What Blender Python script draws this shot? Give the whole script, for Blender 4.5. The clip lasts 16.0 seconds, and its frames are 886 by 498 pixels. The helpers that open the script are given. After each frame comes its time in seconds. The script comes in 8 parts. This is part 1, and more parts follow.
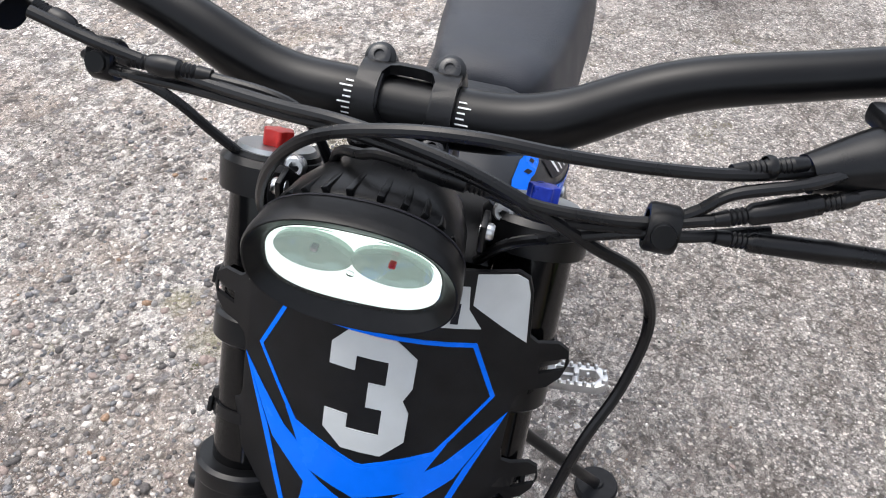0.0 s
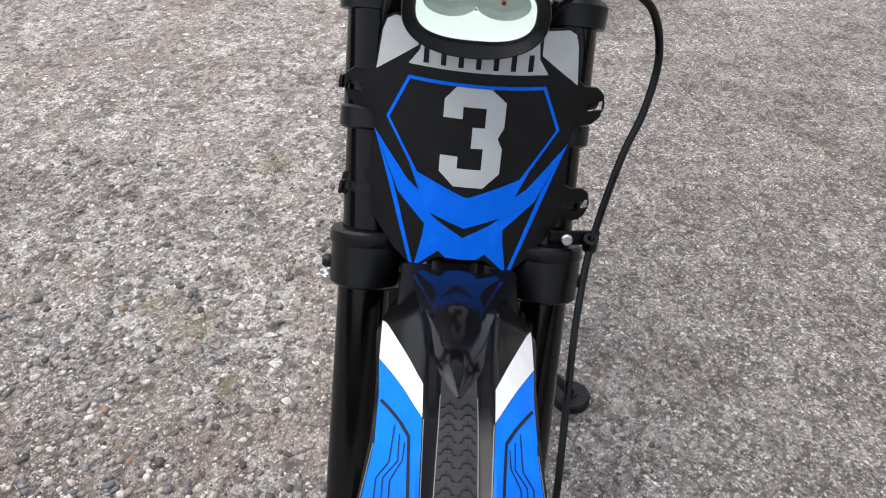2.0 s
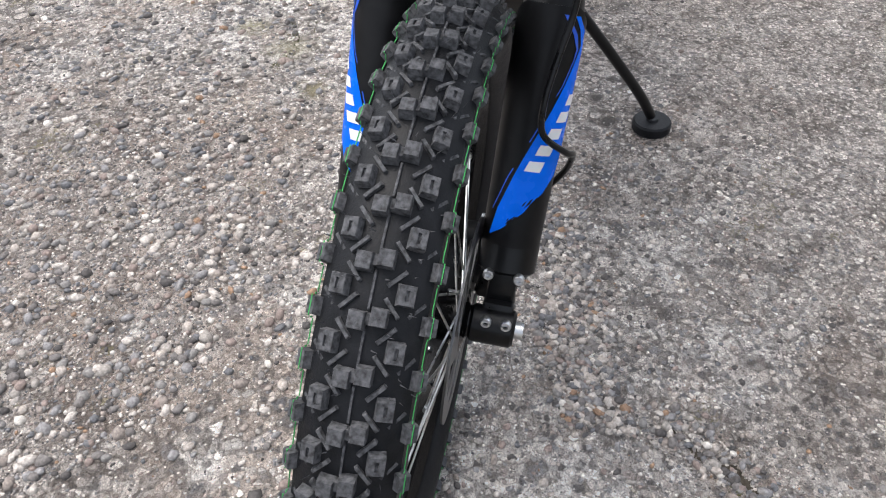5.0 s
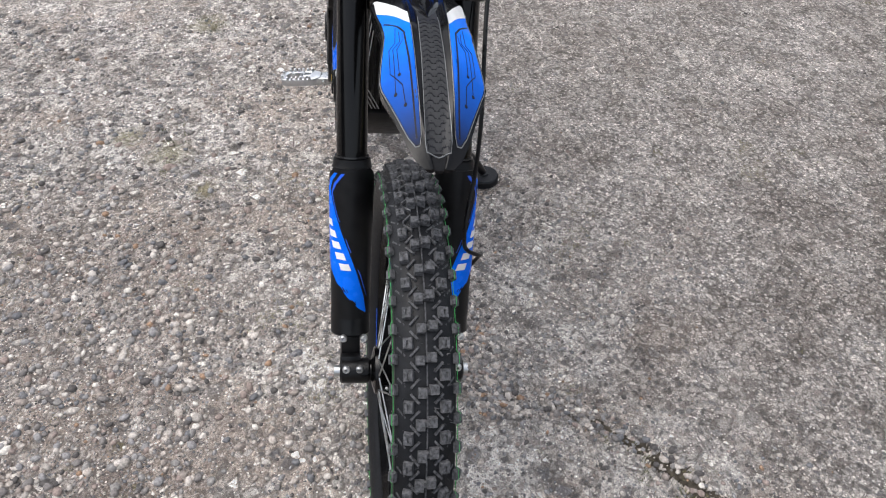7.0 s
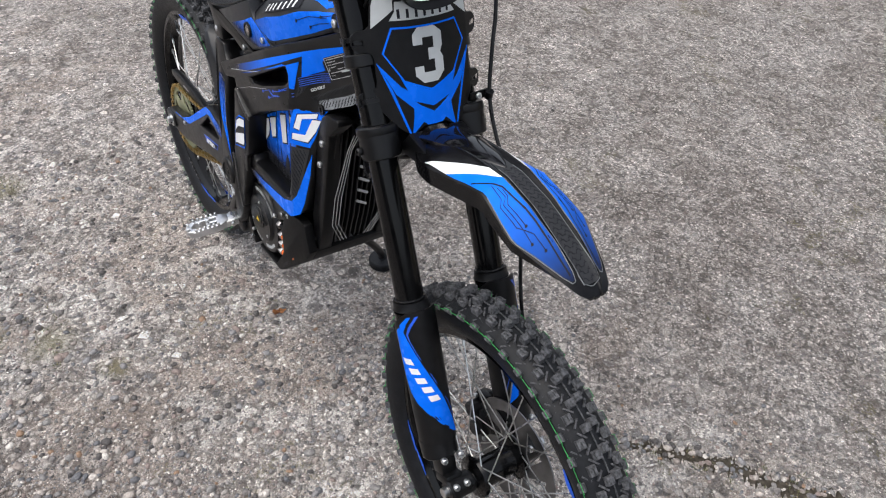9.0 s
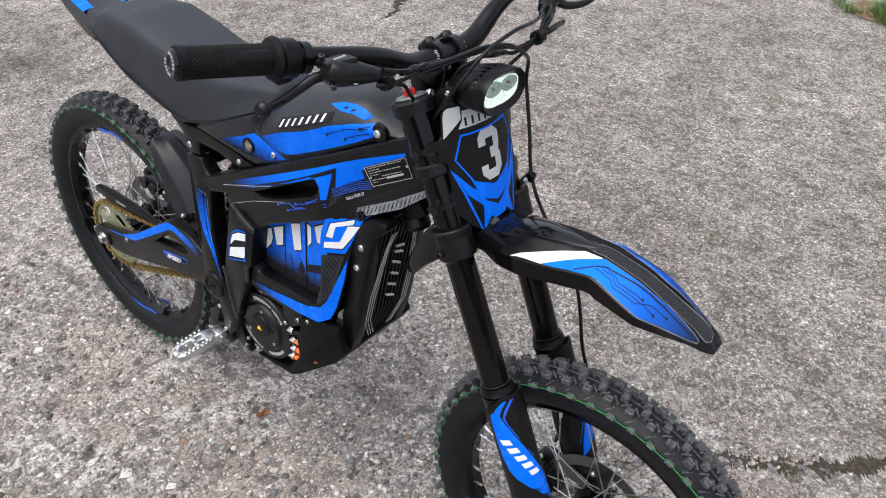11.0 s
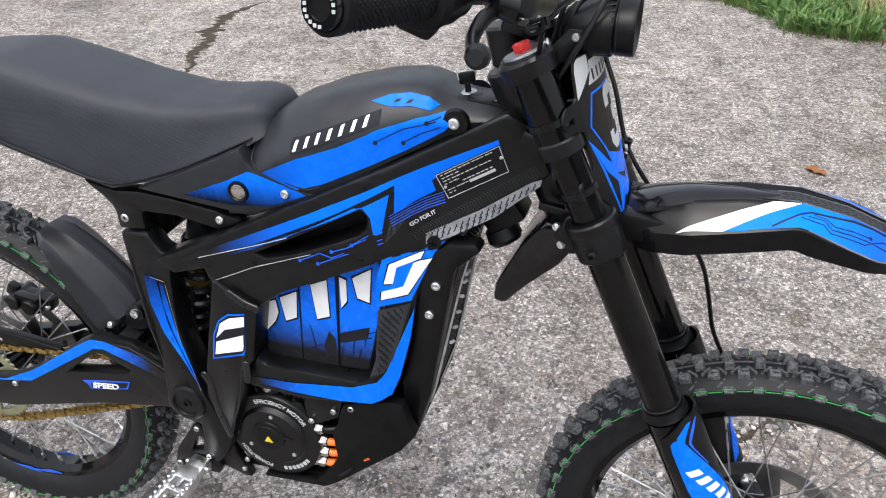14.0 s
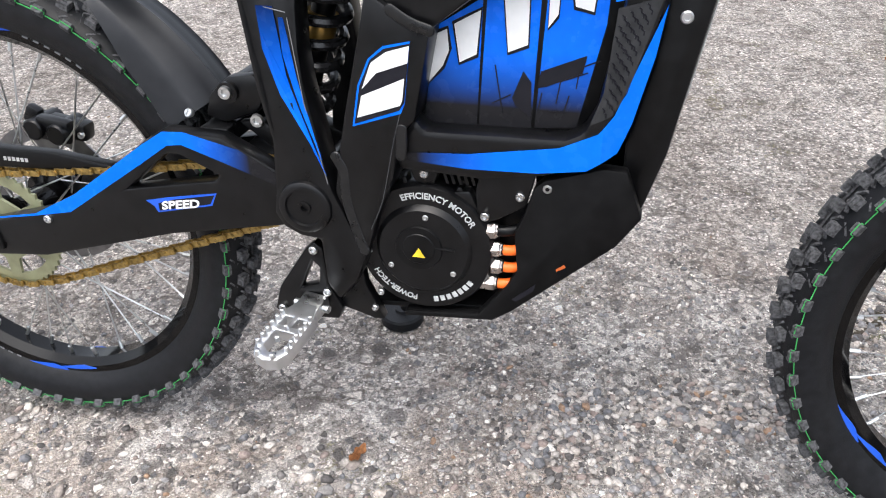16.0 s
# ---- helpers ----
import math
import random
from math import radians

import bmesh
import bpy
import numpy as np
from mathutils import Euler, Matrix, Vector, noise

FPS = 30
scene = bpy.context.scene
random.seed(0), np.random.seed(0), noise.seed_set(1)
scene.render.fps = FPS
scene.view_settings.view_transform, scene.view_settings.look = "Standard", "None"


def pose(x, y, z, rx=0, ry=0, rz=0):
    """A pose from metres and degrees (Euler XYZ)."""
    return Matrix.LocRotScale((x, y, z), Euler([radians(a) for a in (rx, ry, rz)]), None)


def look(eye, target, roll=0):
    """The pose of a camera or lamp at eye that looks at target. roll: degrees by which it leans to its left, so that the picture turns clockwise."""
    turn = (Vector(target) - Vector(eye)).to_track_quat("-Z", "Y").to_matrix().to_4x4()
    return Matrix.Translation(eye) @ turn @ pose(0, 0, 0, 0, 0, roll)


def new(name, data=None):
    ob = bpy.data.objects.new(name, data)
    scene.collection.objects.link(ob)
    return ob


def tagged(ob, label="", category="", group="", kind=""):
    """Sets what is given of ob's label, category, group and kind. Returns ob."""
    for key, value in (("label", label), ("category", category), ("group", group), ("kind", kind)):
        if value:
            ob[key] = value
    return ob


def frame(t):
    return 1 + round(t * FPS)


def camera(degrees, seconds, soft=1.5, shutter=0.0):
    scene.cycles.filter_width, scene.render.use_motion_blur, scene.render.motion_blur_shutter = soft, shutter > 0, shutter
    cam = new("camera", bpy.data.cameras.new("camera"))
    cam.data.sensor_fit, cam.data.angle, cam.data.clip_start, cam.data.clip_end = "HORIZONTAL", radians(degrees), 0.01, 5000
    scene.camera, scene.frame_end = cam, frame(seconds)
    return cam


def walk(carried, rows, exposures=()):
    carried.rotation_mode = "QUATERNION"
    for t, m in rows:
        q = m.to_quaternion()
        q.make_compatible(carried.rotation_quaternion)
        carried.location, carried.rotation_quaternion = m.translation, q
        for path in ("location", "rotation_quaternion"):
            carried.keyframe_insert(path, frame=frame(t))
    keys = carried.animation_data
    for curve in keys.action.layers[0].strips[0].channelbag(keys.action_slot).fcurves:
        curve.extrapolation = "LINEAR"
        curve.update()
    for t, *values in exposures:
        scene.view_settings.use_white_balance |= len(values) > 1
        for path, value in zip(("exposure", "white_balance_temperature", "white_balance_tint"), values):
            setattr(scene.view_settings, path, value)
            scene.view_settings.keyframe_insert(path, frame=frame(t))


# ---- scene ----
cam = camera(58.7, 16.0, soft=1.1)
PATH = [
    (0, (1.299, 0.167, 1.226), (-0.188, -0.11, -0.083), 1.3),
    (0.5, (1.31, 0.133, 1.213), (-0.183, -0.127, -0.092), 0.9),
    (1, (1.37, 0.108, 1.218), (-0.165, -0.083, -0.049), 0.3),
    (1.5, (1.473, 0.074, 1.213), (-0.106, -0.021, -0.011), -0.0),
    (2, (1.561, 0.073, 1.18), (-0.04, 0.034, -0.018), -0.4),
    (2.5, (1.672, 0.098, 1.151), (0.058, 0.023, -0.028), -0.7),
    (3, (1.769, 0.112, 1.103), (0.158, -0.02, -0.074), -0.8),
    (3.5, (1.818, 0.115, 1.004), (0.247, -0.08, -0.218), -0.8),
    (4, (1.818, 0.114, 0.901), (0.314, -0.151, -0.391), -0.9),
    (4.2, (1.81, 0.122, 0.864), (0.338, -0.17, -0.458), -0.8),
    (6.3, (1.892, 0.163, 1.023), (0.504, -0.052, -0.4), -0.4),
    (6.5, (1.93, 0.124, 1.086), (0.52, 0.013, -0.328), 0.4),
    (7, (2.038, -0.012, 1.227), (0.584, 0.185, -0.133), 1.2),
    (7.5, (2.092, -0.136, 1.299), (0.66, 0.318, -0.022), 0.9),
    (8, (2.042, -0.243, 1.331), (0.648, 0.356, 0.028), 0.5),
    (8.5, (1.94, -0.354, 1.361), (0.603, 0.368, 0.059), -0.1),
    (8.7, (1.906, -0.389, 1.373), (0.601, 0.384, 0.069), -0.1),
    (10.8, (1.621, -0.71, 1.466), (0.64, 0.504, 0.216), 0.6),
    (11, (1.582, -0.706, 1.484), (0.622, 0.525, 0.234), 0.5),
    (11.5, (1.5, -0.719, 1.508), (0.604, 0.587, 0.287), 0.9),
    (11.7, (1.492, -0.733, 1.533), (0.638, 0.614, 0.328), 0.4),
    (12, (1.389, -0.799, 1.514), (0.65, 0.643, 0.341), 0.8),
    (12.5, (1.284, -0.869, 1.511), (0.711, 0.671, 0.37), 0.1),
    (13, (1.237, -0.857, 1.465), (0.766, 0.725, 0.335), -0.9),
    (13.5, (1.198, -0.768, 1.384), (0.718, 0.802, 0.242), -1.7),
    (14, (1.107, -0.721, 1.277), (0.613, 0.837, 0.125), -2.0),
    (14.5, (0.996, -0.733, 1.164), (0.544, 0.838, 0.012), -1.5),
    (15, (0.913, -0.748, 1.061), (0.501, 0.833, -0.092), -1.3),
    (15.5, (0.852, -0.738, 0.961), (0.447, 0.851, -0.185), -1.6),
    (16, (0.807, -0.721, 0.873), (0.419, 0.886, -0.253), -1.7),
]
EXPOSURE = [(0.0, 1.44), (0.7, 1.34), (1.5, 1.13), (3.4, 0.97), (4.2, 1.24), (6.3, 1.25), (7.0, 1.02), (8.5, 0.92), (11.0, 1.09), (11.5, 1.11), (13.5, 1.35), (14.5, 1.48), (16.0, 1.62)]
walk(cam, [(t, look(eye, target, roll)) for t, eye, target, roll in PATH], EXPOSURE)

# ---- world and light: an overcast sky with a broad, weak sun ----
world = bpy.data.worlds.new("overcast_sky")
scene.world = world
world.use_nodes = True
wn, wl = world.node_tree.nodes, world.node_tree.links
sky = wn.new("ShaderNodeTexSky")
sky.sky_type, sky.sun_disc = "NISHITA", False
sky.sun_elevation, sky.sun_rotation = radians(72), radians(197)
sky.air_density, sky.dust_density, sky.ozone_density = 1.0, 4.0, 1.0
grey = wn.new("ShaderNodeHueSaturation")
grey.inputs["Saturation"].default_value = 0.42
wl.new(sky.outputs[0], grey.inputs["Color"])
wl.new(grey.outputs[0], wn["Background"].inputs["Color"])
wn["Background"].inputs["Strength"].default_value = 0.15
sun_data = bpy.data.lights.new("sun", "SUN")
sun_data.energy, sun_data.angle, sun_data.color = 0.5, radians(64), (1.0, 0.99, 0.975)
sun = new("sun", sun_data)
sun.matrix_world = look((0.2, -1.3, 4.2), (0.6, 0, 0))


# ---- small modelling tools ----
def merged(*parts_of):
    out = bmesh.new()
    for b in parts_of:
        m = bpy.data.meshes.new("tmp")
        b.to_mesh(m)
        out.from_mesh(m)
        b.free()
        bpy.data.meshes.remove(m)
    return out


def to_mesh(name, bm, material, smooth=35):
    mesh = bpy.data.meshes.new(name)
    bmesh.ops.recalc_face_normals(bm, faces=bm.faces[:])
    bm.to_mesh(mesh)
    bm.free()
    mesh.materials.append(material)
    if smooth:
        mesh.shade_smooth()
        mesh.set_sharp_from_angle(angle=radians(smooth))
    return mesh


def part(name, bm, material, parent, label="", smooth=35, at=None):
    ob = new(name, to_mesh(name, bm, material, smooth))
    ob.parent = parent
    if at is not None:
        ob.matrix_basis = at
    if label:
        ob["label"] = label
    return ob


def parts_each(name, pieces, material, parent, label="", smooth=0):
    """Like pieces that can be told apart: each one a part."""
    return [part(name, bm, material, parent, label, smooth=smooth) for bm in pieces]


def bevelled(bm, width, segments=2, least=0.5):
    if width:
        es = [e for e in bm.edges if len(e.link_faces) == 2 and e.calc_face_angle() > least]
        bmesh.ops.bevel(bm, geom=es, offset=width, segments=segments, profile=0.5, affect="EDGES", clamp_overlap=True)
    return bm


def slab(outer, y0, y1, holes=(), bevel=0.002):
    """A plate with the outline (x, z), between y0 and y1."""
    bm = bmesh.new()
    edges = []
    for loop in (outer, *holes):
        vs = [bm.verts.new((x, y0, z)) for x, z in loop]
        edges += [bm.edges.new((vs[i - 1], vs[i])) for i in range(len(vs))]
        if not holes:
            bm.faces.new(vs)
    if holes:
        bmesh.ops.triangle_fill(bm, use_beauty=True, use_dissolve=False, edges=edges)
    got = bmesh.ops.extrude_face_region(bm, geom=bm.faces[:], use_keep_orig=True)
    bmesh.ops.translate(bm, vec=(0, y1 - y0, 0), verts=[v for v in got["geom"] if isinstance(v, bmesh.types.BMVert)])
    bmesh.ops.recalc_face_normals(bm, faces=bm.faces[:])
    return bevelled(bm, bevel)


def both(outer, y0, y1, holes=(), bevel=0.002):
    return merged(slab(outer, -y0, -y1, holes, bevel), slab(outer, y0, y1, holes, bevel))


def warped(bm, f):
    for v in bm.verts:
        v.co = f(v.co)
    return bm


def moved(bm, m):
    bmesh.ops.transform(bm, matrix=m, verts=bm.verts[:])
    return bm


def loft(rings, caps=True, closed=True):
    bm = bmesh.new()
    rows = [[bm.verts.new(p) for p in ring] for ring in rings]
    n = len(rows[0])
    for a, b in zip(rows, rows[1:]):
        for i in range(n if closed else n - 1):
            j = (i + 1) % n
            bm.faces.new((a[i], a[j], b[j], b[i]))
    if caps and closed:
        bm.faces.new(rows[0][::-1])
        bm.faces.new(rows[-1])
    bmesh.ops.recalc_face_normals(bm, faces=bm.faces[:])
    return bm


def curve_points(pts, per=6):
    P = [Vector(p) for p in pts]
    P = [2 * P[0] - P[1], *P, 2 * P[-1] - P[-2]]
    out = []
    for i in range(1, len(P) - 2):
        for k in range(per):
            t = k / per
            out.append(0.5 * ((2 * P[i]) + (P[i + 1] - P[i - 1]) * t + (2 * P[i - 1] - 5 * P[i] + 4 * P[i + 1] - P[i + 2]) * t * t
                              + (3 * P[i] - P[i - 1] - 3 * P[i + 1] + P[i + 2]) * t ** 3))
    return out + [P[-2]]


def tube(pts, r, seg=10, per=6, ends=True):
    """A round bar along a smooth line; r is one radius or one for each given point."""
    line = curve_points(pts, per) if per > 1 else [Vector(p) for p in pts]
    n = len(line)
    if isinstance(r, (int, float)):
        radii = [r] * n
    else:
        radii = [r[min(int(i / max(per, 1)), len(r) - 1)] * (1 - (i % max(per, 1)) / max(per, 1))
                 + r[min(int(i / max(per, 1)) + 1, len(r) - 1)] * ((i % max(per, 1)) / max(per, 1)) for i in range(n)]
    d = (line[1] - line[0]).normalized()
    u = d.orthogonal().normalized()
    rings = []
    for i, p in enumerate(line):
        e = (line[min(i + 1, n - 1)] - line[max(i - 1, 0)]).normalized()
        u = (u - e * u.dot(e)).normalized()
        w = e.cross(u)
        rings.append([p + radii[i] * (math.cos(a) * u + math.sin(a) * w) for a in (2 * math.pi * k / seg for k in range(seg))])
    return loft(rings, ends)


def lathe(profile, base, axis, seg=24):
    """Turned about an axis from base; the profile holds (way along the axis, radius)."""
    e = Vector(axis).normalized()
    u = e.orthogonal().normalized()
    w = e.cross(u)
    base = Vector(base)
    rings = [[base + d * e + max(r, 1e-5) * (math.cos(a) * u + math.sin(a) * w) for a in (2 * math.pi * k / seg for k in range(seg))]
             for d, r in profile]
    solid = profile[0][1] < 1e-4 and profile[-1][1] < 1e-4
    if not solid and profile[0] != profile[-1]:
        rings.append(rings[0])
    bm = loft(rings, solid)
    bmesh.ops.remove_doubles(bm, verts=bm.verts[:], dist=3e-5)
    return bm


def rod(a, b, r, r2=None, seg=20, bevel=0.0):
    a, b = Vector(a), Vector(b)
    L = (b - a).length
    r2 = r if r2 is None else r2
    prof = [(0, 0), (0, r), (L, r2), (L, 0)] if not bevel else [(0, 0), (0, r - bevel), (bevel, r), (L - bevel, r2), (L, r2 - bevel), (L, 0)]
    return lathe(prof, a, b - a, seg)


def block(c, size, rot=(0, 0, 0), bevel=0.002):
    bm = bmesh.new()
    bmesh.ops.create_cube(bm, size=1)
    bmesh.ops.scale(bm, vec=size, verts=bm.verts[:])
    bevelled(bm, bevel)
    return moved(bm, pose(*c, *rot))


def bolt_head(p, axis, r=0.006, h=0.004):
    r *= 0.86
    return lathe([(-0.003, 0), (-0.003, r * 0.8), (0, r), (h * 0.7, r), (h, r * 0.8), (h, r * 0.48), (h * 0.35, r * 0.45), (h * 0.3, 0)], p, axis, 14)


def lettering(text, size, bold=0.0):
    """The words as a flat mesh in the plane x, z, facing -y, from (0, 0) on."""
    cu = bpy.data.curves.new("words", "FONT")
    cu.body, cu.size, cu.extrude, cu.offset = text, size, 0.0004, bold
    cu.resolution_u = 3
    ob = bpy.data.objects.new("words", cu)
    scene.collection.objects.link(ob)
    mesh = bpy.data.meshes.new_from_object(ob.evaluated_get(bpy.context.evaluated_depsgraph_get()))
    bpy.data.objects.remove(ob)
    bm = bmesh.new()
    bm.from_mesh(mesh)
    bpy.data.meshes.remove(mesh)
    return moved(bm, pose(0, 0, 0, 90))


# ---- materials ----
def material(name):
    m = bpy.data.materials.new(name)
    m.use_nodes = True
    return m, m.node_tree.nodes, m.node_tree.links, m.node_tree.nodes["Principled BSDF"]


def ramp(nodes, stops, mode="LINEAR"):
    r = nodes.new("ShaderNodeValToRGB")
    r.color_ramp.interpolation = mode
    while len(r.color_ramp.elements) < len(stops):
        r.color_ramp.elements.new(0.5)
    for el, (at, c) in zip(r.color_ramp.elements, stops):
        el.position, el.color = at, (*c, 1) if len(c) == 3 else c
    return r


def surface(name, col, rough=0.5, metal=0.0, vary=0.18, scale=60.0, bump=0.08, grain=900.0, spread=0.12, coat=0.0, spec=None, fade=None, fade_to=(0.012, 0.012, 0.014)):
    """A plain real surface: two scales of change in colour and gloss, and a fine relief. fade: (axis, from, to) of a printed blend into fade_to."""
    m, n, l, b = material(name)
    co = n.new("ShaderNodeTexCoord")
    big, fine = n.new("ShaderNodeTexNoise"), n.new("ShaderNodeTexNoise")
    big.inputs["Scale"].default_value, big.inputs["Detail"].default_value = scale, 5
    fine.inputs["Scale"].default_value, fine.inputs["Detail"].default_value = grain, 2
    for t in (big, fine):
        l.new(co.outputs["Object"], t.inputs["Vector"])
    dark = tuple(c * (1 - vary) for c in col)
    light = tuple(min(1, c * (1 + vary) + 0.002) for c in col)
    r = ramp(n, [(0.3, dark), (0.7, light)])
    l.new(big.outputs["Fac"], r.inputs["Fac"])
    out = r.outputs["Color"]
    if fade:
        sep, rng, mix = n.new("ShaderNodeSeparateXYZ"), n.new("ShaderNodeMapRange"), n.new("ShaderNodeMix")
        mix.data_type = "RGBA"
        l.new(co.outputs["Object"], sep.inputs[0])
        l.new(sep.outputs[fade[0]], rng.inputs["Value"])
        rng.inputs["From Min"].default_value, rng.inputs["From Max"].default_value = fade[1], fade[2]
        l.new(rng.outputs[0], mix.inputs["Factor"])
        l.new(out, mix.inputs["A"])
        mix.inputs["B"].default_value = (*fade_to, 1)
        out = mix.outputs["Result"]
    l.new(out, b.inputs["Base Color"])
    rr = n.new("ShaderNodeMapRange")
    rr.inputs["To Min"].default_value, rr.inputs["To Max"].default_value = max(0.02, rough - spread), min(1, rough + spread)
    l.new(big.outputs["Fac"], rr.inputs["Value"])
    l.new(rr.outputs[0], b.inputs["Roughness"])
    b.inputs["Metallic"].default_value = metal
    b.inputs["Specular IOR Level"].default_value = spec if spec is not None else (0.5 if metal or max(col) > 0.3 else 0.10)
    b.inputs["Coat Weight"].default_value = coat
    b.inputs["Coat Roughness"].default_value = 0.08
    if bump:
        bp = n.new("ShaderNodeBump")
        bp.inputs["Strength"].default_value, bp.inputs["Distance"].default_value = bump, 0.0006
        l.new(fine.outputs["Fac"], bp.inputs["Height"])
        l.new(bp.outputs[0], b.inputs["Normal"])
    return m


BLUE = (0.001, 0.135, 0.78)
black_frame = surface("satin_black_frame_paint", (0.0022, 0.0023, 0.0028), 0.32, spec=0.29, bump=0.10, vary=0.25)
black_plastic = surface("matt_black_plastic", (0.0020, 0.0021, 0.0025), 0.36, spec=0.20, bump=0.12, grain=1600, vary=0.25)
dull_black = surface("dull_black_powder_coat", (0.0030, 0.0030, 0.0033), 0.50, spec=0.12, bump=0.15, vary=0.25)
fender_black = surface("satin_gloss_black_plastic", (0.0024, 0.0024, 0.0030), 0.20, spec=0.20, spread=0.06, bump=0.03, vary=0.2)
gloss_black = surface("gloss_black_plastic", (0.003, 0.003, 0.004), 0.09, spec=0.40, spread=0.05, bump=0.02, vary=0.2)
plate_film = surface("matt_black_printed_film", (0.0040, 0.0040, 0.0046), 0.42, spec=0.20, bump=0.1, vary=0.25)
anodised = surface("black_anodised_tube", (0.0008, 0.0008, 0.0010), 0.09, 0.0, spec=0.24, bump=0.03, scale=30)
bar_black = surface("satin_black_anodising", (0.0018, 0.0019, 0.0023), 0.29, spec=0.22, bump=0.03, spread=0.04, scale=30)
rubber = surface("tyre_rubber", (0.0068, 0.0074, 0.0090), 0.46, spec=0.20, bump=0.5, grain=700, vary=0.35, scale=90)
knob_rubber = surface("worn_tread_rubber", (0.072, 0.073, 0.077), 0.72, bump=1.0, grain=500, vary=0.6, scale=260)
grip_rubber = surface("grip_rubber", (0.0065, 0.0065, 0.0072), 0.55, bump=0.4)
cable_rubber = surface("cable_sheath", (0.0036, 0.0036, 0.0042), 0.30, spec=0.26, bump=0.05)
steel = surface("zinc_plated_steel", (0.55, 0.56, 0.56), 0.3, 1.0, vary=0.2, bump=0.1)
cap_grey = surface("grey_anodised_cap", (0.30, 0.32, 0.335), 0.36, 0.8, vary=0.15, bump=0.1)
disc_steel = surface("brushed_disc_steel", (0.20, 0.20, 0.205), 0.34, 1.0, vary=0.2, bump=0.1)
bright = surface("bright_alloy", (0.62, 0.63, 0.64), 0.32, 0.95, vary=0.12, bump=0.15)
nickel = surface("nickel_plating", (0.50, 0.46, 0.43), 0.28, 1.0, vary=0.2, bump=0.1)
gold = surface("gold_chain_plating", (0.36, 0.25, 0.085), 0.36, 0.85, vary=0.5, scale=200)
sprocket_gold = surface("pale_gold_anodising", (0.33, 0.34, 0.21), 0.42, 0.6, vary=0.15)
red = surface("red_anodised_knob", (0.55, 0.02, 0.015), 0.35, 0.2)
blue_metal = surface("blue_anodised_knob", (0.01, 0.04, 0.45), 0.3, 0.4)
blue_film = surface("blue_printed_film", BLUE, 0.26, spec=0.10, bump=0.05, vary=0.06, spread=0.08)
blue_fender = surface("blue_film_fading_to_black", (0.001, 0.15, 0.80), 0.36, spec=0.06, bump=0.05, vary=0.06, spread=0.06, fade=("X", 1.275, 1.405))
blue_low = surface("blue_film_fading_rearward", BLUE, 0.26, spec=0.10, bump=0.05, vary=0.06, fade=("X", 0.70, 0.62))
blue_cover = surface("blue_film_fading_to_grey", BLUE, 0.28, spec=0.10, bump=0.05, vary=0.06, fade=("Z", 0.806, 0.770), fade_to=(0.002, 0.006, 0.022))
blue_spar = surface("blue_film_spar", BLUE, 0.22, spec=0.10, bump=0.05, vary=0.06, fade=("X", 0.71, 0.585))
blue_tank = surface("blue_film_on_cover", BLUE, 0.28, spec=0.10, bump=0.05, vary=0.06, fade=("X", 0.72, 0.63), fade_to=(0.004, 0.03, 0.16))
white_film = surface("white_printed_film", (0.74, 0.75, 0.75), 0.35, bump=0.04, vary=0.05)
grey_film = surface("pale_grey_film", (0.46, 0.48, 0.48), 0.4, bump=0.04, vary=0.05)
dark_line = surface("dark_print", (0.012, 0.012, 0.016), 0.4, bump=0.0, vary=0.1)
blue_line = surface("blue_print_line", (0.01, 0.09, 0.6), 0.35, bump=0.0, vary=0.1)
silver_line = surface("silver_print", (0.5, 0.5, 0.5), 0.4, 0.3, bump=0.0)
pin_line = surface("dull_silver_print", (0.15, 0.155, 0.16), 0.4, 0.1, bump=0.0)
seat_cover = surface("black_seat_vinyl", (0.0165, 0.0185, 0.0245), 0.46, spec=0.30, bump=0.6, grain=1300, vary=0.18, scale=25)
w_n, w_l = seat_cover.node_tree.nodes, seat_cover.node_tree.links
w_co = w_n.new("ShaderNodeTexCoord")
weave = w_n.new("ShaderNodeTexVoronoi")
weave.inputs["Scale"].default_value, weave.inputs["Randomness"].default_value = 1000, 0.3
w_l.new(w_co.outputs["Object"], weave.inputs["Vector"])
w_b = w_n.new("ShaderNodeBump")
w_b.inputs["Strength"].default_value, w_b.inputs["Distance"].default_value = 0.6, 0.0005
w_l.new(weave.outputs["Distance"], w_b.inputs["Height"])
w_l.new(w_b.outputs[0], w_n["Principled BSDF"].inputs["Normal"])
grey_cover = surface("dark_grey_cover", (0.0095, 0.0106, 0.0132), 0.38, spec=0.36, bump=0.12, vary=0.15)
orange = surface("orange_cable", (0.80, 0.13, 0.01), 0.45)
dull_orange = surface("dull_orange_print", (0.42, 0.09, 0.015), 0.5)
yellow = surface("yellow_sign_film", (0.8, 0.55, 0.03), 0.4)
green = surface("green_tyre_mark", (0.05, 0.30, 0.085), 0.6, bump=0.0)
spring_steel = surface("black_spring", (0.012, 0.012, 0.013), 0.22, spec=0.5)
bronze = surface("bronze_damper", (0.45, 0.28, 0.08), 0.35, 0.8)
glow, gn, gl, gb = material("lit_lamp_reflector")
gb.inputs["Base Color"].default_value = (0.75, 0.85, 0.8, 1)
gb.inputs["Emission Color"].default_value = (0.86, 1.0, 0.93, 1)
gb.inputs["Emission Strength"].default_value = 0.42
glow_low, gn2, gl2, gb2 = material("dim_lamp_projector")
gb2.inputs["Base Color"].default_value = (0.17, 0.23, 0.20, 1)
gb2.inputs["Roughness"].default_value = 0.12
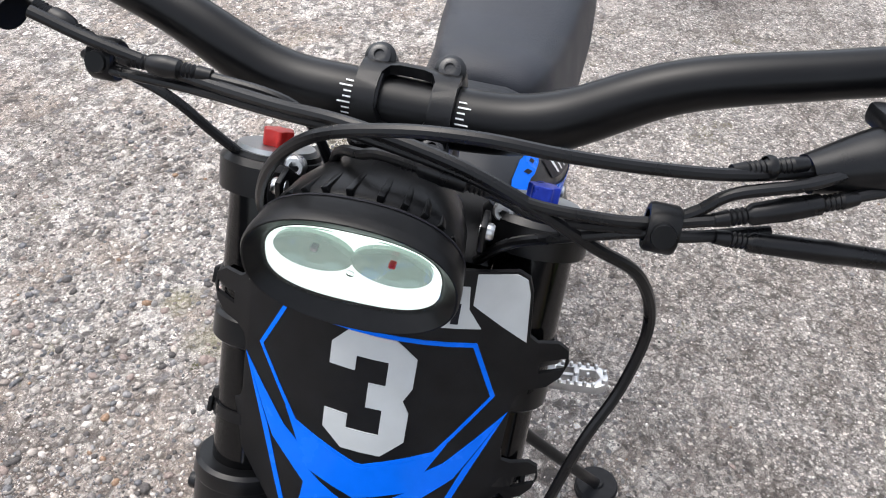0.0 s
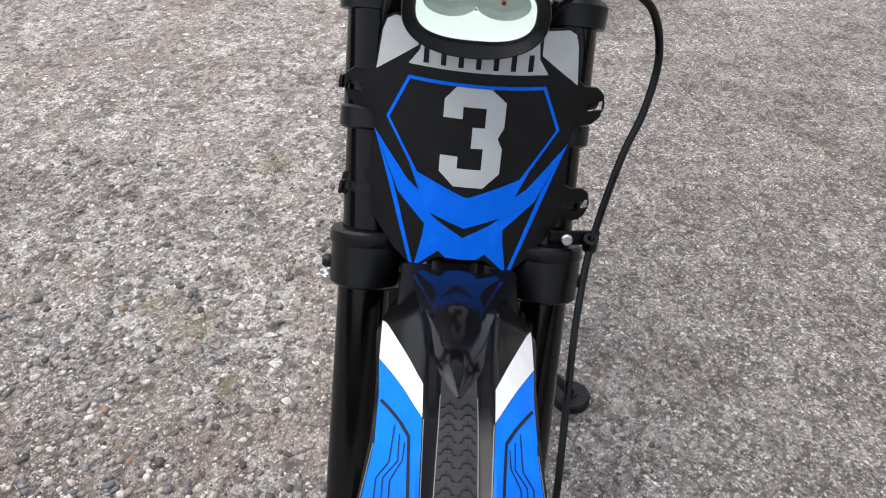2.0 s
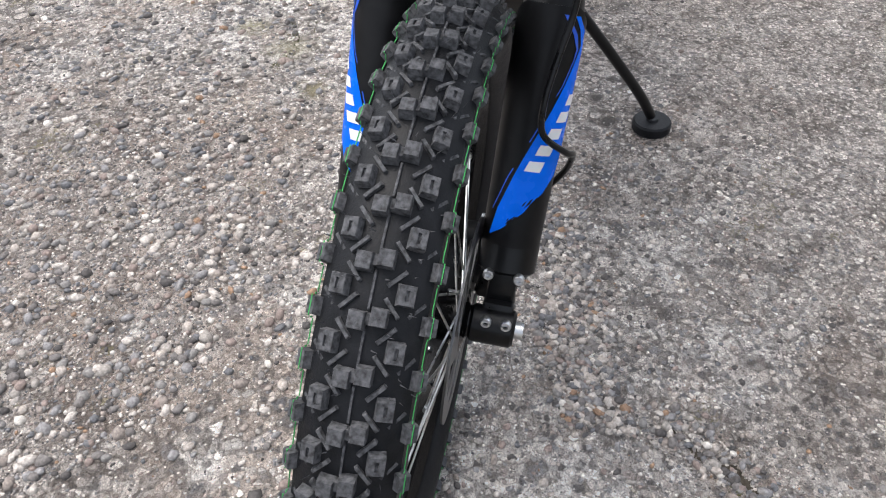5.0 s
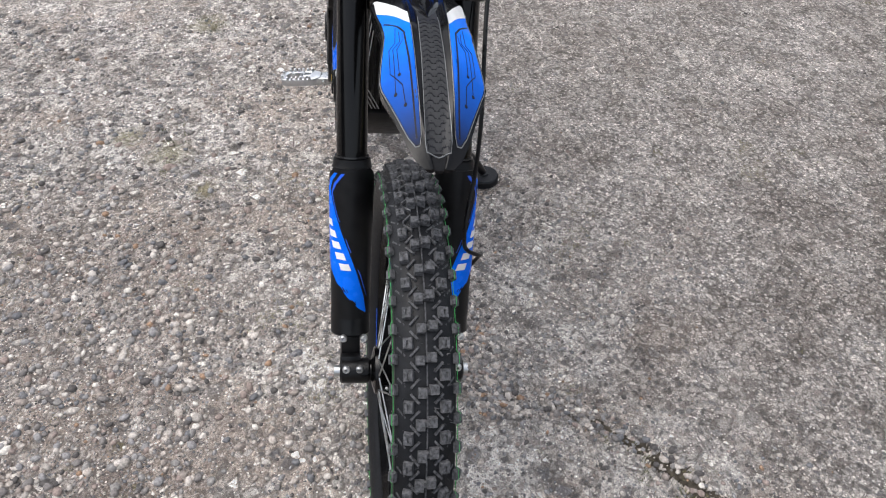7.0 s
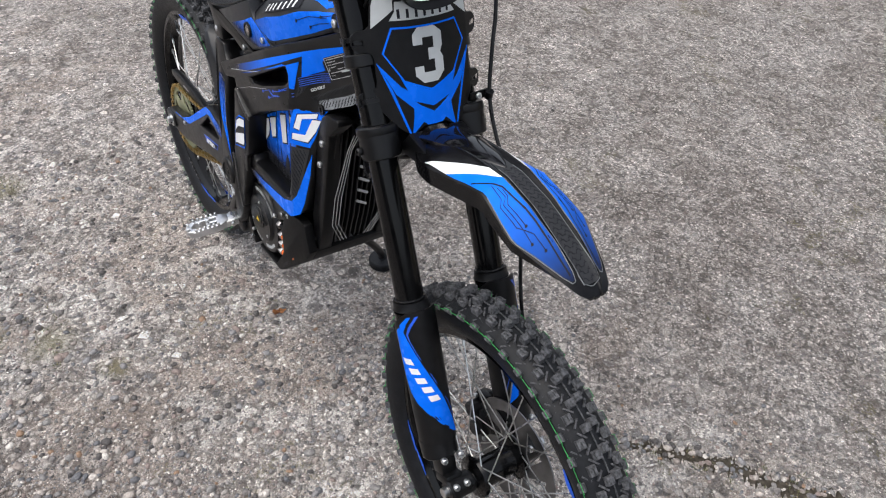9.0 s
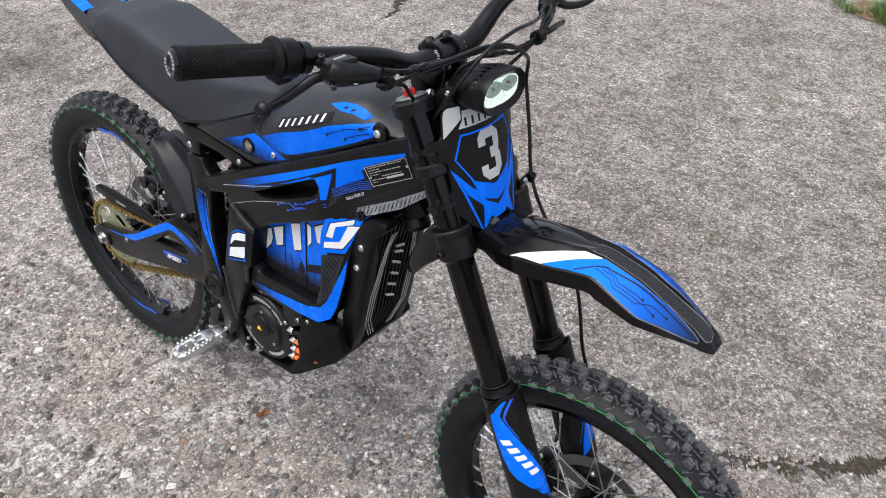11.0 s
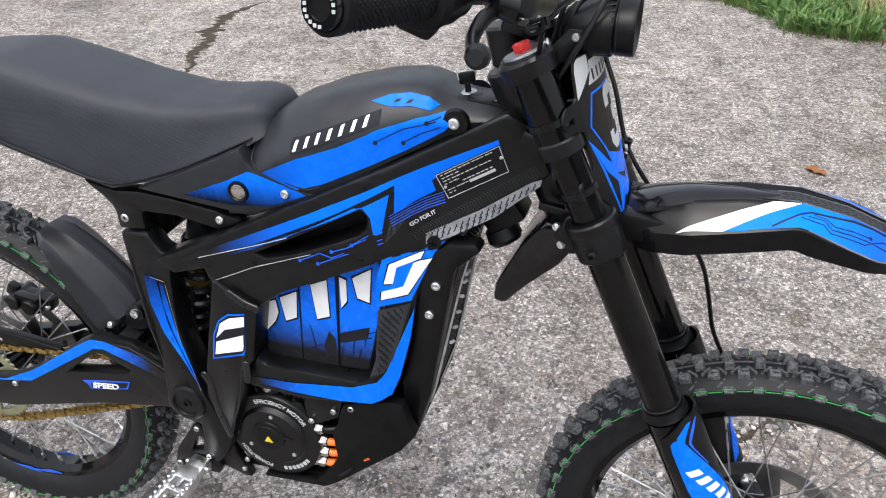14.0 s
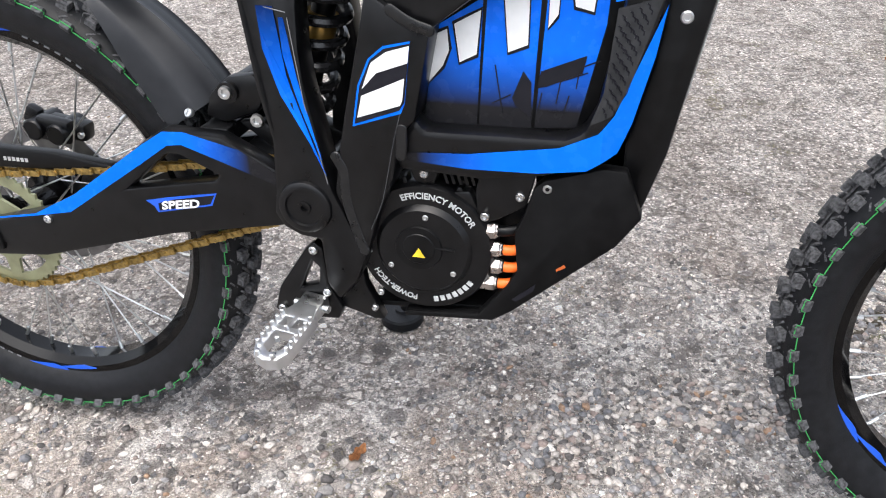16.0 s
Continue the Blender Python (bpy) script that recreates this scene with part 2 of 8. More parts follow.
gb2.inputs["Metallic"].default_value = 0.7
gb2.inputs["Emission Color"].default_value = (0.7, 0.9, 0.82, 1)
gb2.inputs["Emission Strength"].default_value = 0.13
glass, _, _, gg = material("clear_lamp_glass")
gg.inputs["Transmission Weight"].default_value, gg.inputs["Roughness"].default_value, gg.inputs["IOR"].default_value = 1.0, 0.02, 1.3


def stone_mix(n, l, vec, scale, palette, jitter=1.0):
    """Cells of stone: colour by cell, and the way from each cell's middle."""
    v = n.new("ShaderNodeTexVoronoi")
    v.inputs["Scale"].default_value = scale
    v.inputs["Randomness"].default_value = jitter
    l.new(vec, v.inputs["Vector"])
    sep = n.new("ShaderNodeSeparateColor")
    l.new(v.outputs["Color"], sep.inputs[0])
    r = ramp(n, palette, "CONSTANT")
    l.new(sep.outputs[0], r.inputs["Fac"])
    return v, sep, r


def mixed(n, l, fac, a, b):
    m = n.new("ShaderNodeMix")
    m.data_type = "RGBA"
    l.new(fac, m.inputs["Factor"])
    l.new(a, m.inputs["A"])
    l.new(b, m.inputs["B"])
    return m.outputs["Result"]


def maths(n, l, op, a, b=None, clamp=False):
    m = n.new("ShaderNodeMath")
    m.operation, m.use_clamp = op, clamp
    for i, v in enumerate((a, b)):
        if v is None:
            continue
        if isinstance(v, (int, float)):
            m.inputs[i].default_value = v
        else:
            l.new(v, m.inputs[i])
    return m.outputs[0]


STONES = [(0.0, (0.13, 0.122, 0.120)), (0.10, (0.40, 0.368, 0.345)), (0.22, (0.225, 0.208, 0.200)), (0.34, (0.56, 0.525, 0.498)), (0.44, (0.15, 0.148, 0.153)), (0.53, (0.70, 0.665, 0.635)),
          (0.64, (0.33, 0.290, 0.272)), (0.74, (0.24, 0.238, 0.246)), (0.84, (0.47, 0.448, 0.428)), (0.93, (0.93, 0.905, 0.87))]


def concrete(name):
    """Worn concrete: cement skin broken by bared stones of a few millimetres to centimetres, with pits and pale flecks; brushed in fine streaks on the far side."""
    m, n, l, b = material(name)
    co = n.new("ShaderNodeTexCoord")
    pos = co.outputs["Object"]

    def cloud(scale, detail, rough, vec=None, warp=0.0):
        t = n.new("ShaderNodeTexNoise")
        t.inputs["Scale"].default_value, t.inputs["Detail"].default_value, t.inputs["Roughness"].default_value = scale, detail, rough
        t.inputs["Distortion"].default_value = warp
        l.new(vec or pos, t.inputs["Vector"])
        return t

    def band(value, lo, hi):
        x = n.new("ShaderNodeMapRange")
        x.inputs["From Min"].default_value, x.inputs["From Max"].default_value = lo, hi
        l.new(value, x.inputs["Value"])
        return x.outputs[0]

    def times(a, bb, k=1.0):
        x = n.new("ShaderNodeMix")
        x.data_type, x.blend_type = "RGBA", "MULTIPLY"
        x.inputs["Factor"].default_value = k
        l.new(a, x.inputs["A"])
        l.new(bb, x.inputs["B"])
        return x.outputs["Result"]

    def plain(c):
        x = n.new("ShaderNodeRGB")
        x.outputs[0].default_value = (*c, 1)
        return x.outputs[0]

    def both_of(a, bb):
        return maths(n, l, "MULTIPLY", a, bb)

    wob = cloud(160, 3, 0.6)
    sub = n.new("ShaderNodeVectorMath")
    sub.operation = "MULTIPLY_ADD"
    l.new(wob.outputs["Color"], sub.inputs[0])
    sub.inputs[1].default_value = (0.0042, 0.0042, 0.0)
    l.new(pos, sub.inputs[2])
    vec = sub.outputs[0]

    def chips(scale, gap, share, palette):
        """Angular stones: cells kept clear of their borders, and only some of them."""
        v, s, c = stone_mix(n, l, vec, scale, palette)
        e = n.new("ShaderNodeTexVoronoi")
        e.feature = "DISTANCE_TO_EDGE"
        e.inputs["Scale"].default_value = scale
        l.new(vec, e.inputs["Vector"])
        near = band(e.outputs["Distance"], gap, gap + 0.07)
        some = maths(n, l, "GREATER_THAN", s.outputs[1], share)
        rim = both_of(some, maths(n, l, "SUBTRACT", 1.0, near))
        return both_of(near, some), c, e.outputs["Distance"], rim

    def dots(scale, share, lo, hi):
        """Small round spots in some of the cells."""
        v = n.new("ShaderNodeTexVoronoi")
        v.inputs["Scale"].default_value = scale
        l.new(vec, v.inputs["Vector"])
        s = n.new("ShaderNodeSeparateColor")
        l.new(v.outputs["Color"], s.inputs[0])
        return both_of(maths(n, l, "GREATER_THAN", s.outputs[0], share), band(v.outputs["Distance"], hi, lo))

    big, mid, blot, lump, fine = cloud(1.3, 6, 0.6), cloud(6.5, 7, 0.66), cloud(24, 8, 0.72), cloud(120, 6, 0.78), cloud(430, 4, 0.75)
    sep = n.new("ShaderNodeSeparateXYZ")
    l.new(pos, sep.inputs[0])
    # the smoother, brushed part lies beyond a ragged line
    side = maths(n, l, "MULTIPLY_ADD", sep.outputs["X"], -0.25)
    l.new(sep.outputs["Y"], side.node.inputs[2])
    edge = maths(n, l, "ADD", side, maths(n, l, "MULTIPLY", big.outputs["Fac"], 0.8))
    brushed = band(edge, 0.45, 0.95)
    rough_part = maths(n, l, "SUBTRACT", 1.0, brushed)
    # streaks of the brush
    turn = n.new("ShaderNodeMapping")
    turn.inputs["Rotation"].default_value = (0, 0, -0.175)
    l.new(pos, turn.inputs["Vector"])
    stretch = n.new("ShaderNodeMapping")
    stretch.inputs["Scale"].default_value = (62.0, 125.0, 1.0)
    l.new(turn.outputs[0], stretch.inputs["Vector"])
    streak = cloud(1.0, 2, 0.6, stretch.outputs[0])
    furrow = n.new("ShaderNodeMapping")
    furrow.inputs["Scale"].default_value = (5.0, 52.0, 1.0)
    l.new(turn.outputs[0], furrow.inputs["Vector"])
    ridge = cloud(1.0, 2, 0.5, furrow.outputs[0])
    # cement: pale skin, worn away in ragged spots
    worn = maths(n, l, "ADD", maths(n, l, "MULTIPLY", blot.outputs["Fac"], 0.22), maths(n, l, "MULTIPLY", lump.outputs["Fac"], 0.62))
    worn = maths(n, l, "ADD", worn, maths(n, l, "MULTIPLY", mid.outputs["Fac"], 0.16))
    cement = ramp(n, [(0.395, (0.19, 0.174, 0.163)), (0.455, (0.36, 0.334, 0.312)), (0.50, (0.465, 0.436, 0.410)), (0.545, (0.56, 0.53, 0.50)), (0.61, (0.72, 0.69, 0.66))])
    l.new(worn, cement.inputs["Fac"])
    f1, c1, d1, s1 = chips(84, 0.09, 0.52, STONES)
    f2, c2, d2, s2 = chips(150, 0.06, 0.22, STONES)
    f3, c3, d3, s3 = chips(36, 0.12, 0.72, STONES)
    f4, c4, d4, s4 = chips(330, 0.05, 0.40, STONES)
    f1 = both_of(f1, maths(n, l, "ADD", both_of(rough_part, 0.25), 0.75))
    f3 = both_of(f3, rough_part)
    base = mixed(n, l, maths(n, l, "MULTIPLY", f4, 0.75), cement.outputs[0], c4.outputs[0])
    base = mixed(n, l, maths(n, l, "MULTIPLY", f2, 0.92), base, c2.outputs[0])
    # smooth pale cement left standing between the bared stones
    skin = band(cloud(4.0, 9, 0.74).outputs["Fac"], 0.515, 0.57)
    pale = ramp(n, [(0.36, (0.40, 0.378, 0.360)), (0.5, (0.70, 0.675, 0.650)), (0.64, (0.92, 0.895, 0.87))])
    l.new(lump.outputs["Fac"], pale.inputs["Fac"])
    base = mixed(n, l, maths(n, l, "MULTIPLY", both_of(skin, rough_part), 0.80), base, pale.outputs[0])
    # hard-edged islands of cement and gaps of dark soil between them
    isle = band(cloud(19, 9, 0.72).outputs["Fac"], 0.530, 0.552)
    base = mixed(n, l, maths(n, l, "MULTIPLY", both_of(isle, rough_part), 0.66), base, pale.outputs[0])
    soil = band(cloud(27, 9, 0.74).outputs["Fac"], 0.452, 0.425)
    base = mixed(n, l, maths(n, l, "MULTIPLY", both_of(soil, rough_part), 0.74), base, plain((0.165, 0.145, 0.128)))
    sandy = band(cloud(2.3, 7, 0.7).outputs["Fac"], 0.50, 0.57)
    sand = ramp(n, [(0.36, (0.17, 0.136, 0.112)), (0.5, (0.36, 0.302, 0.262)), (0.64, (0.62, 0.550, 0.490))])
    l.new(lump.outputs["Fac"], sand.inputs["Fac"])
    base = mixed(n, l, maths(n, l, "MULTIPLY", both_of(sandy, rough_part), 0.74), base, sand.outputs[0])
    base = mixed(n, l, f1, base, c1.outputs[0])
    base = mixed(n, l, f3, base, c3.outputs[0])
    # darker sand colour where the pebbles have gathered
    near_ = n.new("ShaderNodeMapping")
    near_.inputs["Location"].default_value = (-1.0 / 0.62, 0.62 / 0.42, 0)
    near_.inputs["Scale"].default_value = (1 / 0.62, 1 / 0.42, 0)
    l.new(pos, near_.inputs["Vector"])
    far_ = n.new("ShaderNodeVectorMath")
    far_.operation = "LENGTH"
    l.new(near_.outputs[0], far_.inputs[0])
    bed = band(maths(n, l, "ADD", far_.outputs["Value"], maths(n, l, "MULTIPLY", blot.outputs["Fac"], 1.5)), 1.85, 1.35)
    base = mixed(n, l, maths(n, l, "MULTIPLY", bed, 0.42), base, times(sand.outputs[0], plain((0.62, 0.58, 0.55))))
    # dark grooves round the stones, pits, and pale flecks
    groove = plain((0.105, 0.094, 0.086))
    for rim, much in ((s1, 0.42), (s3, 0.55), (s2, 0.30)):
        base = mixed(n, l, maths(n, l, "MULTIPLY", rim, much), base, groove)
    pit, fleck = dots(120, 0.74, 0.16, 0.42), dots(200, 0.88, 0.20, 0.46)
    base = mixed(n, l, maths(n, l, "MULTIPLY", pit, 0.62), base, groove)
    base = mixed(n, l, maths(n, l, "MULTIPLY", fleck, 0.85), base, plain((0.92, 0.89, 0.85)))
    base = mixed(n, l, maths(n, l, "MULTIPLY", both_of(dots(92, 0.80, 0.16, 0.36), brushed), 0.85), base, plain((0.86, 0.84, 0.81)))
    base = mixed(n, l, maths(n, l, "MULTIPLY", both_of(dots(84, 0.84, 0.12, 0.36), brushed), 0.55), base, groove)
    speck = ramp(n, [(0.35, (0.34, 0.33, 0.32)), (0.44, (0.90, 0.90, 0.90)), (0.55, (1.06, 1.06, 1.06)), (0.65, (1.55, 1.54, 1.52))])
    l.new(fine.outputs["Fac"], speck.inputs["Fac"])
    base = times(base, speck.outputs[0], 0.9)
    stain = ramp(n, [(0.37, (0.66, 0.632, 0.610)), (0.46, (0.92, 0.895, 0.872)), (0.53, (1.06, 1.05, 1.04)), (0.63, (1.30, 1.285, 1.27))])
    l.new(maths(n, l, "ADD", maths(n, l, "MULTIPLY", big.outputs["Fac"], 0.45), maths(n, l, "MULTIPLY", mid.outputs["Fac"], 0.55)), stain.inputs["Fac"])
    base = times(base, stain.outputs[0])
    # a faint yellow-green of algae in some of the hollows, and two mossy spots
    alga = plain((0.20, 0.18, 0.085))
    alga_place = both_of(maths(n, l, "GREATER_THAN", cloud(3.1, 5, 0.7).outputs["Fac"], 0.60), maths(n, l, "LESS_THAN", worn, 0.475))
    base = mixed(n, l, maths(n, l, "MULTIPLY", alga_place, 0.5), base, alga)

    def spot(sx, sy, sr):
        dist = n.new("ShaderNodeVectorMath")
        dist.operation = "DISTANCE"
        l.new(pos, dist.inputs[0])
        dist.inputs[1].default_value = (sx, sy, 0)
        return band(maths(n, l, "ADD", dist.outputs["Value"], maths(n, l, "MULTIPLY", blot.outputs["Fac"], sr * 1.1)), sr * 1.5, sr * 0.6)

    for sx, sy, sr in ((-0.43, -0.465, 0.085), (0.29, -0.50, 0.075), (0.20, -0.62, 0.06), (0.45, -0.40, 0.05)):
        base = mixed(n, l, maths(n, l, "MULTIPLY", spot(sx, sy, sr), 0.62), base, alga)
    # darker blotches here and there on the concrete
    for sx, sy, sr in ((-0.38, 3.04, 0.16), (-1.25, 3.28, 0.17), (-0.78, 3.14, 0.13), (-1.72, 0.62, 0.24), (-1.90, 2.65, 0.20)):
        base = mixed(n, l, spot(sx, sy, sr), base, times(base, plain((0.56, 0.56, 0.57))))
    line = ramp(n, [(0.34, (0.92, 0.915, 0.91)), (0.46, (0.98, 0.975, 0.97)), (0.54, (1.02, 1.015, 1.01)), (0.66, (1.10, 1.095, 1.09))])
    l.new(streak.outputs["Fac"], line.inputs["Fac"])
    comb = ramp(n, [(0.38, (0.93, 0.93, 0.93)), (0.5, (1.0, 1.0, 1.0)), (0.62, (1.08, 1.075, 1.07))])
    l.new(ridge.outputs["Fac"], comb.inputs["Fac"])
    base = mixed(n, l, brushed, base, times(times(base, line.outputs[0]), comb.outputs[0]))
    tone = ramp(n, [(0.0, (1.36, 1.35, 1.34)), (1.0, (1.04, 1.03, 1.025))])
    l.new(brushed, tone.inputs["Fac"])
    base = times(base, tone.outputs[0])
    l.new(base, b.inputs["Base Color"])
    b.inputs["Roughness"].default_value = 0.93
    b.inputs["Specular IOR Level"].default_value = 0.25

    def dome(d, f, h):
        return both_of(both_of(maths(n, l, "MINIMUM", d, 0.25), f), h)

    hgt = maths(n, l, "ADD", dome(d1, f1, 2.2), dome(d2, f2, 1.2))
    hgt = maths(n, l, "ADD", hgt, dome(d3, f3, 5.0))
    hgt = maths(n, l, "ADD", hgt, dome(d4, f4, 0.8))
    hgt = maths(n, l, "ADD", hgt, maths(n, l, "MULTIPLY", fine.outputs["Fac"], 0.9))
    hgt = maths(n, l, "ADD", hgt, maths(n, l, "MULTIPLY", worn, 3.2))
    hgt = maths(n, l, "SUBTRACT", hgt, maths(n, l, "MULTIPLY", pit, 0.6))
    hgt = maths(n, l, "ADD", hgt, both_of(maths(n, l, "ADD", streak.outputs["Fac"], ridge.outputs["Fac"]), both_of(brushed, 0.32)))
    bp = n.new("ShaderNodeBump")
    bp.inputs["Strength"].default_value, bp.inputs["Distance"].default_value = 1.0, 0.007
    l.new(hgt, bp.inputs["Height"])
    l.new(bp.outputs[0], b.inputs["Normal"])
    return m


def pebble_stone(name, pale=1.0):
    """Loose stones: each one its own colour."""
    m, n, l, b = material(name)
    geo, co = n.new("ShaderNodeNewGeometry"), n.new("ShaderNodeTexCoord")
    r = ramp(n, [(0.0, (0.085, 0.080, 0.080)), (0.10, (0.27, 0.238, 0.220)), (0.20, (0.17, 0.160, 0.158)), (0.31, (0.40, 0.365, 0.338)), (0.40, (0.135, 0.138, 0.150)), (0.49, (0.235, 0.232, 0.240)),
                 (0.58, (0.245, 0.200, 0.185)), (0.67, (0.22, 0.214, 0.212)), (0.76, (0.48, 0.450, 0.425)), (0.85, (0.33, 0.310, 0.292)), (0.95, (0.58, 0.555, 0.525)), (0.985, (0.27, 0.18, 0.125))], "CONSTANT")
    l.new(geo.outputs["Random Per Island"], r.inputs["Fac"])
    t = n.new("ShaderNodeTexNoise")
    t.inputs["Scale"].default_value, t.inputs["Detail"].default_value = 260, 4
    l.new(co.outputs["Object"], t.inputs["Vector"])
    dust = ramp(n, [(0.35, (0.7 * pale, 0.68 * pale, 0.65 * pale)), (0.7, (1.25 * pale, 1.22 * pale, 1.18 * pale))])
    l.new(t.outputs["Fac"], dust.inputs["Fac"])
    mul = n.new("ShaderNodeMix")
    mul.data_type, mul.blend_type = "RGBA", "MULTIPLY"
    mul.inputs["Factor"].default_value = 1.0
    l.new(r.outputs[0], mul.inputs["A"])
    l.new(dust.outputs[0], mul.inputs["B"])
    l.new(mul.outputs["Result"], b.inputs["Base Color"])
    b.inputs["Roughness"].default_value = 0.85
    b.inputs["Specular IOR Level"].default_value = 0.3
    bp = n.new("ShaderNodeBump")
    bp.inputs["Strength"].default_value, bp.inputs["Distance"].default_value = 0.5, 0.001
    l.new(t.outputs["Fac"], bp.inputs["Height"])
    l.new(bp.outputs[0], b.inputs["Normal"])
    return m


def leafy(name, palette):
    m, n, l, b = material(name)
    geo = n.new("ShaderNodeNewGeometry")
    r = ramp(n, palette)
    l.new(geo.outputs["Random Per Island"], r.inputs["Fac"])
    l.new(r.outputs[0], b.inputs["Base Color"])
    b.inputs["Roughness"].default_value = 0.6
    b.inputs["Subsurface Weight"].default_value = 0.0
    return m


ground_mat = concrete("worn_exposed_aggregate_concrete")
pebble_mat = pebble_stone("loose_pebbles")
paler_pebbles = pebble_stone("paler_loose_pebbles", 1.12)
pale_concrete = surface("pale_concrete_path", (0.235, 0.222, 0.212), 0.9, scale=7, vary=0.25, bump=0.8, grain=200)
dark_paving = surface("dark_slate_paving", (0.10, 0.11, 0.125), 0.7, scale=12, vary=0.3, bump=0.6, grain=200)
edge_concrete = surface("broken_edge_concrete", (0.20, 0.185, 0.165), 0.95, scale=30, vary=0.4, bump=1.0, grain=250)
soil = surface("dry_soil", (0.15, 0.105, 0.065), 0.95, scale=40, vary=0.5, bump=1.0, grain=300)
grass_mat = leafy("grass_blades", [(0.0, (0.030, 0.075, 0.014)), (0.40, (0.060, 0.140, 0.026)), (0.78, (0.115, 0.215, 0.045)), (1.0, (0.27, 0.27, 0.11))])
straw_mat = leafy("dry_grass_stems", [(0.0, (0.30, 0.23, 0.10)), (0.5, (0.46, 0.37, 0.19)), (1.0, (0.55, 0.48, 0.30))])
weed_mat = leafy("weed_leaves", [(0.0, (0.035, 0.09, 0.018)), (0.6, (0.07, 0.16, 0.03)), (1.0, (0.13, 0.22, 0.05))])
brown_leaf = surface("dead_leaf", (0.22, 0.095, 0.040), 0.7, scale=180, vary=0.5, bump=0.6, grain=400)

# ---- the ground ----
gbm = bmesh.new()
bmesh.ops.create_grid(gbm, x_segments=40, y_segments=40, size=150)
ground = tagged(new("ground", to_mesh("ground", gbm, ground_mat, 0)), "worn grey-brown concrete yard with bare aggregate", "ground", kind="structure")


# unseen walls, added to cut the low sky light and darken side reflections
unseen_wall = surface("dull_grey_unseen_wall", (0.105, 0.108, 0.115), 0.9, scale=3, vary=0.35, bump=0.6, grain=60)
for name_, c_, size_ in (("unseen_wall_north", (0, 16.0, 1.4), (36.4, 0.24, 2.8)), ("unseen_wall_south", (0, -13.0, 1.4), (36.4, 0.24, 2.8)), ("unseen_wall_east", (18.1, 1.5, 1.4), (0.24, 28.7, 2.8)), ("unseen_wall_west", (-18.1, 1.5, 1.4), (0.24, 28.7, 2.8))):
    tagged(new(name_, to_mesh(name_, block(c_, size_, (0, 0, 0), 0.02), unseen_wall, 0)), "unseen plain grey wall added to darken low reflections", "wall", kind="structure")


def stones(name, count, place, small, large, flat=0.55, seed=1, power=2.6, stone=None, angular=False):
    """Many loose stones in one mesh: squashed, uneven lumps."""
    rng = random.Random(seed)
    ico = bmesh.new()
    bmesh.ops.create_icosphere(ico, subdivisions=1, radius=1)
    ico.verts.ensure_lookup_table()
    base = [v.co.copy() for v in ico.verts]
    tris = [[v.index for v in f.verts] for f in ico.faces]
    ico.free()
    verts, faces = [], []
    for _ in range(count):
        x, y = place(rng)
        r = small * (large / small) ** (rng.random() ** power)
        turn = Euler((rng.uniform(-0.4, 0.4), rng.uniform(-0.4, 0.4), rng.uniform(0, 6.28))).to_matrix()
        sx, sy, sz = r * rng.uniform(0.8, 1.35), r * rng.uniform(0.7, 1.0), r * flat * rng.uniform(0.7, 1.2)
        k = len(verts)
        for c in base:
            w = rng.uniform(0.62, 1.18) if angular else rng.uniform(0.78, 1.14)
            p = turn @ Vector((c.x * sx * w, c.y * sy * w, c.z * sz * w))
            verts.append((x + p.x, y + p.y, p.z + sz * 0.25))
        faces += [[k + i for i in t] for t in tris]
    mesh = bpy.data.meshes.new(name)
    mesh.from_pydata(verts, [], faces)
    mesh.materials.append(stone or pebble_mat)
    if not angular:
        mesh.shade_smooth()
    return new(name, mesh)


def gravel_patch(rng):
    while True:
        x, y = rng.uniform(0.35, 1.75), rng.uniform(-1.25, -0.12)
        e = noise.noise((x * 2.3, y * 2.3, 4.0)) * 0.35
        d = math.hypot((x - 1.0) / 0.62, (y + 0.62) / 0.42) + e
        if d < 0.75 or (d < 1.25 and rng.random() < 0.18):
            return x, y


def low_hollow(rng):
    while True:
        x, y = rng.uniform(0.55, 1.60), rng.uniform(-0.15, 0.85)
        if noise.noise((x * 3.1, y * 3.1, 6.0)) + 0.5 * noise.noise((x * 9, y * 9, 2.0)) > -0.12 + 0.5 * abs(y - 0.25):
            return x, y


def scatter(rng):
    while True:
        x, y = rng.uniform(-2.4, 2.6), rng.uniform(-1.9, 1.9)
        w = 0.75 if y < 0.35 else 0.18
        if rng.random() < w * max(0.05, 0.5 + 1.2 * noise.noise((x * 1.6, y * 1.6, 9.0))):
            return x, y


def under_bike(rng):
    while True:
        x, y = rng.gauss(0.75, 0.5), rng.gauss(0.12, 0.22)
        if noise.noise((x * 3, y * 3, 1.0)) > -0.1:
            return x, y


CRACK = [(1.17, 0.325), (1.21, 0.362), (1.26, 0.420), (1.325, 0.495), (1.395, 0.545), (1.50, 0.615), (1.62, 0.70), (1.72, 0.79), (1.82, 0.885), (1.93, 1.01), (2.05, 1.18)]


def along_crack(rng):
    x = 1.17 + 0.42 * rng.random() ** 1.7
    wide = 0.018 if x > 1.24 else 0.026
    return x + rng.gauss(0, wide * 0.7), float(np.interp(x, [p[0] for p in CRACK], [p[1] for p in CRACK])) + rng.gauss(0, wide)


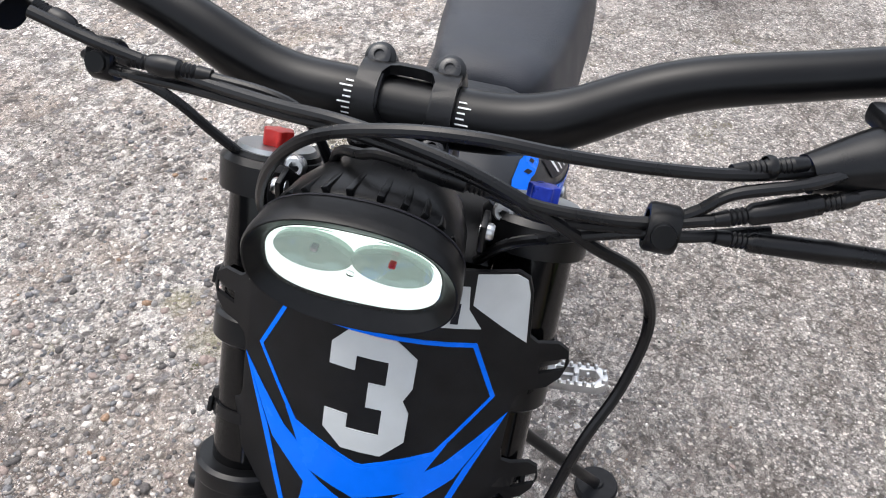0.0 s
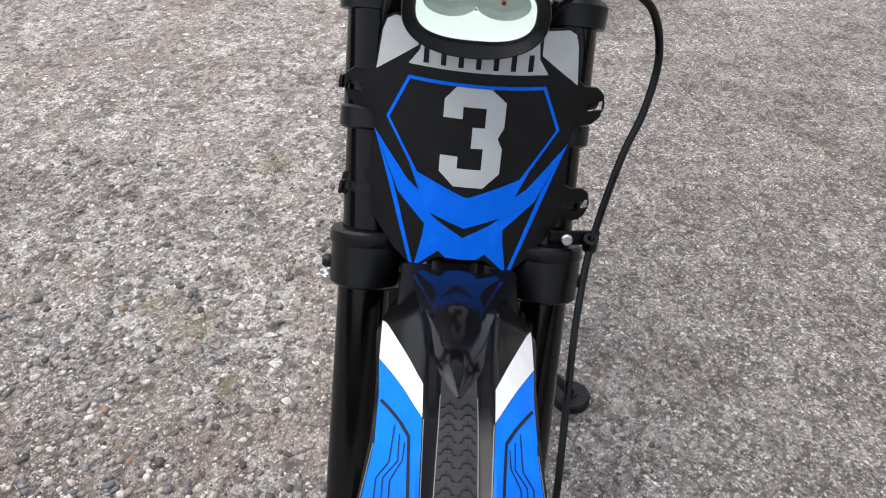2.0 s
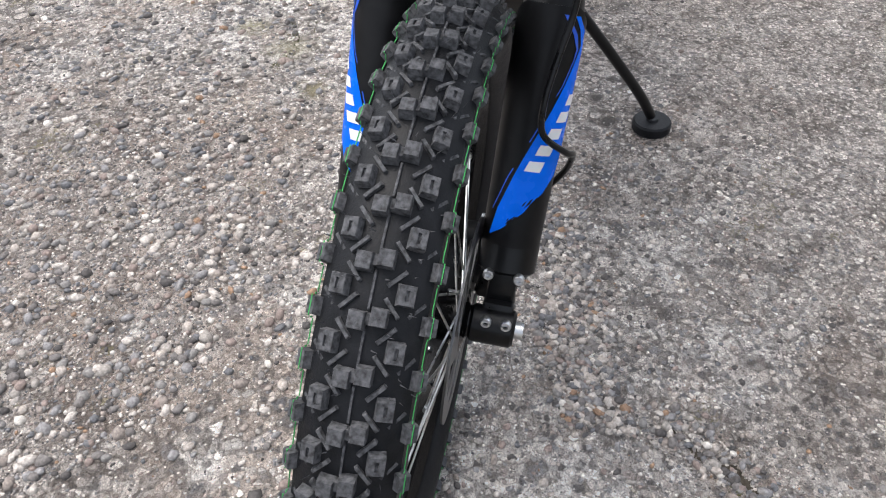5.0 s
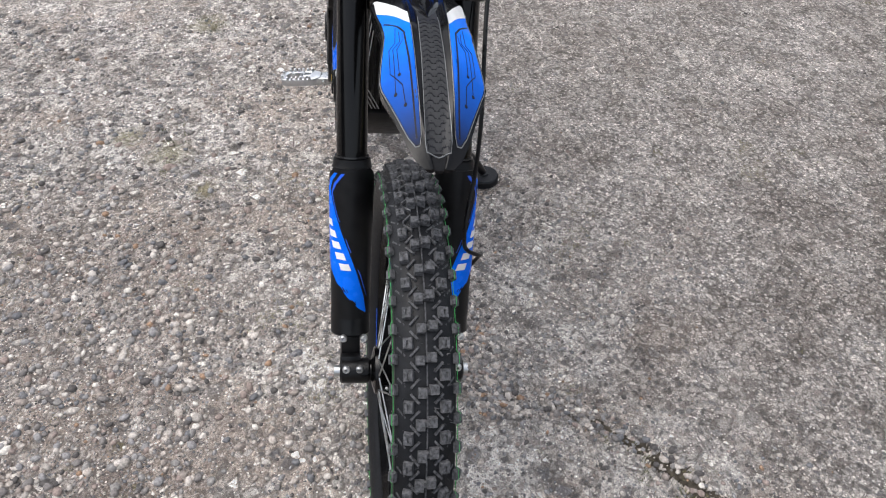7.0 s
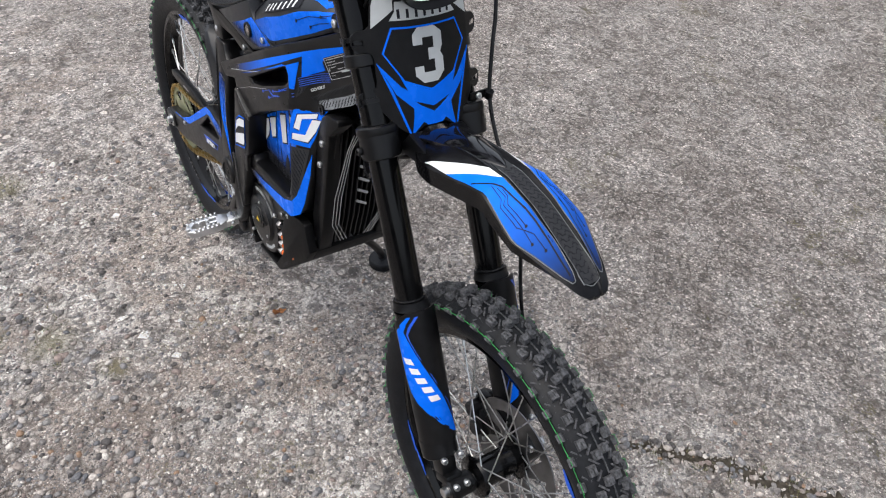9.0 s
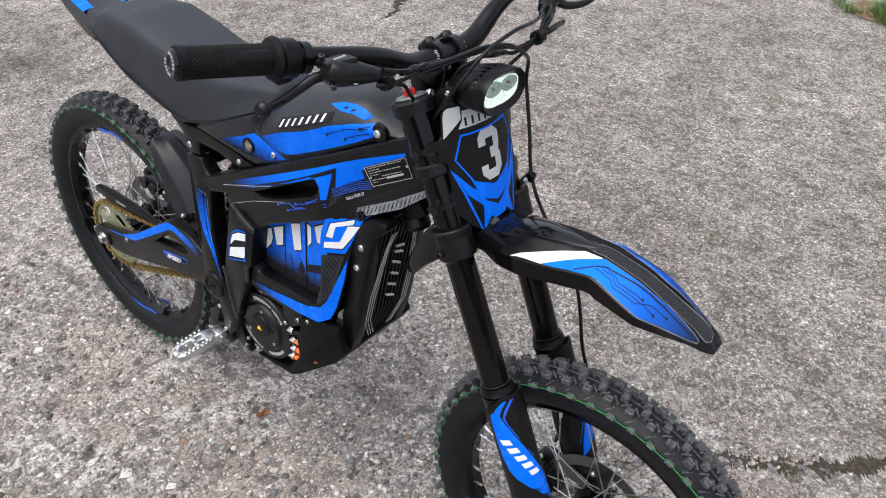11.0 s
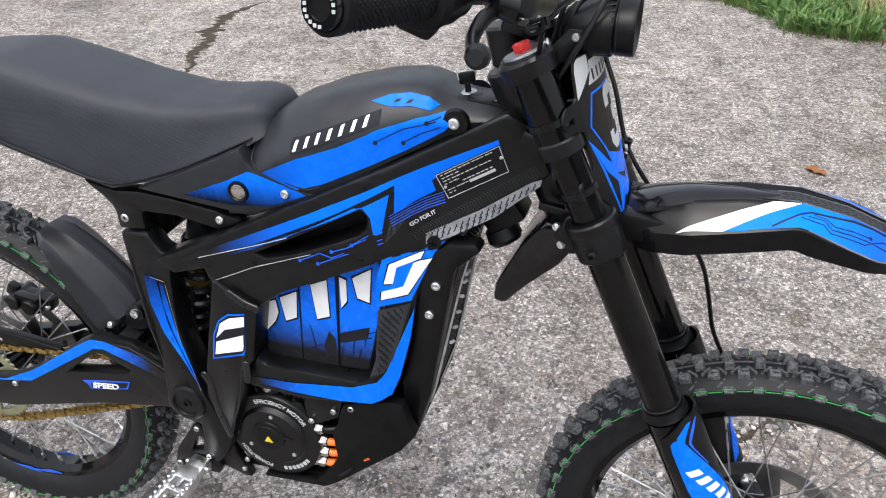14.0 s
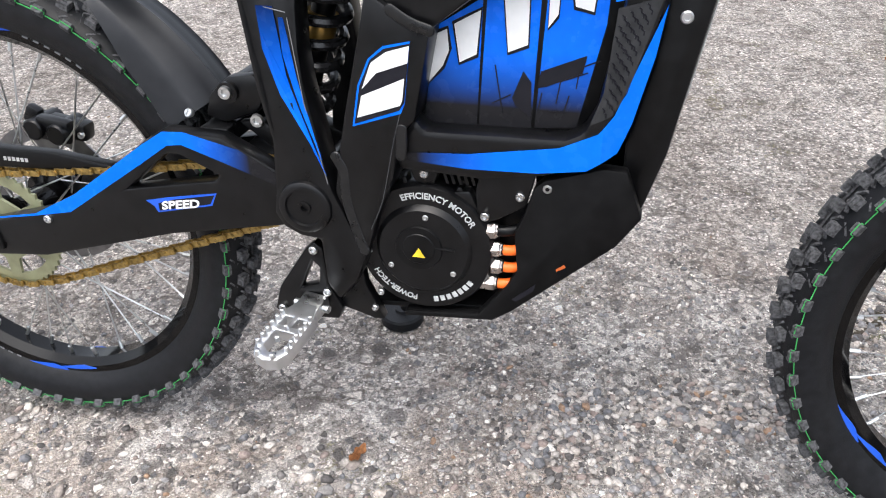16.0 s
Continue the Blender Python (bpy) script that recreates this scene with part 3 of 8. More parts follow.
def drift(rng):
    """A tongue of washed gravel ahead of and below the motor."""
    while True:
        x, y = rng.uniform(0.70, 1.20), rng.uniform(-0.05, 0.30)
        mid_y = float(np.interp(x, [0.70, 0.82, 1.07, 1.2], [0.06, 0.145, 0.20, 0.22]))
        if abs(y - mid_y) < 0.055 * (1 + 0.8 * noise.noise((x * 7, y * 7, 3.0))) or (x < 0.95 and abs(y - 0.05) < 0.05 and rng.random() < 0.35):
            return x, y


tagged(stones("loose_gravel", 5000, gravel_patch, 0.0020, 0.0125, seed=3, power=2.5), "patch of loose mixed grey and brown pebbles on concrete", "gravel", kind="stuff")
def coarse(rng):
    while True:
        x, y = rng.uniform(-0.5, 1.6), rng.uniform(-1.2, 0.0)
        if noise.noise((x * 2.1, y * 2.1, 14.0)) > rng.uniform(-0.35, 0.5):
            return x, y


tagged(stones("coarse_pebbles", 4200, coarse, 0.0040, 0.0125, flat=0.5, seed=31, power=2.4), "larger grey, mauve and pale pebbles on the concrete", "gravel", kind="stuff")
tagged(stones("gravel_sand", 16000, gravel_patch, 0.0010, 0.0036, seed=4, power=1.5, angular=True), "coarse sand between the pebbles", "sand", kind="stuff")
tagged(stones("scattered_pebbles", 9000, scatter, 0.0014, 0.0080, seed=5, power=2.7), "small loose stones scattered over the concrete", "gravel", kind="stuff")
tagged(stones("scattered_grit", 40000, scatter, 0.0010, 0.0042, flat=0.45, seed=15, power=2.0, stone=paler_pebbles, angular=True), "angular grit and chips scattered over the concrete", "grit", kind="stuff")
tagged(stones("grit_under_bike", 6000, under_bike, 0.0014, 0.0075, seed=8, power=2.8, angular=True), "grit and small stones on the concrete below the bike", "gravel", kind="stuff")
tagged(stones("drifted_gravel", 2600, drift, 0.0024, 0.0100, flat=0.42, seed=16, power=1.6), "tongue of washed mauve and grey pebbles on the concrete", "gravel", kind="stuff")
tagged(stones("washed_gravel", 4500, low_hollow, 0.0014, 0.0070, flat=0.42, seed=12, power=2.4, stone=paler_pebbles), "drifts of rounded grey and brown pebbles on the concrete", "gravel", kind="stuff")
tagged(stones("crack_gravel", 700, along_crack, 0.0020, 0.0105, seed=9, power=1.7), "pinkish and grey pebbles washed into the crack", "gravel", kind="stuff")


def crack(name, line, width, seed):
    """A broken joint: a dark, ragged trough with raised crumbly lips."""
    rng = random.Random(seed)
    pts = curve_points([(x, y, 0) for x, y in line], 40)
    verts, faces = [], []
    for i, p in enumerate(pts):
        d = (pts[min(i + 1, len(pts) - 1)] - pts[max(i - 1, 0)]).normalized()
        s = Vector((-d.y, d.x, 0))
        w = width * (0.15 + 1.5 * abs(noise.noise((p.x * 17, p.y * 17, seed))) + 0.5 * rng.random()) * min(1, 3 * (i + 1) / len(pts), 3 * (len(pts) - i) / len(pts))
        o = s * width * (1.1 * noise.noise((p.x * 7, p.y * 7, seed + 5)) + 0.4 * noise.noise((p.x * 40, p.y * 40, seed)))
        for k, h in ((-1.0, 0.0008), (-0.55, 0.0022), (0.6, 0.0020), (1.0, 0.0008)):
            q = p + o + s * w * k * rng.uniform(0.6, 1.4)
            verts.append((q.x, q.y, h))
        if i:
            for k in range(3):
                a = 4 * (i - 1) + k
                faces.append((a, a + 1, a + 5, a + 4))
    mesh = bpy.data.meshes.new(name)
    mesh.from_pydata(verts, [], faces)
    mesh.materials.append(soil_dark)
    return new(name, mesh)


soil_dark = surface("damp_dirt_in_crack", (0.045, 0.038, 0.029), 0.95, scale=120, vary=0.6, bump=1.0, grain=500)
tagged(crack("joint_crack", CRACK, 0.025, 2), "dark dirt-filled crack in the concrete", "crack", kind="structure")
tagged(crack("joint_crack", [(-0.85, 1.93), (-0.88, 2.08), (-0.93, 2.22), (-1.02, 2.42), (-1.07, 2.64), (-1.03, 2.80), (-0.93, 2.90)], 0.046, 4), "broken dark joint across the concrete", "crack", kind="structure")

# ---- the motorbike: built upright, x forward, y to its left, then leaned on its stand ----
bike = new("electric_dirt_bike")
bike.matrix_world = pose(0, 0.0183, 0, -4.9, 0, -0.7)
tagged(bike, "black and blue electric dirt bike leaning on its side stand", "motorbike")

REAR, FRONT, RADIUS = (0.052, 0.331), (1.309, 0.311), 0.311


def tyre_r(y):
    return 0.299 - 0.020 * (y / 0.036) ** 2


def tyre_mesh(pitches):
    prof = [(-0.017, 0.238), (-0.024, 0.243), (-0.033, 0.258), (-0.0365, 0.271), (-0.034, 0.2835), (-0.026, 0.2915), (-0.013, 0.297), (0, 0.299)]
    prof = prof + [(-y, r) for y, r in prof[-2::-1]]
    prof += [(0.010, 0.235), (-0.010, 0.235)]
    seg = 144
    rings = [[(r * math.cos(a), y, r * math.sin(a)) for y, r in prof] for a in (2 * math.pi * k / seg for k in range(seg))]
    bm = bmesh.new()
    rows = [[bm.verts.new(p) for p in ring] for ring in rings]
    for i in range(seg):
        a, b = rows[i], rows[(i + 1) % seg]
        for j in range(len(prof)):
            k = (j + 1) % len(prof)
            bm.faces.new((a[j], a[k], b[k], b[j]))
    return bm


def tread_mesh(pitches):
    """Blocks in pairs on the middle, slit blocks beside them, shoulder blocks, low webs and moulding hairs."""
    bm = bmesh.new()
    rng = random.Random(7)

    def knob(ang, y, lx, ly, h, lean, slit=False, twist=0.0, draft=1.10):
        r = tyre_r(y)
        c = Vector((r * math.cos(ang), y, r * math.sin(ang)))
        out = Vector((math.cos(ang) * math.cos(lean), math.sin(lean), math.sin(ang) * math.cos(lean)))
        along = Vector((-math.sin(ang), 0, math.cos(ang)))
        across = out.cross(along)
        if twist:
            along, across = along * math.cos(twist) + across * math.sin(twist), across * math.cos(twist) - along * math.sin(twist)
        h = h * rng.uniform(0.95, 1.04)
        quad = ((-1, -1), (1, -1), (1, 1), (-1, 1))

        def ring(kx, ky, up):
            return [bm.verts.new(c + along * sx * lx * 0.5 * kx + across * sy * ly * 0.5 * ky + out * up) for sx, sy in quad]

        rows = [ring(draft, draft, -0.002), ring(1.0, 1.0, h * 0.90), ring(0.93, 0.92, h)]
        if slit:
            rows += [ring(0.52, 0.22, h), ring(0.50, 0.18, h - 0.0018)]
        for u, v in zip(rows, rows[1:]):
            for i in range(4):
                k = (i + 1) % 4
                bm.faces.new((u[i], u[k], v[k], v[i]))
        bm.faces.new(rows[-1])

    step = 4 * math.pi / pitches
    for i in range(pitches // 2):
        a = i * step
        o = 0.0012 if i % 2 else -0.0012
        knob(a + 0.05 * step, 0.0061 + o, 0.0108, 0.0100, 0.0088, 0.07)
        knob(a - 0.05 * step, -0.0061 + o, 0.0108, 0.0100, 0.0088, -0.07)
        knob(a, o, 0.0070, 0.0060, 0.0050, 0.0)
        for s in (-1, 1):
            knob(a + step * 0.5, s * 0.0190, 0.0128, 0.0106, 0.0088, s * 0.30, True)
            knob(a + step * 0.03, s * 0.0330, 0.0112, 0.0084, 0.0076, s * 0.80, True)
            # low webs run out from the middle pairs to the blocks beside them
            for e in (0.24, 0.76):
                knob(a + step * e, s * 0.0130, 0.0140, 0.0026, 0.0034, s * 0.2, twist=s * (0.75 if e < 0.5 else -0.75))
            knob(a + step * 0.27, s * 0.0265, 0.0140, 0.0022, 0.0022, s * 0.6, twist=-s * 0.8)
        knob(a + step * 0.5, 0.0, 0.0230, 0.0015, 0.0018, 0.0)
    # fine moulding hairs
    for _ in range(420):
        ang, y = rng.uniform(0, 2 * math.pi), rng.choice((-1, 1)) * rng.uniform(0.004, 0.036)
        r = tyre_r(y) + 0.006
        p = Vector((r * math.cos(ang), y, r * math.sin(ang)))
        o = Vector((math.cos(ang), rng.uniform(0.3, 1.2) * (1 if y > 0 else -1), math.sin(ang))).normalized() * rng.uniform(0.004, 0.010)
        t = Vector((-math.sin(ang), 0, math.cos(ang))) * 0.0005
        bm.faces.new([bm.verts.new(q) for q in (p - t, p + t, p + o)])
    return bm


dull_mark = surface("dull_grey_print", (0.16, 0.165, 0.17), 0.5, bump=0.0)


def ring_band(r0, r1, y, a0, a1, seg=12, thick=0.0006):
    """A flat arc on the side of a wheel."""
    s = 1 if y > 0 else -1
    rings = []
    for k in range(seg + 1):
        a = a0 + (a1 - a0) * k / seg
        rings.append([(r * math.cos(a), yy, r * math.sin(a)) for r, yy in ((r0, y), (r1, y), (r1, y + s * thick), (r0, y + s * thick))])
    return loft(rings)




def wheel(name, axle, pitches, label, turned=0.15, marked=True, size=1.0):
    hub = part(name, merged(lathe([(-0.062, 0), (-0.062, 0.012), (-0.045, 0.016), (-0.040, 0.034), (-0.034, 0.036), (-0.030, 0.024), (0.030, 0.024), (0.034, 0.036),
                                   (0.040, 0.034), (0.045, 0.016), (0.062, 0.012), (0.062, 0)], (0, 0, 0), (0, 1, 0), 32)),
               anodised, bike, label, at=pose(axle[0], 0, axle[1]) @ Matrix.Scale(size, 4))
    part("tyre", tyre_mesh(pitches), rubber, hub, "black off-road tyre", smooth=30)
    part("tread", tread_mesh(pitches), knob_rubber, hub, "worn dark grey tread blocks", smooth=30)["kind"] = "stuff"
    part("rim", lathe([(-0.020, 0.232), (-0.0215, 0.246), (-0.0185, 0.246), (-0.015, 0.236), (0.015, 0.236), (0.0185, 0.246), (0.0215, 0.246), (0.020, 0.232), (0.011, 0.2225),
                       (-0.011, 0.2225), (-0.020, 0.232)], (0, 0, 0), (0, 1, 0), 96), anodised, hub, "black wheel rim")
    n = 36
    kinds = []
    for side in (-1, 1):
        for lean in (-1, 1):
            b = merged(rod((0.031 * math.cos(lean * 0.9), side * 0.036, 0.031 * math.sin(lean * 0.9)), (0.2235, side * 0.004, 0.0), 0.00115, seg=6),
                       rod((0.2105, side * 0.0064, 0.0003 * lean), (0.2245, side * 0.0038, 0.0), 0.0026, seg=6))
            kinds.append(to_mesh("spoke", b, steel, 60))
    for k in range(n):
        ob = new("spoke", kinds[k % 4])
        ob.parent = hub
        ob.matrix_basis = Matrix.Rotation(2 * math.pi * k / n, 4, "Y")
    marks = []
    st = 2 * math.pi / pitches
    for s in (-1, 1):
        for k in range(0, pitches, 2):
            a = st * (k + 0.06)
            marks += [ring_band(0.2868, 0.2880, s * 0.0378, a - st * 0.40, a + st * 0.40, 3), ring_band(0.2822, 0.2833, s * 0.0358, a + st * 0.50, a + st * 1.50, 4),
                      ring_band(0.2833, 0.2868, s * 0.0364, a - st * 0.48, a - st * 0.42, 1), ring_band(0.2833, 0.2868, s * 0.0364, a + st * 0.42, a + st * 0.48, 1)]
    part("tyre_marking", merged(*marks), green, hub, "green moulding paint line on the tyre wall")["kind"] = "stuff"
    for base in (turned, turned + math.pi):
        for s in (-1, 1):
            for part_no in (0, 1):
                b0 = base + 0.20 * part_no
                rings = []
                for i in range(11):
                    f = i / 10
                    aa = b0 + 0.26 * f
                    wide = 0.0072 * min(1, 0.12 + 1.6 * f) * (1 if f < 0.7 else 1 - 0.8 * (f - 0.7) / 0.3)
                    r1 = 0.2428 - 0.0055 * part_no - 0.002 * f
                    rings.append([(r * math.cos(aa), s * yy, r * math.sin(aa)) for r, yy in ((r1 - wide, 0.0214), (r1, 0.0214), (r1, 0.0221), (r1 - wide, 0.0221))])
                part("rim_sticker", loft(rings), blue_line, hub, "blue wedge-shaped rim sticker")
            if marked:
                for i in range(6):
                    part("rim_mark", ring_band(0.2392, 0.2414, s * 0.0217, base - 0.08 - 0.055 * i, base - 0.052 - 0.055 * i, 4), dull_mark, hub, "grey bar of the maker's mark")
    return hub


def brake_disc(hub, y, r):
    outer = [(r * math.cos(2 * math.pi * k / 60), r * math.sin(2 * math.pi * k / 60)) for k in range(60)]
    gaps = []
    for c in (2 * math.pi * k / 6 for k in range(6)):
        gaps.append([(q * math.cos(c + d), q * math.sin(c + d)) for q, d in ((r - 0.020, 0.30), (r - 0.020, 0.0), (r - 0.020, -0.30), (0.042, -0.62), (0.042, -0.15))])
    part("brake_disc", slab(outer, y, y + 0.0022, gaps, 0.0), disc_steel, hub, "drilled steel brake disc")


front_wheel = wheel("front_wheel", FRONT, 108, "black front wheel with wire spokes", 3.57, False)
brake_disc(front_wheel, 0.0385, 0.101)
rear_wheel = wheel("rear_wheel", REAR, 108, "black rear wheel with wire spokes", 1.32, size=1.064)
brake_disc(rear_wheel, 0.049, 0.096)
teeth = 48
spr = []
for k in range(teeth * 2):
    a = 2 * math.pi * k / (teeth * 2)
    spr.append(((0.0780 if k % 2 else 0.0738) * math.cos(a), (0.0780 if k % 2 else 0.0738) * math.sin(a)))
holes_s = [[(0.062 * math.cos(c + d) if e else 0.042 * math.cos(c + d), 0.062 * math.sin(c + d) if e else 0.042 * math.sin(c + d))
            for d, e in ((-0.40, 1), (-0.14, 1), (0.14, 1), (0.40, 1), (0.30, 0), (-0.30, 0))] for c in (2 * math.pi * k / 6 for k in range(6))]
part("sprocket", slab(spr, -0.0545, -0.0508, holes_s, 0.0), sprocket_gold, rear_wheel, "pale gold rear sprocket")

# ---- fork ----
RAKE = 0.46


def on_fork(z, off=0.0, side=-1, y=0.0725):
    """A point on a fork leg's axis at height z; off: ahead of it, square to the leg."""
    n = math.hypot(1, RAKE)
    shift = -0.002 - 0.004 * min(1, max(0, (z - 0.75) / 0.2))
    return Vector((1.063 + (0.77 - z) * RAKE + off / n, side * y + shift, z + off * RAKE / n))


down = Vector((RAKE, 0, -1)).normalized()
ahead = Vector((1, 0, RAKE)).normalized()


def fork_leg(side):
    leg = part("fork_leg", merged(tube([on_fork(0.545, side=side), on_fork(0.775, side=side)], 0.0212, 32, 1),
                                  tube([on_fork(0.765, side=side), on_fork(0.905, side=side)], 0.0195, 32, 1), tube([on_fork(0.897, side=side), on_fork(0.968, side=side)], 0.0226, 32, 1)), anodised, bike, "black suspension fork leg")
    top = on_fork(0.965, side=side)
    part("fork_cap", lathe([(-0.006, 0.0), (-0.006, 0.0285), (0.010, 0.0295), (0.0135, 0.027), (0.0135, 0.0245), (0.016, 0.0235), (0.016, 0)], top - down * 0.004, -down, 40), black_frame, leg)
    part("cap_plate", lathe([(0, 0.0), (0, 0.0215), (0.0025, 0.0205), (0.0025, 0)], top - down * 0.0198, -down, 28), cap_grey, leg, "dull grey alloy cap nut")
    k = []
    for i in range(24):
        a = 2 * math.pi * i / 24
        r = 0.0088 if i % 4 < 2 else 0.0070
        k.append((r * math.cos(a), r * math.sin(a)))
    knob = moved(slab(k, 0, 0.0095, (), 0.001), Matrix.Translation(top - down * 0.0215) @ (-down).to_track_quat("Y", "Z").to_matrix().to_4x4())
    part("adjuster_knob", knob, red if side < 0 else blue_metal, leg, "red anodised damping knob" if side < 0 else "blue anodised damping knob")
    ring_low = on_fork(0.572, side=side)
    part("dust_seal", lathe([(0, 0.0215), (0, 0.0255), (0.009, 0.0265), (0.012, 0.028), (0.012, 0.0215)], ring_low - down * 0.006, down, 32), black_plastic, leg)
    part("seal_clip", lathe([(0, 0.0214), (0, 0.0235), (0.002, 0.0235), (0.002, 0.0214)], ring_low - down * 0.010, down, 32), spring_steel, leg, "thin dark spring clip")
    # lower slider and the foot that holds the axle
    slider = tube([on_fork(0.563, side=side), on_fork(0.35, side=side)], 0.0268, 28, 1)
    foot = merged(rod(on_fork(0.372, side=side), on_fork(0.342, side=side, off=0.004), 0.0285, seg=28, bevel=0.003),
                  block(tuple(on_fork(0.337, side=side, off=0.010)), (0.030, 0.028, 0.050), (0, -24.7, 0), 0.005),
                  block(tuple(on_fork(0.312, side=side, off=0.018)), (0.036, 0.030, 0.018), (0, -24.7, 0), 0.004),
                  rod((FRONT[0], side * 0.046, FRONT[1]), (FRONT[0], side * 0.090, FRONT[1]), 0.0185, seg=28, bevel=0.003))
    part("slider", slider, anodised, leg)
    part("axle_foot", foot, black_frame, leg)
    for y, z, x in ((0.085, 0.357, 1.286), (0.056, 0.357, 1.286), (0.081, 0.326, 1.318), (0.062, 0.326, 1.318)):
        part("bolt", bolt_head((x, side * y, z), (1, 0, 0.35), 0.0062, 0.006), bright, leg, "bright button-head bolt")
    # the plastic guard wraps the front and the outside
    rings = []
    for i in range(15):
        t = i / 14
        z = 0.569 - 0.197 * t
        c = on_fork(z, side=side, off=0.004)
        hw = 0.031 - 0.003 * t
        dp = 0.033
        lift = 0.0
        ring_ = []
        for w in (0.0, 0.003):
            angs = [(-2.05 + 4.1 * j / 20) for j in range(21)]
            if w:
                angs = angs[::-1]
            for an in angs:
                drop = 0.022 * max(0, abs(an) - 0.9) * (1 - t) if i < 3 else 0
                o = ahead * (math.cos(an) * (dp - w)) + Vector((0, math.sin(an) * (hw - w), 0))
                ring_.append(c + o + down * drop)
        rings.append(ring_)
    guard = part("fork_guard", loft(rings), plate_film, leg, "black plastic fork guard")

    def on_guard(t, an, lift=0.0008):
        z = 0.569 - 0.197 * t
        c = on_fork(z, side=side, off=0.004)
        return c + ahead * (math.cos(an) * (0.033 + lift)) + Vector((0, side * math.sin(an) * (0.031 - 0.003 * t + lift), 0))

    def wrapped(strips, lift):
        """Bands on the guard: rows of (t, inner angle, outer angle)."""
        out = bmesh.new()
        rows = []
        for t, a0, a1 in strips:
            rows.append([out.verts.new(on_guard(t, a0 + (a1 - a0) * j / 8, lift)) for j in range(9)])
        for p, q in zip(rows, rows[1:]):
            for j in range(8):
                out.faces.new((p[j], p[j + 1], q[j + 1], q[j]))
        return out

    part("guard_sticker", wrapped([(0.03, 0.70, 0.88), (0.08, 0.98, 1.28), (0.14, 1.20, 1.70), (0.20, 1.06, 1.75), (0.30, 0.80, 1.75), (0.40, 0.52, 1.75), (0.50, 0.24, 1.72), (0.61, -0.06, 1.55), (0.68, -0.24, 1.22), (0.75, -0.40, 0.78), (0.84, -0.62, 0.22), (0.92, -0.74, -0.34), (0.96, -0.80, -0.74)], 0.0007),
         blue_film, guard, "blue printed sticker on the fork guard")
    part("sticker_line", wrapped([(0.03, 0.34, 0.50), (0.10, 0.74, 0.90), (0.155, 0.98, 1.08), (0.20, 0.94, 0.99), (0.30, 0.70, 0.74), (0.50, 0.13, 0.17), (0.70, -0.46, -0.42), (0.85, -0.84, -0.81)], 0.0008), blue_line, guard, "thin blue stripe")
    for i in range(5):
        t0 = 0.335 + 0.070 * i
        a0 = 0.98 - 0.235 * i
        part("maker_mark", wrapped([(t0, a0 + 0.10, a0 + 0.58), (t0 + 0.022, a0 + 0.04, a0 + 0.53), (t0 + 0.044, a0 - 0.02, a0 + 0.47)], 0.0013), white_film, guard, "white slanted block of the maker's mark")
    return leg


leg_right = fork_leg(-1)
leg_left = fork_leg(1)
part("front_axle", rod((FRONT[0], -0.098, FRONT[1]), (FRONT[0], 0.098, FRONT[1]), 0.0085, seg=18), steel, bike)


def clamp_plate(name, z, r, thick, y=0.0725):
    out = []
    for s in (-1, 1):
        p = on_fork(z, side=s, y=y)
        out.append(lathe([(0, 0.0185), (0, r - 0.002), (0.002, r), (thick - 0.002, r), (thick, r - 0.002), (thick, 0.0185)], p - down * thick / 2, down, 36))
    c = on_fork(z, off=-0.022, y=0.0)
    out.append(block(tuple(c), (0.050, 0.13, thick * 0.85), (0, 24.7, 0), 0.004))
    return part(name, merged(*out), black_frame, bike, "black alloy fork clamp")


upper_clamp = clamp_plate("upper_fork_clamp", 0.891, 0.0250, 0.018)
lower_clamp = clamp_plate("lower_fork_clamp", 0.788, 0.0282, 0.040)
for s in (-1, 1):
    part("clamp_collar", lathe([(0, 0.0185), (0, 0.0268), (0.002, 0.0290), (0.010, 0.0296), (0.012, 0.0286), (0.012, 0.0185)], on_fork(0.806, side=s) - down * 0.006, down, 36), black_frame, lower_clamp)
for s in (-1, 1):
    part("pinch_bolt", bolt_head(on_fork(0.783, off=-0.004, side=s, y=0.0725 + 0.0290), (0, s, 0), 0.0065, 0.006), black_frame, lower_clamp)
    part("pinch_bolt", bolt_head(on_fork(0.981, off=0.018, side=s, y=0.055), (1, 0, 0.4), 0.0068, 0.005), bright, upper_clamp, "bright clamp bolt")
    for dz in (0.008, -0.014):
        part("flap_bolt", bolt_head((1.010 + dz * -0.3, s * 0.055, 0.775 + dz), (-0.4, s, 0), 0.0055, 0.004), bright, lower_clamp, "bright bolt")
part("head_tube", merged(rod(on_fork(0.965, off=-0.040, y=0), on_fork(0.755, off=-0.040, y=0), 0.030, seg=28, bevel=0.003),
                         rod(on_fork(1.005, off=-0.030, y=0), on_fork(0.965, off=-0.038, y=0), 0.022, seg=24, bevel=0.003),
                         block(tuple(on_fork(0.963, off=-0.012, y=0)), (0.052, 0.125, 0.016), (0, 24.7, 0), 0.004)), black_frame, bike)

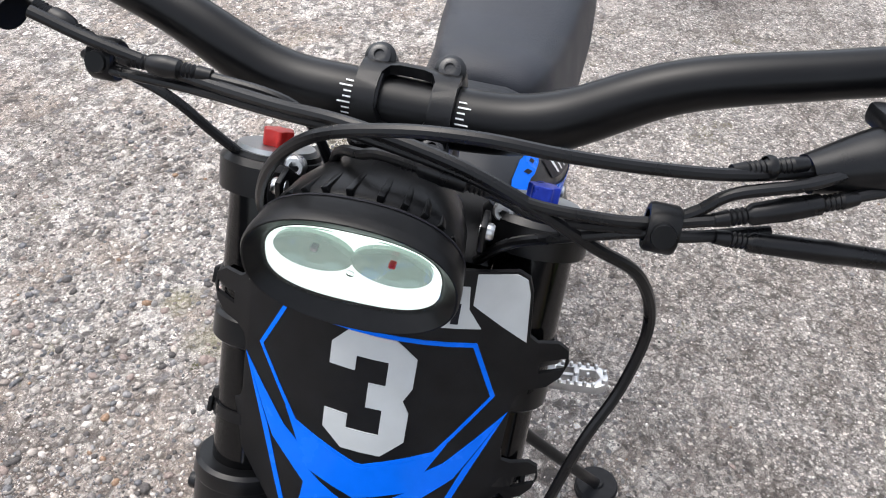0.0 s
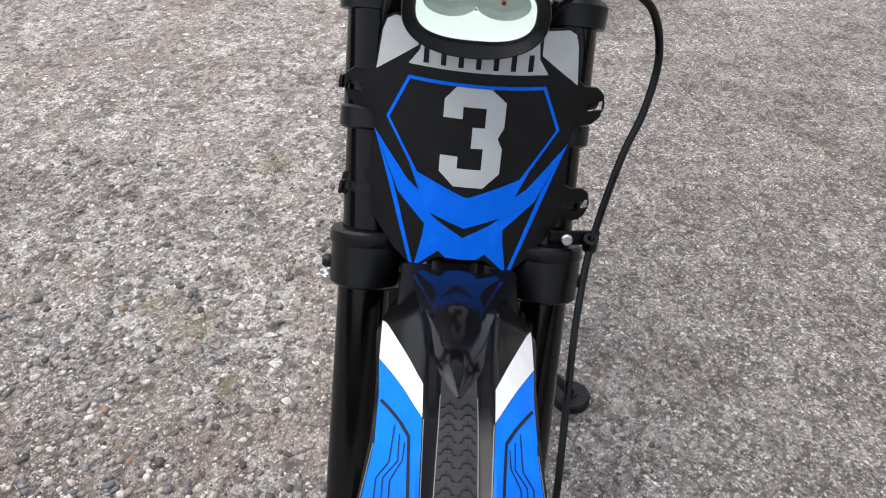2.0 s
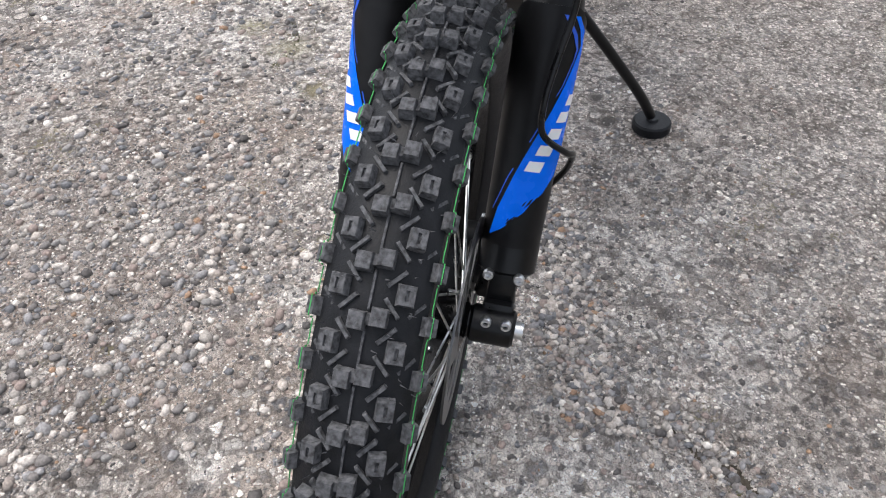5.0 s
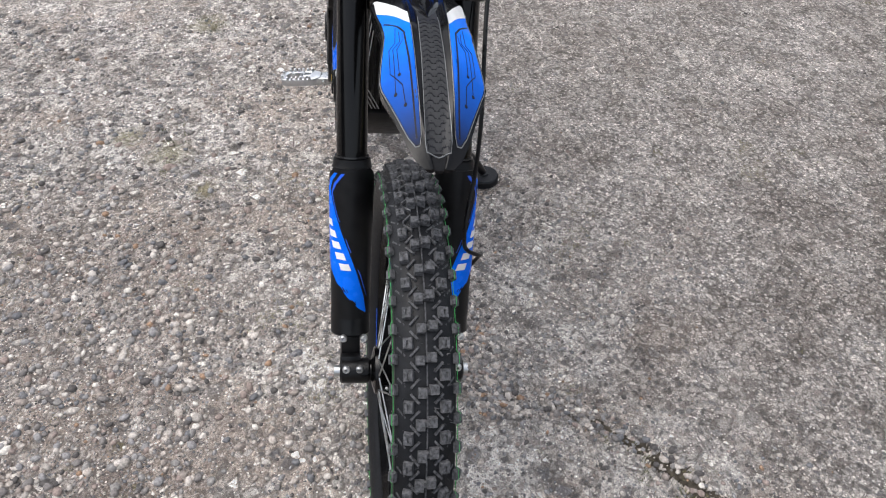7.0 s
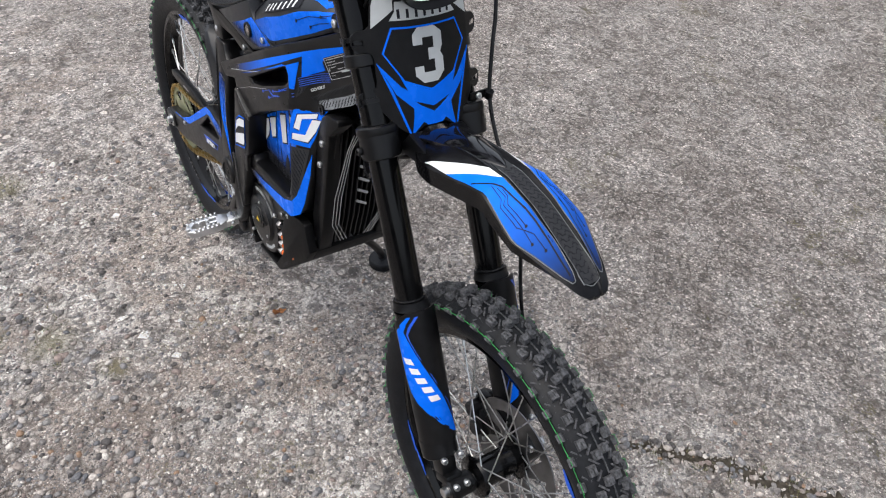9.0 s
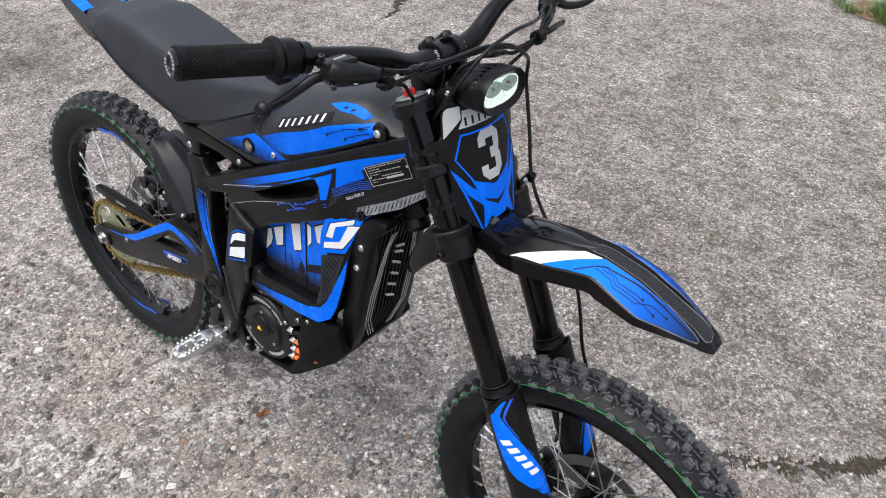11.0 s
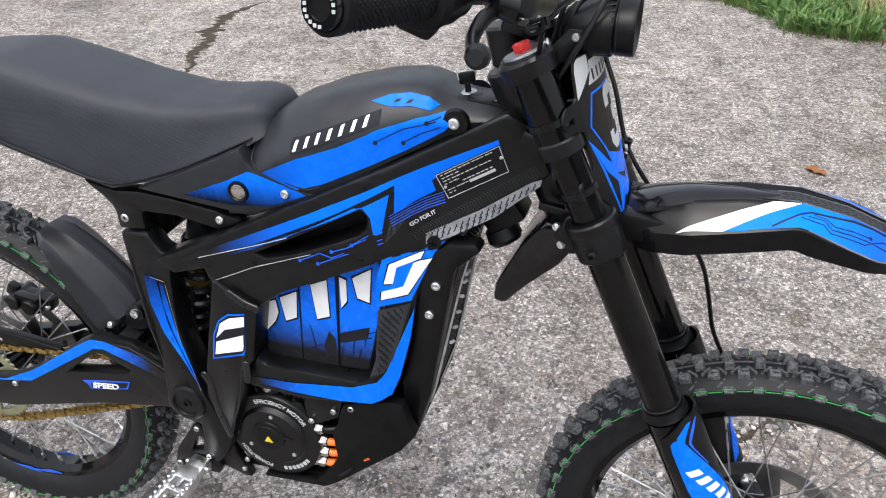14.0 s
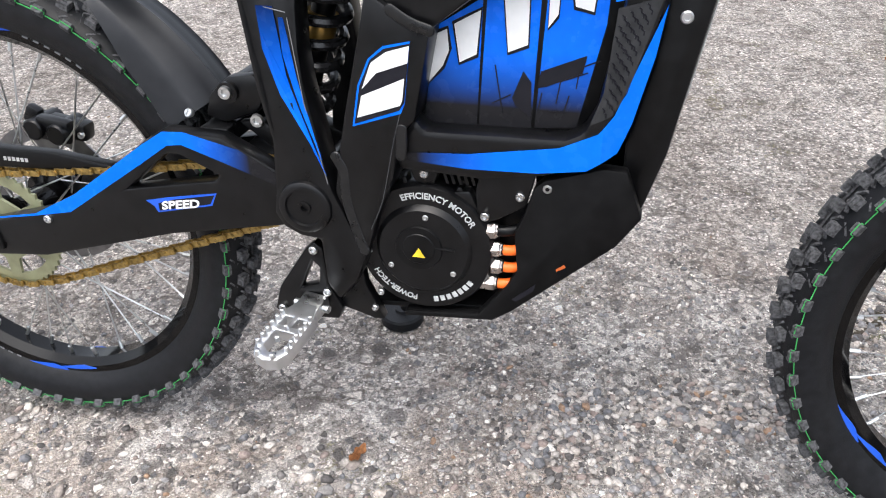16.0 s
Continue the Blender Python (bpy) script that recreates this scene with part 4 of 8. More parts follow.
# ---- handlebar ----
MID = -0.006   # the bar and lamp sit a little to the right of the middle
BAR = [(0.900, -0.380, 1.097), (0.932, -0.284, 1.087), (0.950, -0.19, 1.070), (0.957, -0.125, 1.053), (0.961, -0.072, 1.030), (0.962, -0.03, 1.026)]
bar_pts = BAR + [(x, -y, z + 0.010 * min(1, max(0, (-y - 0.04) / 0.08))) for x, y, z in BAR[::-1]]   # the left half stands a little higher
bar = part("handlebar", tube(bar_pts, [0.0112, 0.0112, 0.0112, 0.0125, 0.0150, 0.0158, 0.0158, 0.0150, 0.0125, 0.0112, 0.0112, 0.0112], 24, 8), bar_black, bike, "black alloy handlebar with a wide rise", at=pose(0, MID - 0.003, -0.003))
for s in (-1, 1):
    for i in range(8):
        a = -0.15 + 0.17 * i
        L = 0.0065 if i % 3 == 0 else 0.0040
        y0 = s * 0.0262
        tick = loft([[Vector((0.962 + 0.0161 * math.cos(q), y, 1.0265 + 0.0161 * math.sin(q))) for q in (a - 0.025, a + 0.025)] for y in (y0, y0 + s * L)], False, False)
        part("scale_mark", tick, white_film, bar, "white setting mark")
stem = []
for s in (-1, 1):
    stem.append(lathe([(0, 0.0158), (0, 0.0192), (0.002, 0.0202), (0.009, 0.0202), (0.011, 0.0192), (0.011, 0.0158)], (0.962, s * 0.0180 - 0.0055, 1.0265), (0, 1, 0), 36))
stem.append(block((0.951, 0, 1.004), (0.040, 0.046, 0.032), (0, 15, 0), 0.004))


def bar_cap(outline, hole, r0, r1):
    """A curved cap lying on the bar: its outline as (y, degrees round the bar)."""
    bm = bmesh.new()
    edges = []
    for loop_ in (outline, hole):
        dense = []
        for (y, a), (y2, a2) in zip(loop_, loop_[1:] + loop_[:1]):
            n = max(1, int(abs(a2 - a) / 12))
            dense += [(y + (y2 - y) * k / n, a + (a2 - a) * k / n) for k in range(n)]
        vs = [bm.verts.new((y, a / 1000, 0)) for y, a in dense]
        edges += [bm.edges.new((vs[i - 1], vs[i])) for i in range(len(vs))]
    bmesh.ops.triangle_fill(bm, use_beauty=True, use_dissolve=False, edges=edges)
    for cut in range(-50, 125, 12):
        bmesh.ops.bisect_plane(bm, geom=bm.verts[:] + bm.edges[:] + bm.faces[:], plane_co=(0, cut / 1000, 0), plane_no=(0, 1, 0))
    got = bmesh.ops.extrude_face_region(bm, geom=bm.faces[:], use_keep_orig=True)
    top = {v for v in got["geom"] if isinstance(v, bmesh.types.BMVert)}
    for v in bm.verts:
        y, a, r = v.co.x, radians(v.co.y * 1000 + 13), r1 if v in top else r0
        v.co = (0.962 + r * math.cos(a), y, 1.0265 + r * math.sin(a))
    bmesh.ops.recalc_face_normals(bm, faces=bm.faces[:])
    return bm


stem.append(bar_cap([(-0.0245, -46), (-0.0245, 118), (-0.011, 120), (-0.008, 106), (0.008, 106), (0.011, 120), (0.0245, 118), (0.0245, -46), (0.011, -48), (0.008, -36), (-0.008, -36), (-0.011, -48)],
                    [(-0.0130, 8), (-0.0138, 30), (-0.0132, 62), (-0.0105, 78), (-0.006, 84), (0.006, 84), (0.0105, 78), (0.0132, 62), (0.0138, 30), (0.0130, 8), (0.0095, -12), (0.005, -18), (-0.005, -18), (-0.0095, -12)], 0.0160, 0.0212))
stem_part = part("bar_clamp", merged(*stem), black_frame, bar, "black bar clamp with socket bolts")
face = Vector((0.695, 0, 0.719))     # the way the clamp's cap faces
rise = Vector((-0.719, 0, 0.695))
for s in (-1, 1):
    for k in (-1, 1):
        p = Vector((0.962, s * 0.0178, 1.0265)) + rise * k * 0.0200
        part("bolt_lug", rod(p - face * 0.014, p + face * 0.0105, 0.0080, seg=24, bevel=0.0022), black_frame, stem_part)
        part("clamp_bolt", bolt_head(p + face * 0.0102, face, 0.0066, 0.0024), spring_steel, bar, "black socket bolt")


def bar_at(y):
    """A point of the bar's line and its direction, for the straight outer part."""
    t = (abs(y) - 0.19) / (0.380 - 0.19)
    a, b = Vector(BAR[2]), Vector(BAR[0])
    p = a + (b - a) * t
    p.y = y
    p.z += 0.010 if y > 0 else 0
    return p


def grip_unit(s):
    inner, outer = bar_at(s * 0.266), bar_at(s * 0.376)
    d = (outer - inner).normalized()
    L = (outer - inner).length
    prof = [(0, 0.011), (0, 0.0245), (0.003, 0.0255), (0.008, 0.0235), (0.010, 0.0172)]
    prof += [(0.010 + (L - 0.022) * k / 6, 0.0168) for k in range(1, 7)]
    prof += [(L - 0.010, 0.0185), (L - 0.001, 0.0185), (L, 0.0165), (L, 0)]
    g = part("grip", lathe(prof, inner, d, 28), grip_rubber, bar, "black rubber grip with a diamond pattern")
    u = d.orthogonal().normalized()
    w = d.cross(u)
    studs = bmesh.new()
    rows, cols = 34, 26
    for i in range(rows):
        for j in range(cols):
            a = 2 * math.pi * (j + 0.5 * (i % 2)) / cols
            c = inner + d * (0.013 + (L - 0.026) * (i + 0.5) / rows)
            o = math.cos(a) * u + math.sin(a) * w
            tan = d.cross(o)
            r = 0.0167
            q = [c + o * r + d * 0.0018, c + o * r + tan * 0.0018, c + o * r - d * 0.0018, c + o * r - tan * 0.0018]
            tip = studs.verts.new(c + o * (r + 0.0012))
            qs = [studs.verts.new(p) for p in q]
            for k in range(4):
                studs.faces.new((qs[k], qs[(k + 1) % 4], tip))
    part("grip_pattern", studs, grip_rubber, g, smooth=0)
    part("bar_end", lathe([(0, 0.0150), (0.002, 0.0155), (0.006, 0.0145), (0.006, 0.0085), (0.002, 0.007), (0.002, 0)], outer - d * 0.001, d, 28), gloss_black, g, "black bar-end plug")
    for k in range(2):
        parts_each("end_mark", [block(tuple(outer + d * 0.0053 + 0.0115 * (math.cos(a) * u + math.sin(a) * w)), (0.0022, 0.0008, 0.0022), (0, 0, 0), 0.0)
                                  for a in [k * math.pi + 0.35 * i - 0.9 for i in range(6)]], grey_film, g, "pale marks as plain bars")
    # throttle or switch housing, inboard of the grip
    h0, h1 = bar_at(s * 0.265), bar_at(s * 0.243)
    part("switch_housing", merged(rod(h0, h1, 0.0225, seg=28, bevel=0.003), block(tuple((h0 + h1) / 2 + Vector((-0.012, 0, -0.016))), (0.030, 0.026, 0.026), (0, 20, 0), 0.005)),
         black_plastic, bar, "black throttle housing" if s < 0 else "black switch housing")
    if s > 0:
        part("warning_label", block(tuple(bar_at(0.262) + Vector((-0.004, -0.0035, 0.006))), (0.012, 0.0008, 0.022), (0, 20, 0), 0.0), white_film, bar, "small white label with dark bars")
    # master cylinder with its lever
    c = bar_at(s * 0.228)
    body_pts = [c + Vector((0.030, -s * 0.010, -0.004)), Vector((0.988, s * 0.232, 1.072)), Vector((0.994, s * 0.205, 1.066)), Vector((1.004, s * 0.178, 1.060))]
    mc = part("brake_master_cylinder", merged(tube(body_pts, [0.011, 0.0155, 0.0145, 0.0085], 16, 5),
                                             lathe([(0, 0.0118), (0, 0.0185), (0.010, 0.0185), (0.010, 0.0118)], bar_at(s * 0.238) , (bar_at(s * 0.22) - bar_at(s * 0.238)), 28),
                                             block(tuple(Vector((0.982, s * 0.222, 1.080))), (0.026, 0.042, 0.010), (0, -8, s * 12), 0.003)), black_frame, bar, "black hydraulic brake master cylinder")
    parts_each("brand_plate", [block((0.9835, s * (0.212 + 0.0052 * i), 1.0856), (0.0045, 0.0034, 0.0006), (0, -8, s * 12), 0.0) for i in range(5)], silver_line, mc, "pale maker's mark as bars")
    part("cap_ring", lathe([(0, 0.006), (0, 0.0085), (0.0015, 0.0085), (0.0015, 0.006)], (1.0015, s * 0.213, 1.066), (1, 0, 0.3), 20), silver_line, mc)
    way = [(0.990, 0.225, 1.060), (1.006, 0.245, 1.052), (1.020, 0.268, 1.054), (1.028, 0.290, 1.064), (1.030, 0.308, 1.074), (1.026, 0.325, 1.080)]
    if s < 0:
        way = [(0.980, 0.222, 1.066), (0.970, 0.245, 1.064), (0.967, 0.268, 1.056), (0.973, 0.295, 1.054), (0.981, 0.318, 1.057), (0.988, 0.334, 1.060)]
    lever = tube([(x, s * y, z) for x, y, z in way],
                 [0.006, 0.0062, 0.0055, 0.005, 0.0052, 0.006], 12, 6)
    part("brake_lever", merged(lever, lathe([(0, 0), (0.0, 0.0055), (0.004, 0.0085), (0.010, 0.0085), (0.014, 0.0055), (0.014, 0)], (way[-1][0], s * (way[-1][1] - 0.005), way[-1][2]), (0, s, 0.2), 16)), black_frame, mc, "black two-finger brake lever")
    for p in ((0.972, s * 0.236, 1.087), (0.998, s * 0.243, 1.062)):
        part("bolt", bolt_head(p, (0.2, 0, 1), 0.0045, 0.003), spring_steel, mc)
    return g


grip_unit(-1)
grip_unit(1)

# ---- number plate: a bowed panel on the fork ----
def plate_x(y, z):
    a = min(abs(y), 0.073)
    return 1.045 + (0.91 - z) * 0.31 - 3.1 * a * a - 0.58 * (abs(y) - a)


def plate_piece(outline, lift=0.0, thick=0.0008, holes=()):
    """A piece of the bowed plate, from its outline (y, z)."""
    bm = bmesh.new()
    edges = []
    for loop in (outline, *holes):
        dense = []
        for i, (y, z) in enumerate(loop):
            y2, z2 = loop[(i + 1) % len(loop)]
            n = max(1, int(abs(y2 - y) / 0.012))
            dense += [(y + (y2 - y) * k / n, z + (z2 - z) * k / n) for k in range(n)]
        vs = [bm.verts.new((y, 0, z)) for y, z in dense]
        edges += [bm.edges.new((vs[i - 1], vs[i])) for i in range(len(vs))]
    bmesh.ops.triangle_fill(bm, use_beauty=True, use_dissolve=False, edges=edges)
    for cut in [k * 0.012 for k in range(-8, 9)] + [-0.073, 0.073]:
        bmesh.ops.bisect_plane(bm, geom=bm.verts[:] + bm.edges[:] + bm.faces[:], plane_co=(cut, 0, 0), plane_no=(1, 0, 0))
    got = bmesh.ops.extrude_face_region(bm, geom=bm.faces[:], use_keep_orig=True)
    top = {v for v in got["geom"] if isinstance(v, bmesh.types.BMVert)}
    for v in bm.verts:
        y, z = v.co.x, v.co.z
        v.co = (plate_x(y, z) + lift + (thick if v in top else 0), y, z)
    bmesh.ops.recalc_face_normals(bm, faces=bm.faces[:])
    return bm


def mirrored(half):
    return half + [(-y, z) for y, z in half[::-1]]


plate_half = [(0.0, 0.812), (0.018, 0.812), (0.036, 0.800), (0.052, 0.812), (0.074, 0.836), (0.082, 0.8362), (0.091, 0.8352), (0.0962, 0.8390), (0.0985, 0.8460), (0.0965, 0.8540), (0.091, 0.8590), (0.081, 0.8615), (0.0755, 0.865), (0.074, 0.872),
              (0.074, 0.901), (0.0755, 0.9060), (0.081, 0.9085), (0.090, 0.9080), (0.0962, 0.9120), (0.0990, 0.9200), (0.0972, 0.9280), (0.091, 0.9338), (0.080, 0.9365), (0.0755, 0.941), (0.072, 0.966), (0.069, 0.974), (0.063, 0.978)]
slots = []
for s in (-1, 1):
    for z in (0.847, 0.921):
        slots.append([(s * 0.084, z - 0.0035), (s * 0.097, z - 0.0045), (s * 0.097, z + 0.0025), (s * 0.084, z + 0.0035)])
plate = part("number_plate", plate_piece(mirrored(plate_half), 0, 0.0022, slots), plate_film, bike, "black race number plate with blue graphics and the number three")
three = [(-0.0145, 0.937), (0.011, 0.937), (0.0225, 0.928), (0.0225, 0.911), (0.0185, 0.903), (0.0225, 0.896), (0.0225, 0.878), (0.011, 0.867), (-0.011, 0.867), (-0.0225, 0.877), (-0.0225, 0.8885),
         (-0.0095, 0.8885), (-0.0095, 0.880), (0.0085, 0.880), (0.0085, 0.8955), (-0.0005, 0.8955), (-0.0005, 0.910), (0.0085, 0.910), (0.0085, 0.924), (-0.0085, 0.924), (-0.0085, 0.9155), (-0.0225, 0.9155), (-0.0225, 0.928)]
part("digit", plate_piece([(y, z) for y, z in three], 0.0022, 0.0005), grey_film, plate, "pale grey block number 3")
hexa = mirrored([(0.0, 0.9395), (0.050, 0.9395), (0.0645, 0.908), (0.040, 0.8715), (0.002, 0.857)])
hexi = mirrored([(0.0, 0.9372), (0.0486, 0.9372), (0.0622, 0.9078), (0.0385, 0.8733), (0.002, 0.8593)])
part("border_line", plate_piece(hexa, 0.0022, 0.0004, [hexi]), blue_film, plate, "blue border line")
chev = mirrored([(0.0, 0.857), (0.004, 0.8575), (0.040, 0.8715), (0.045, 0.8785), (0.036, 0.8600), (0.045, 0.866), (0.073, 0.897), (0.052, 0.856), (0.030, 0.836), (0.031, 0.826), (0.036, 0.801), (0.024, 0.812), (0.018, 0.817), (0.012, 0.8125), (0.0, 0.8120)])
vee = [(-0.028, 0.8455), (0.0, 0.836), (0.028, 0.8455), (0.020, 0.8395), (0.0, 0.8285), (-0.020, 0.8395)]
part("blue_panel", plate_piece(chev, 0.0022, 0.0005, [vee]), blue_film, plate, "blue chevron graphic")
for s in (-1, 1):
    part("blue_stripe", plate_piece([(s * 0.073, 0.897), (s * 0.060, 0.862), (s * 0.040, 0.804), (s * 0.037, 0.804), (s * 0.056, 0.862)], 0.0022, 0.0004), blue_film, plate)
    part("white_corner", plate_piece([(s * 0.0742, 0.9385), (s * 0.0708, 0.9655), (s * 0.0680, 0.9735), (s * 0.0625, 0.9768), (s * 0.044, 0.9768), (s * 0.0445, 0.9605)], 0.0022, 0.0004), grey_film, plate, "pale grey corner panel")
    for z in (0.847, 0.921):
        part("strap", block((plate_x(0.088, z) - 0.0024, s * 0.0875, z), (0.0032, 0.0150, 0.0105), (0, 14, s * 30), 0.001), black_plastic, plate, "black rubber mounting strap")
        ring_at = on_fork(z - 0.008, side=s)
        r_in = 0.0222 if z > 0.9 else 0.0191
        part("strap_band", lathe([(0, r_in), (0, r_in + 0.0018), (0.007, r_in + 0.0018), (0.007, r_in)], ring_at, -down, 36), cable_rubber, plate, "thin black rubber strap")
        part("strap_buckle", block(tuple(ring_at + Vector((0.004, s * (r_in + 0.002), 0.003))), (0.008, 0.003, 0.010), (0, -24.7, s * 12), 0.0008), black_plastic, plate)
part("brand_panel", plate_piece([(-0.0505, 0.9475), (0.0505, 0.9475), (0.0430, 0.9580), (0.0415, 0.970), (-0.0415, 0.970), (-0.0430, 0.9580)], 0.0022, 0.0004), grey_film, plate, "pale panel")
parts_each("brand_mark", [plate_piece([(-0.040 + 0.0125 * i, 0.950), (-0.0362 + 0.0125 * i, 0.950), (-0.0362 + 0.0125 * i, 0.961), (-0.040 + 0.0125 * i, 0.961)], 0.0026, 0.0003) for i in range(7)], dark_line, plate, "maker's mark as dark bars")

# ---- headlight ----
LC = Vector((1.034, -0.0075, 1.0010))


def oval(x, hw, hh, n=56, power=2.3):
    out = []
    hw, hh, sink = hw * 0.862, hh * 0.750, min(0, x - 1.050) * 0.17
    for k in range(n):
        a = 2 * math.pi * k / n
        c, s = math.cos(a), math.sin(a)
        out.append(Vector((x, LC.y + hw * math.copysign(abs(c) ** (2 / power), c), LC.z + sink + hh * math.copysign(abs(s) ** (2 / power), s))))
    return out


lamp = part("headlight", loft([oval(0.990, 0.020, 0.015), oval(0.994, 0.036, 0.027), oval(1.000, 0.044, 0.033), oval(1.020, 0.0500, 0.0375), oval(1.042, 0.0528, 0.0388), oval(1.046, 0.0505, 0.0362), oval(1.048, 0.0545, 0.0393), oval(1.060, 0.0562, 0.0406),
                               oval(1.0655, 0.0562, 0.0406), oval(1.0672, 0.0552, 0.0397), oval(1.0672, 0.0542, 0.0388), oval(1.0618, 0.0476, 0.0300, power=2.7), oval(1.0600, 0.0462, 0.0272, power=2.7), oval(1.056, 0.0440, 0.0256, power=2.7), oval(1.056, 0.0300, 0.0140)], True), black_plastic, bike, "lit oval headlight in a black finned housing")
part("rim_groove", loft([oval(1.0490, 0.0549, 0.0397), oval(1.0496, 0.0553, 0.0400), oval(1.0502, 0.0549, 0.0397)], False), dark_line, lamp)
part("reflector", loft([oval(1.0600, 0.0455, 0.0264, power=2.7), oval(1.0582, 0.0425, 0.0240, power=2.7), oval(1.0568, 0.020, 0.010), oval(1.0568, 0.001, 0.001)], False), glow, lamp, "glowing white reflector")
for s in (-1, 1):
    bowl = lathe([(0.0, 0.0), (0.0002, 0.0090), (0.0014, 0.0150), (0.0032, 0.0172), (0.0034, 0.0178), (0.0010, 0.0178), (-0.001, 0.0)], (1.0576, LC.y + s * 0.0172, LC.z + 0.0060), (1, 0, 0), 32)
    bowl = part("projector", warped(bowl, lambda c: Vector((c.x, c.y, LC.z + 0.0060 + (c.z - LC.z - 0.0060) * 0.58))), glow_low, lamp, "dim greenish projector bowl")
    part("chip", block((1.0590, LC.y + s * 0.0172, LC.z + 0.0066), (0.004, 0.0030, 0.0022), (0, 0, 0), 0.0006), red if s > 0 else silver_line, bowl, "small lamp chip")
pane = part("lens", loft([oval(1.0622, 0.0460, 0.0270, power=2.7), oval(1.0634, 0.030, 0.018), oval(1.0637, 0.002, 0.002), oval(1.0629, 0.002, 0.002), oval(1.0626, 0.030, 0.018), oval(1.0614, 0.0460, 0.0270, power=2.7)], False), glass, lamp, "clear lamp glass")
pane.visible_shadow = False
for k in range(26):
    a = 2 * math.pi * k / 26
    c, s = math.cos(a), math.sin(a)
    q = Vector((0, 0.0405 * math.copysign(abs(c) ** 0.87, c), 0.0255 * math.copysign(abs(s) ** 0.87, s)))
    fin = block((1.022, LC.y + q.y * 0.985, LC.z + q.z * 1.02), (0.046, 0.0034, 0.0108), (math.degrees(a) - 90, 0, 0), 0.0008)
    part("cooling_fin", warped(fin, lambda v: Vector((v.x, LC.y + (v.y - LC.y) * (0.80 + 0.2 * min(1, (v.x - 1.0) / 0.045)), LC.z + min(0, v.x - 1.050) * 0.17 + (v.z - LC.z) * (0.80 + 0.2 * min(1, (v.x - 1.0) / 0.045))))), black_plastic, lamp)
for s in (-1, 1):
    part("lamp_bracket", merged(slab([(0.955, 0.952), (0.985, 0.955), (1.020, 0.990), (1.018, 1.004), (1.005, 1.004), (0.975, 0.972), (0.955, 0.968)], LC.y + s * 0.0482, LC.y + s * 0.0512, (), 0.0006)), black_frame, lamp)
    part("bracket_bolt", bolt_head((1.012, LC.y + s * 0.0507, 0.997), (0, s, 0), 0.005, 0.004), steel, lamp)

def fine_line(q):
    """The same closed line with points every 15 mm."""
    out = []
    for (x, z), (x2, z2) in zip(q, q[1:] + q[:1]):
        n = max(1, int(math.hypot(x2 - x, z2 - z) / 0.015))
        out += [(x + (x2 - x) * k / n, z + (z2 - z) * k / n) for k in range(n)]
    return out


# ---- front mudguard ----
FX = [1.075, 1.11, 1.147, 1.20, 1.255, 1.308, 1.327, 1.355, 1.395, 1.411, 1.419, 1.424]
FZ = [0.806, 0.818, 0.827, 0.834, 0.836, 0.826, 0.819, 0.808, 0.788, 0.778, 0.772, 0.768]
FW = [0.034, 0.050, 0.0575, 0.0525, 0.0500, 0.0555, 0.0570, 0.0475, 0.0330, 0.0258, 0.0215, 0.0150]
FE = [0.772, 0.773, 0.779, 0.788, 0.800, 0.784, 0.778, 0.770, 0.758, 0.752, 0.749, 0.747]


def fender_row(x):
    return [float(np.interp(x, FX, q)) for q in (FZ, FW, FE)]


def fender_z(x, y):
    """The height of the mudguard's top: a sunk middle channel, raised ribs, then sloping wings."""
    zc, w, e = fender_row(x)
    u = min(1, abs(y) / w)
    rib = 0.0022 * math.exp(-((u - 0.40) / 0.07) ** 2) * min(1, max(0, (x - 1.12) / 0.08))
    side = zc - 0.006 + rib - (zc - 0.006 - (e + 0.016)) * max(0, (u - 0.42) / 0.58) ** 1.25
    return side if u > 0.30 else min(side, zc - 0.007)


xs = [1.075 + (1.424 - 1.075) * i / 40 for i in range(41)]
us = [-1 + 2 * j / 28 for j in range(29)]
rings = []
for x in xs:
    zc, w, e = fender_row(x)
    top = [Vector((x, u * w, fender_z(x, u * w))) for u in us]
    skirt = 0.026 if x < 1.27 else max(0.003, 0.026 * (1.41 - x) / 0.14)
    low = [Vector((x, u * (w - 0.003), fender_z(x, u * w) - (skirt if abs(u) > 0.99 else 0.004))) for u in us[::-1]]
    rings.append(top + low)
fender = part("front_mudguard", loft(rings), fender_black, bike, "glossy black front mudguard with blue and white graphics", smooth=50)


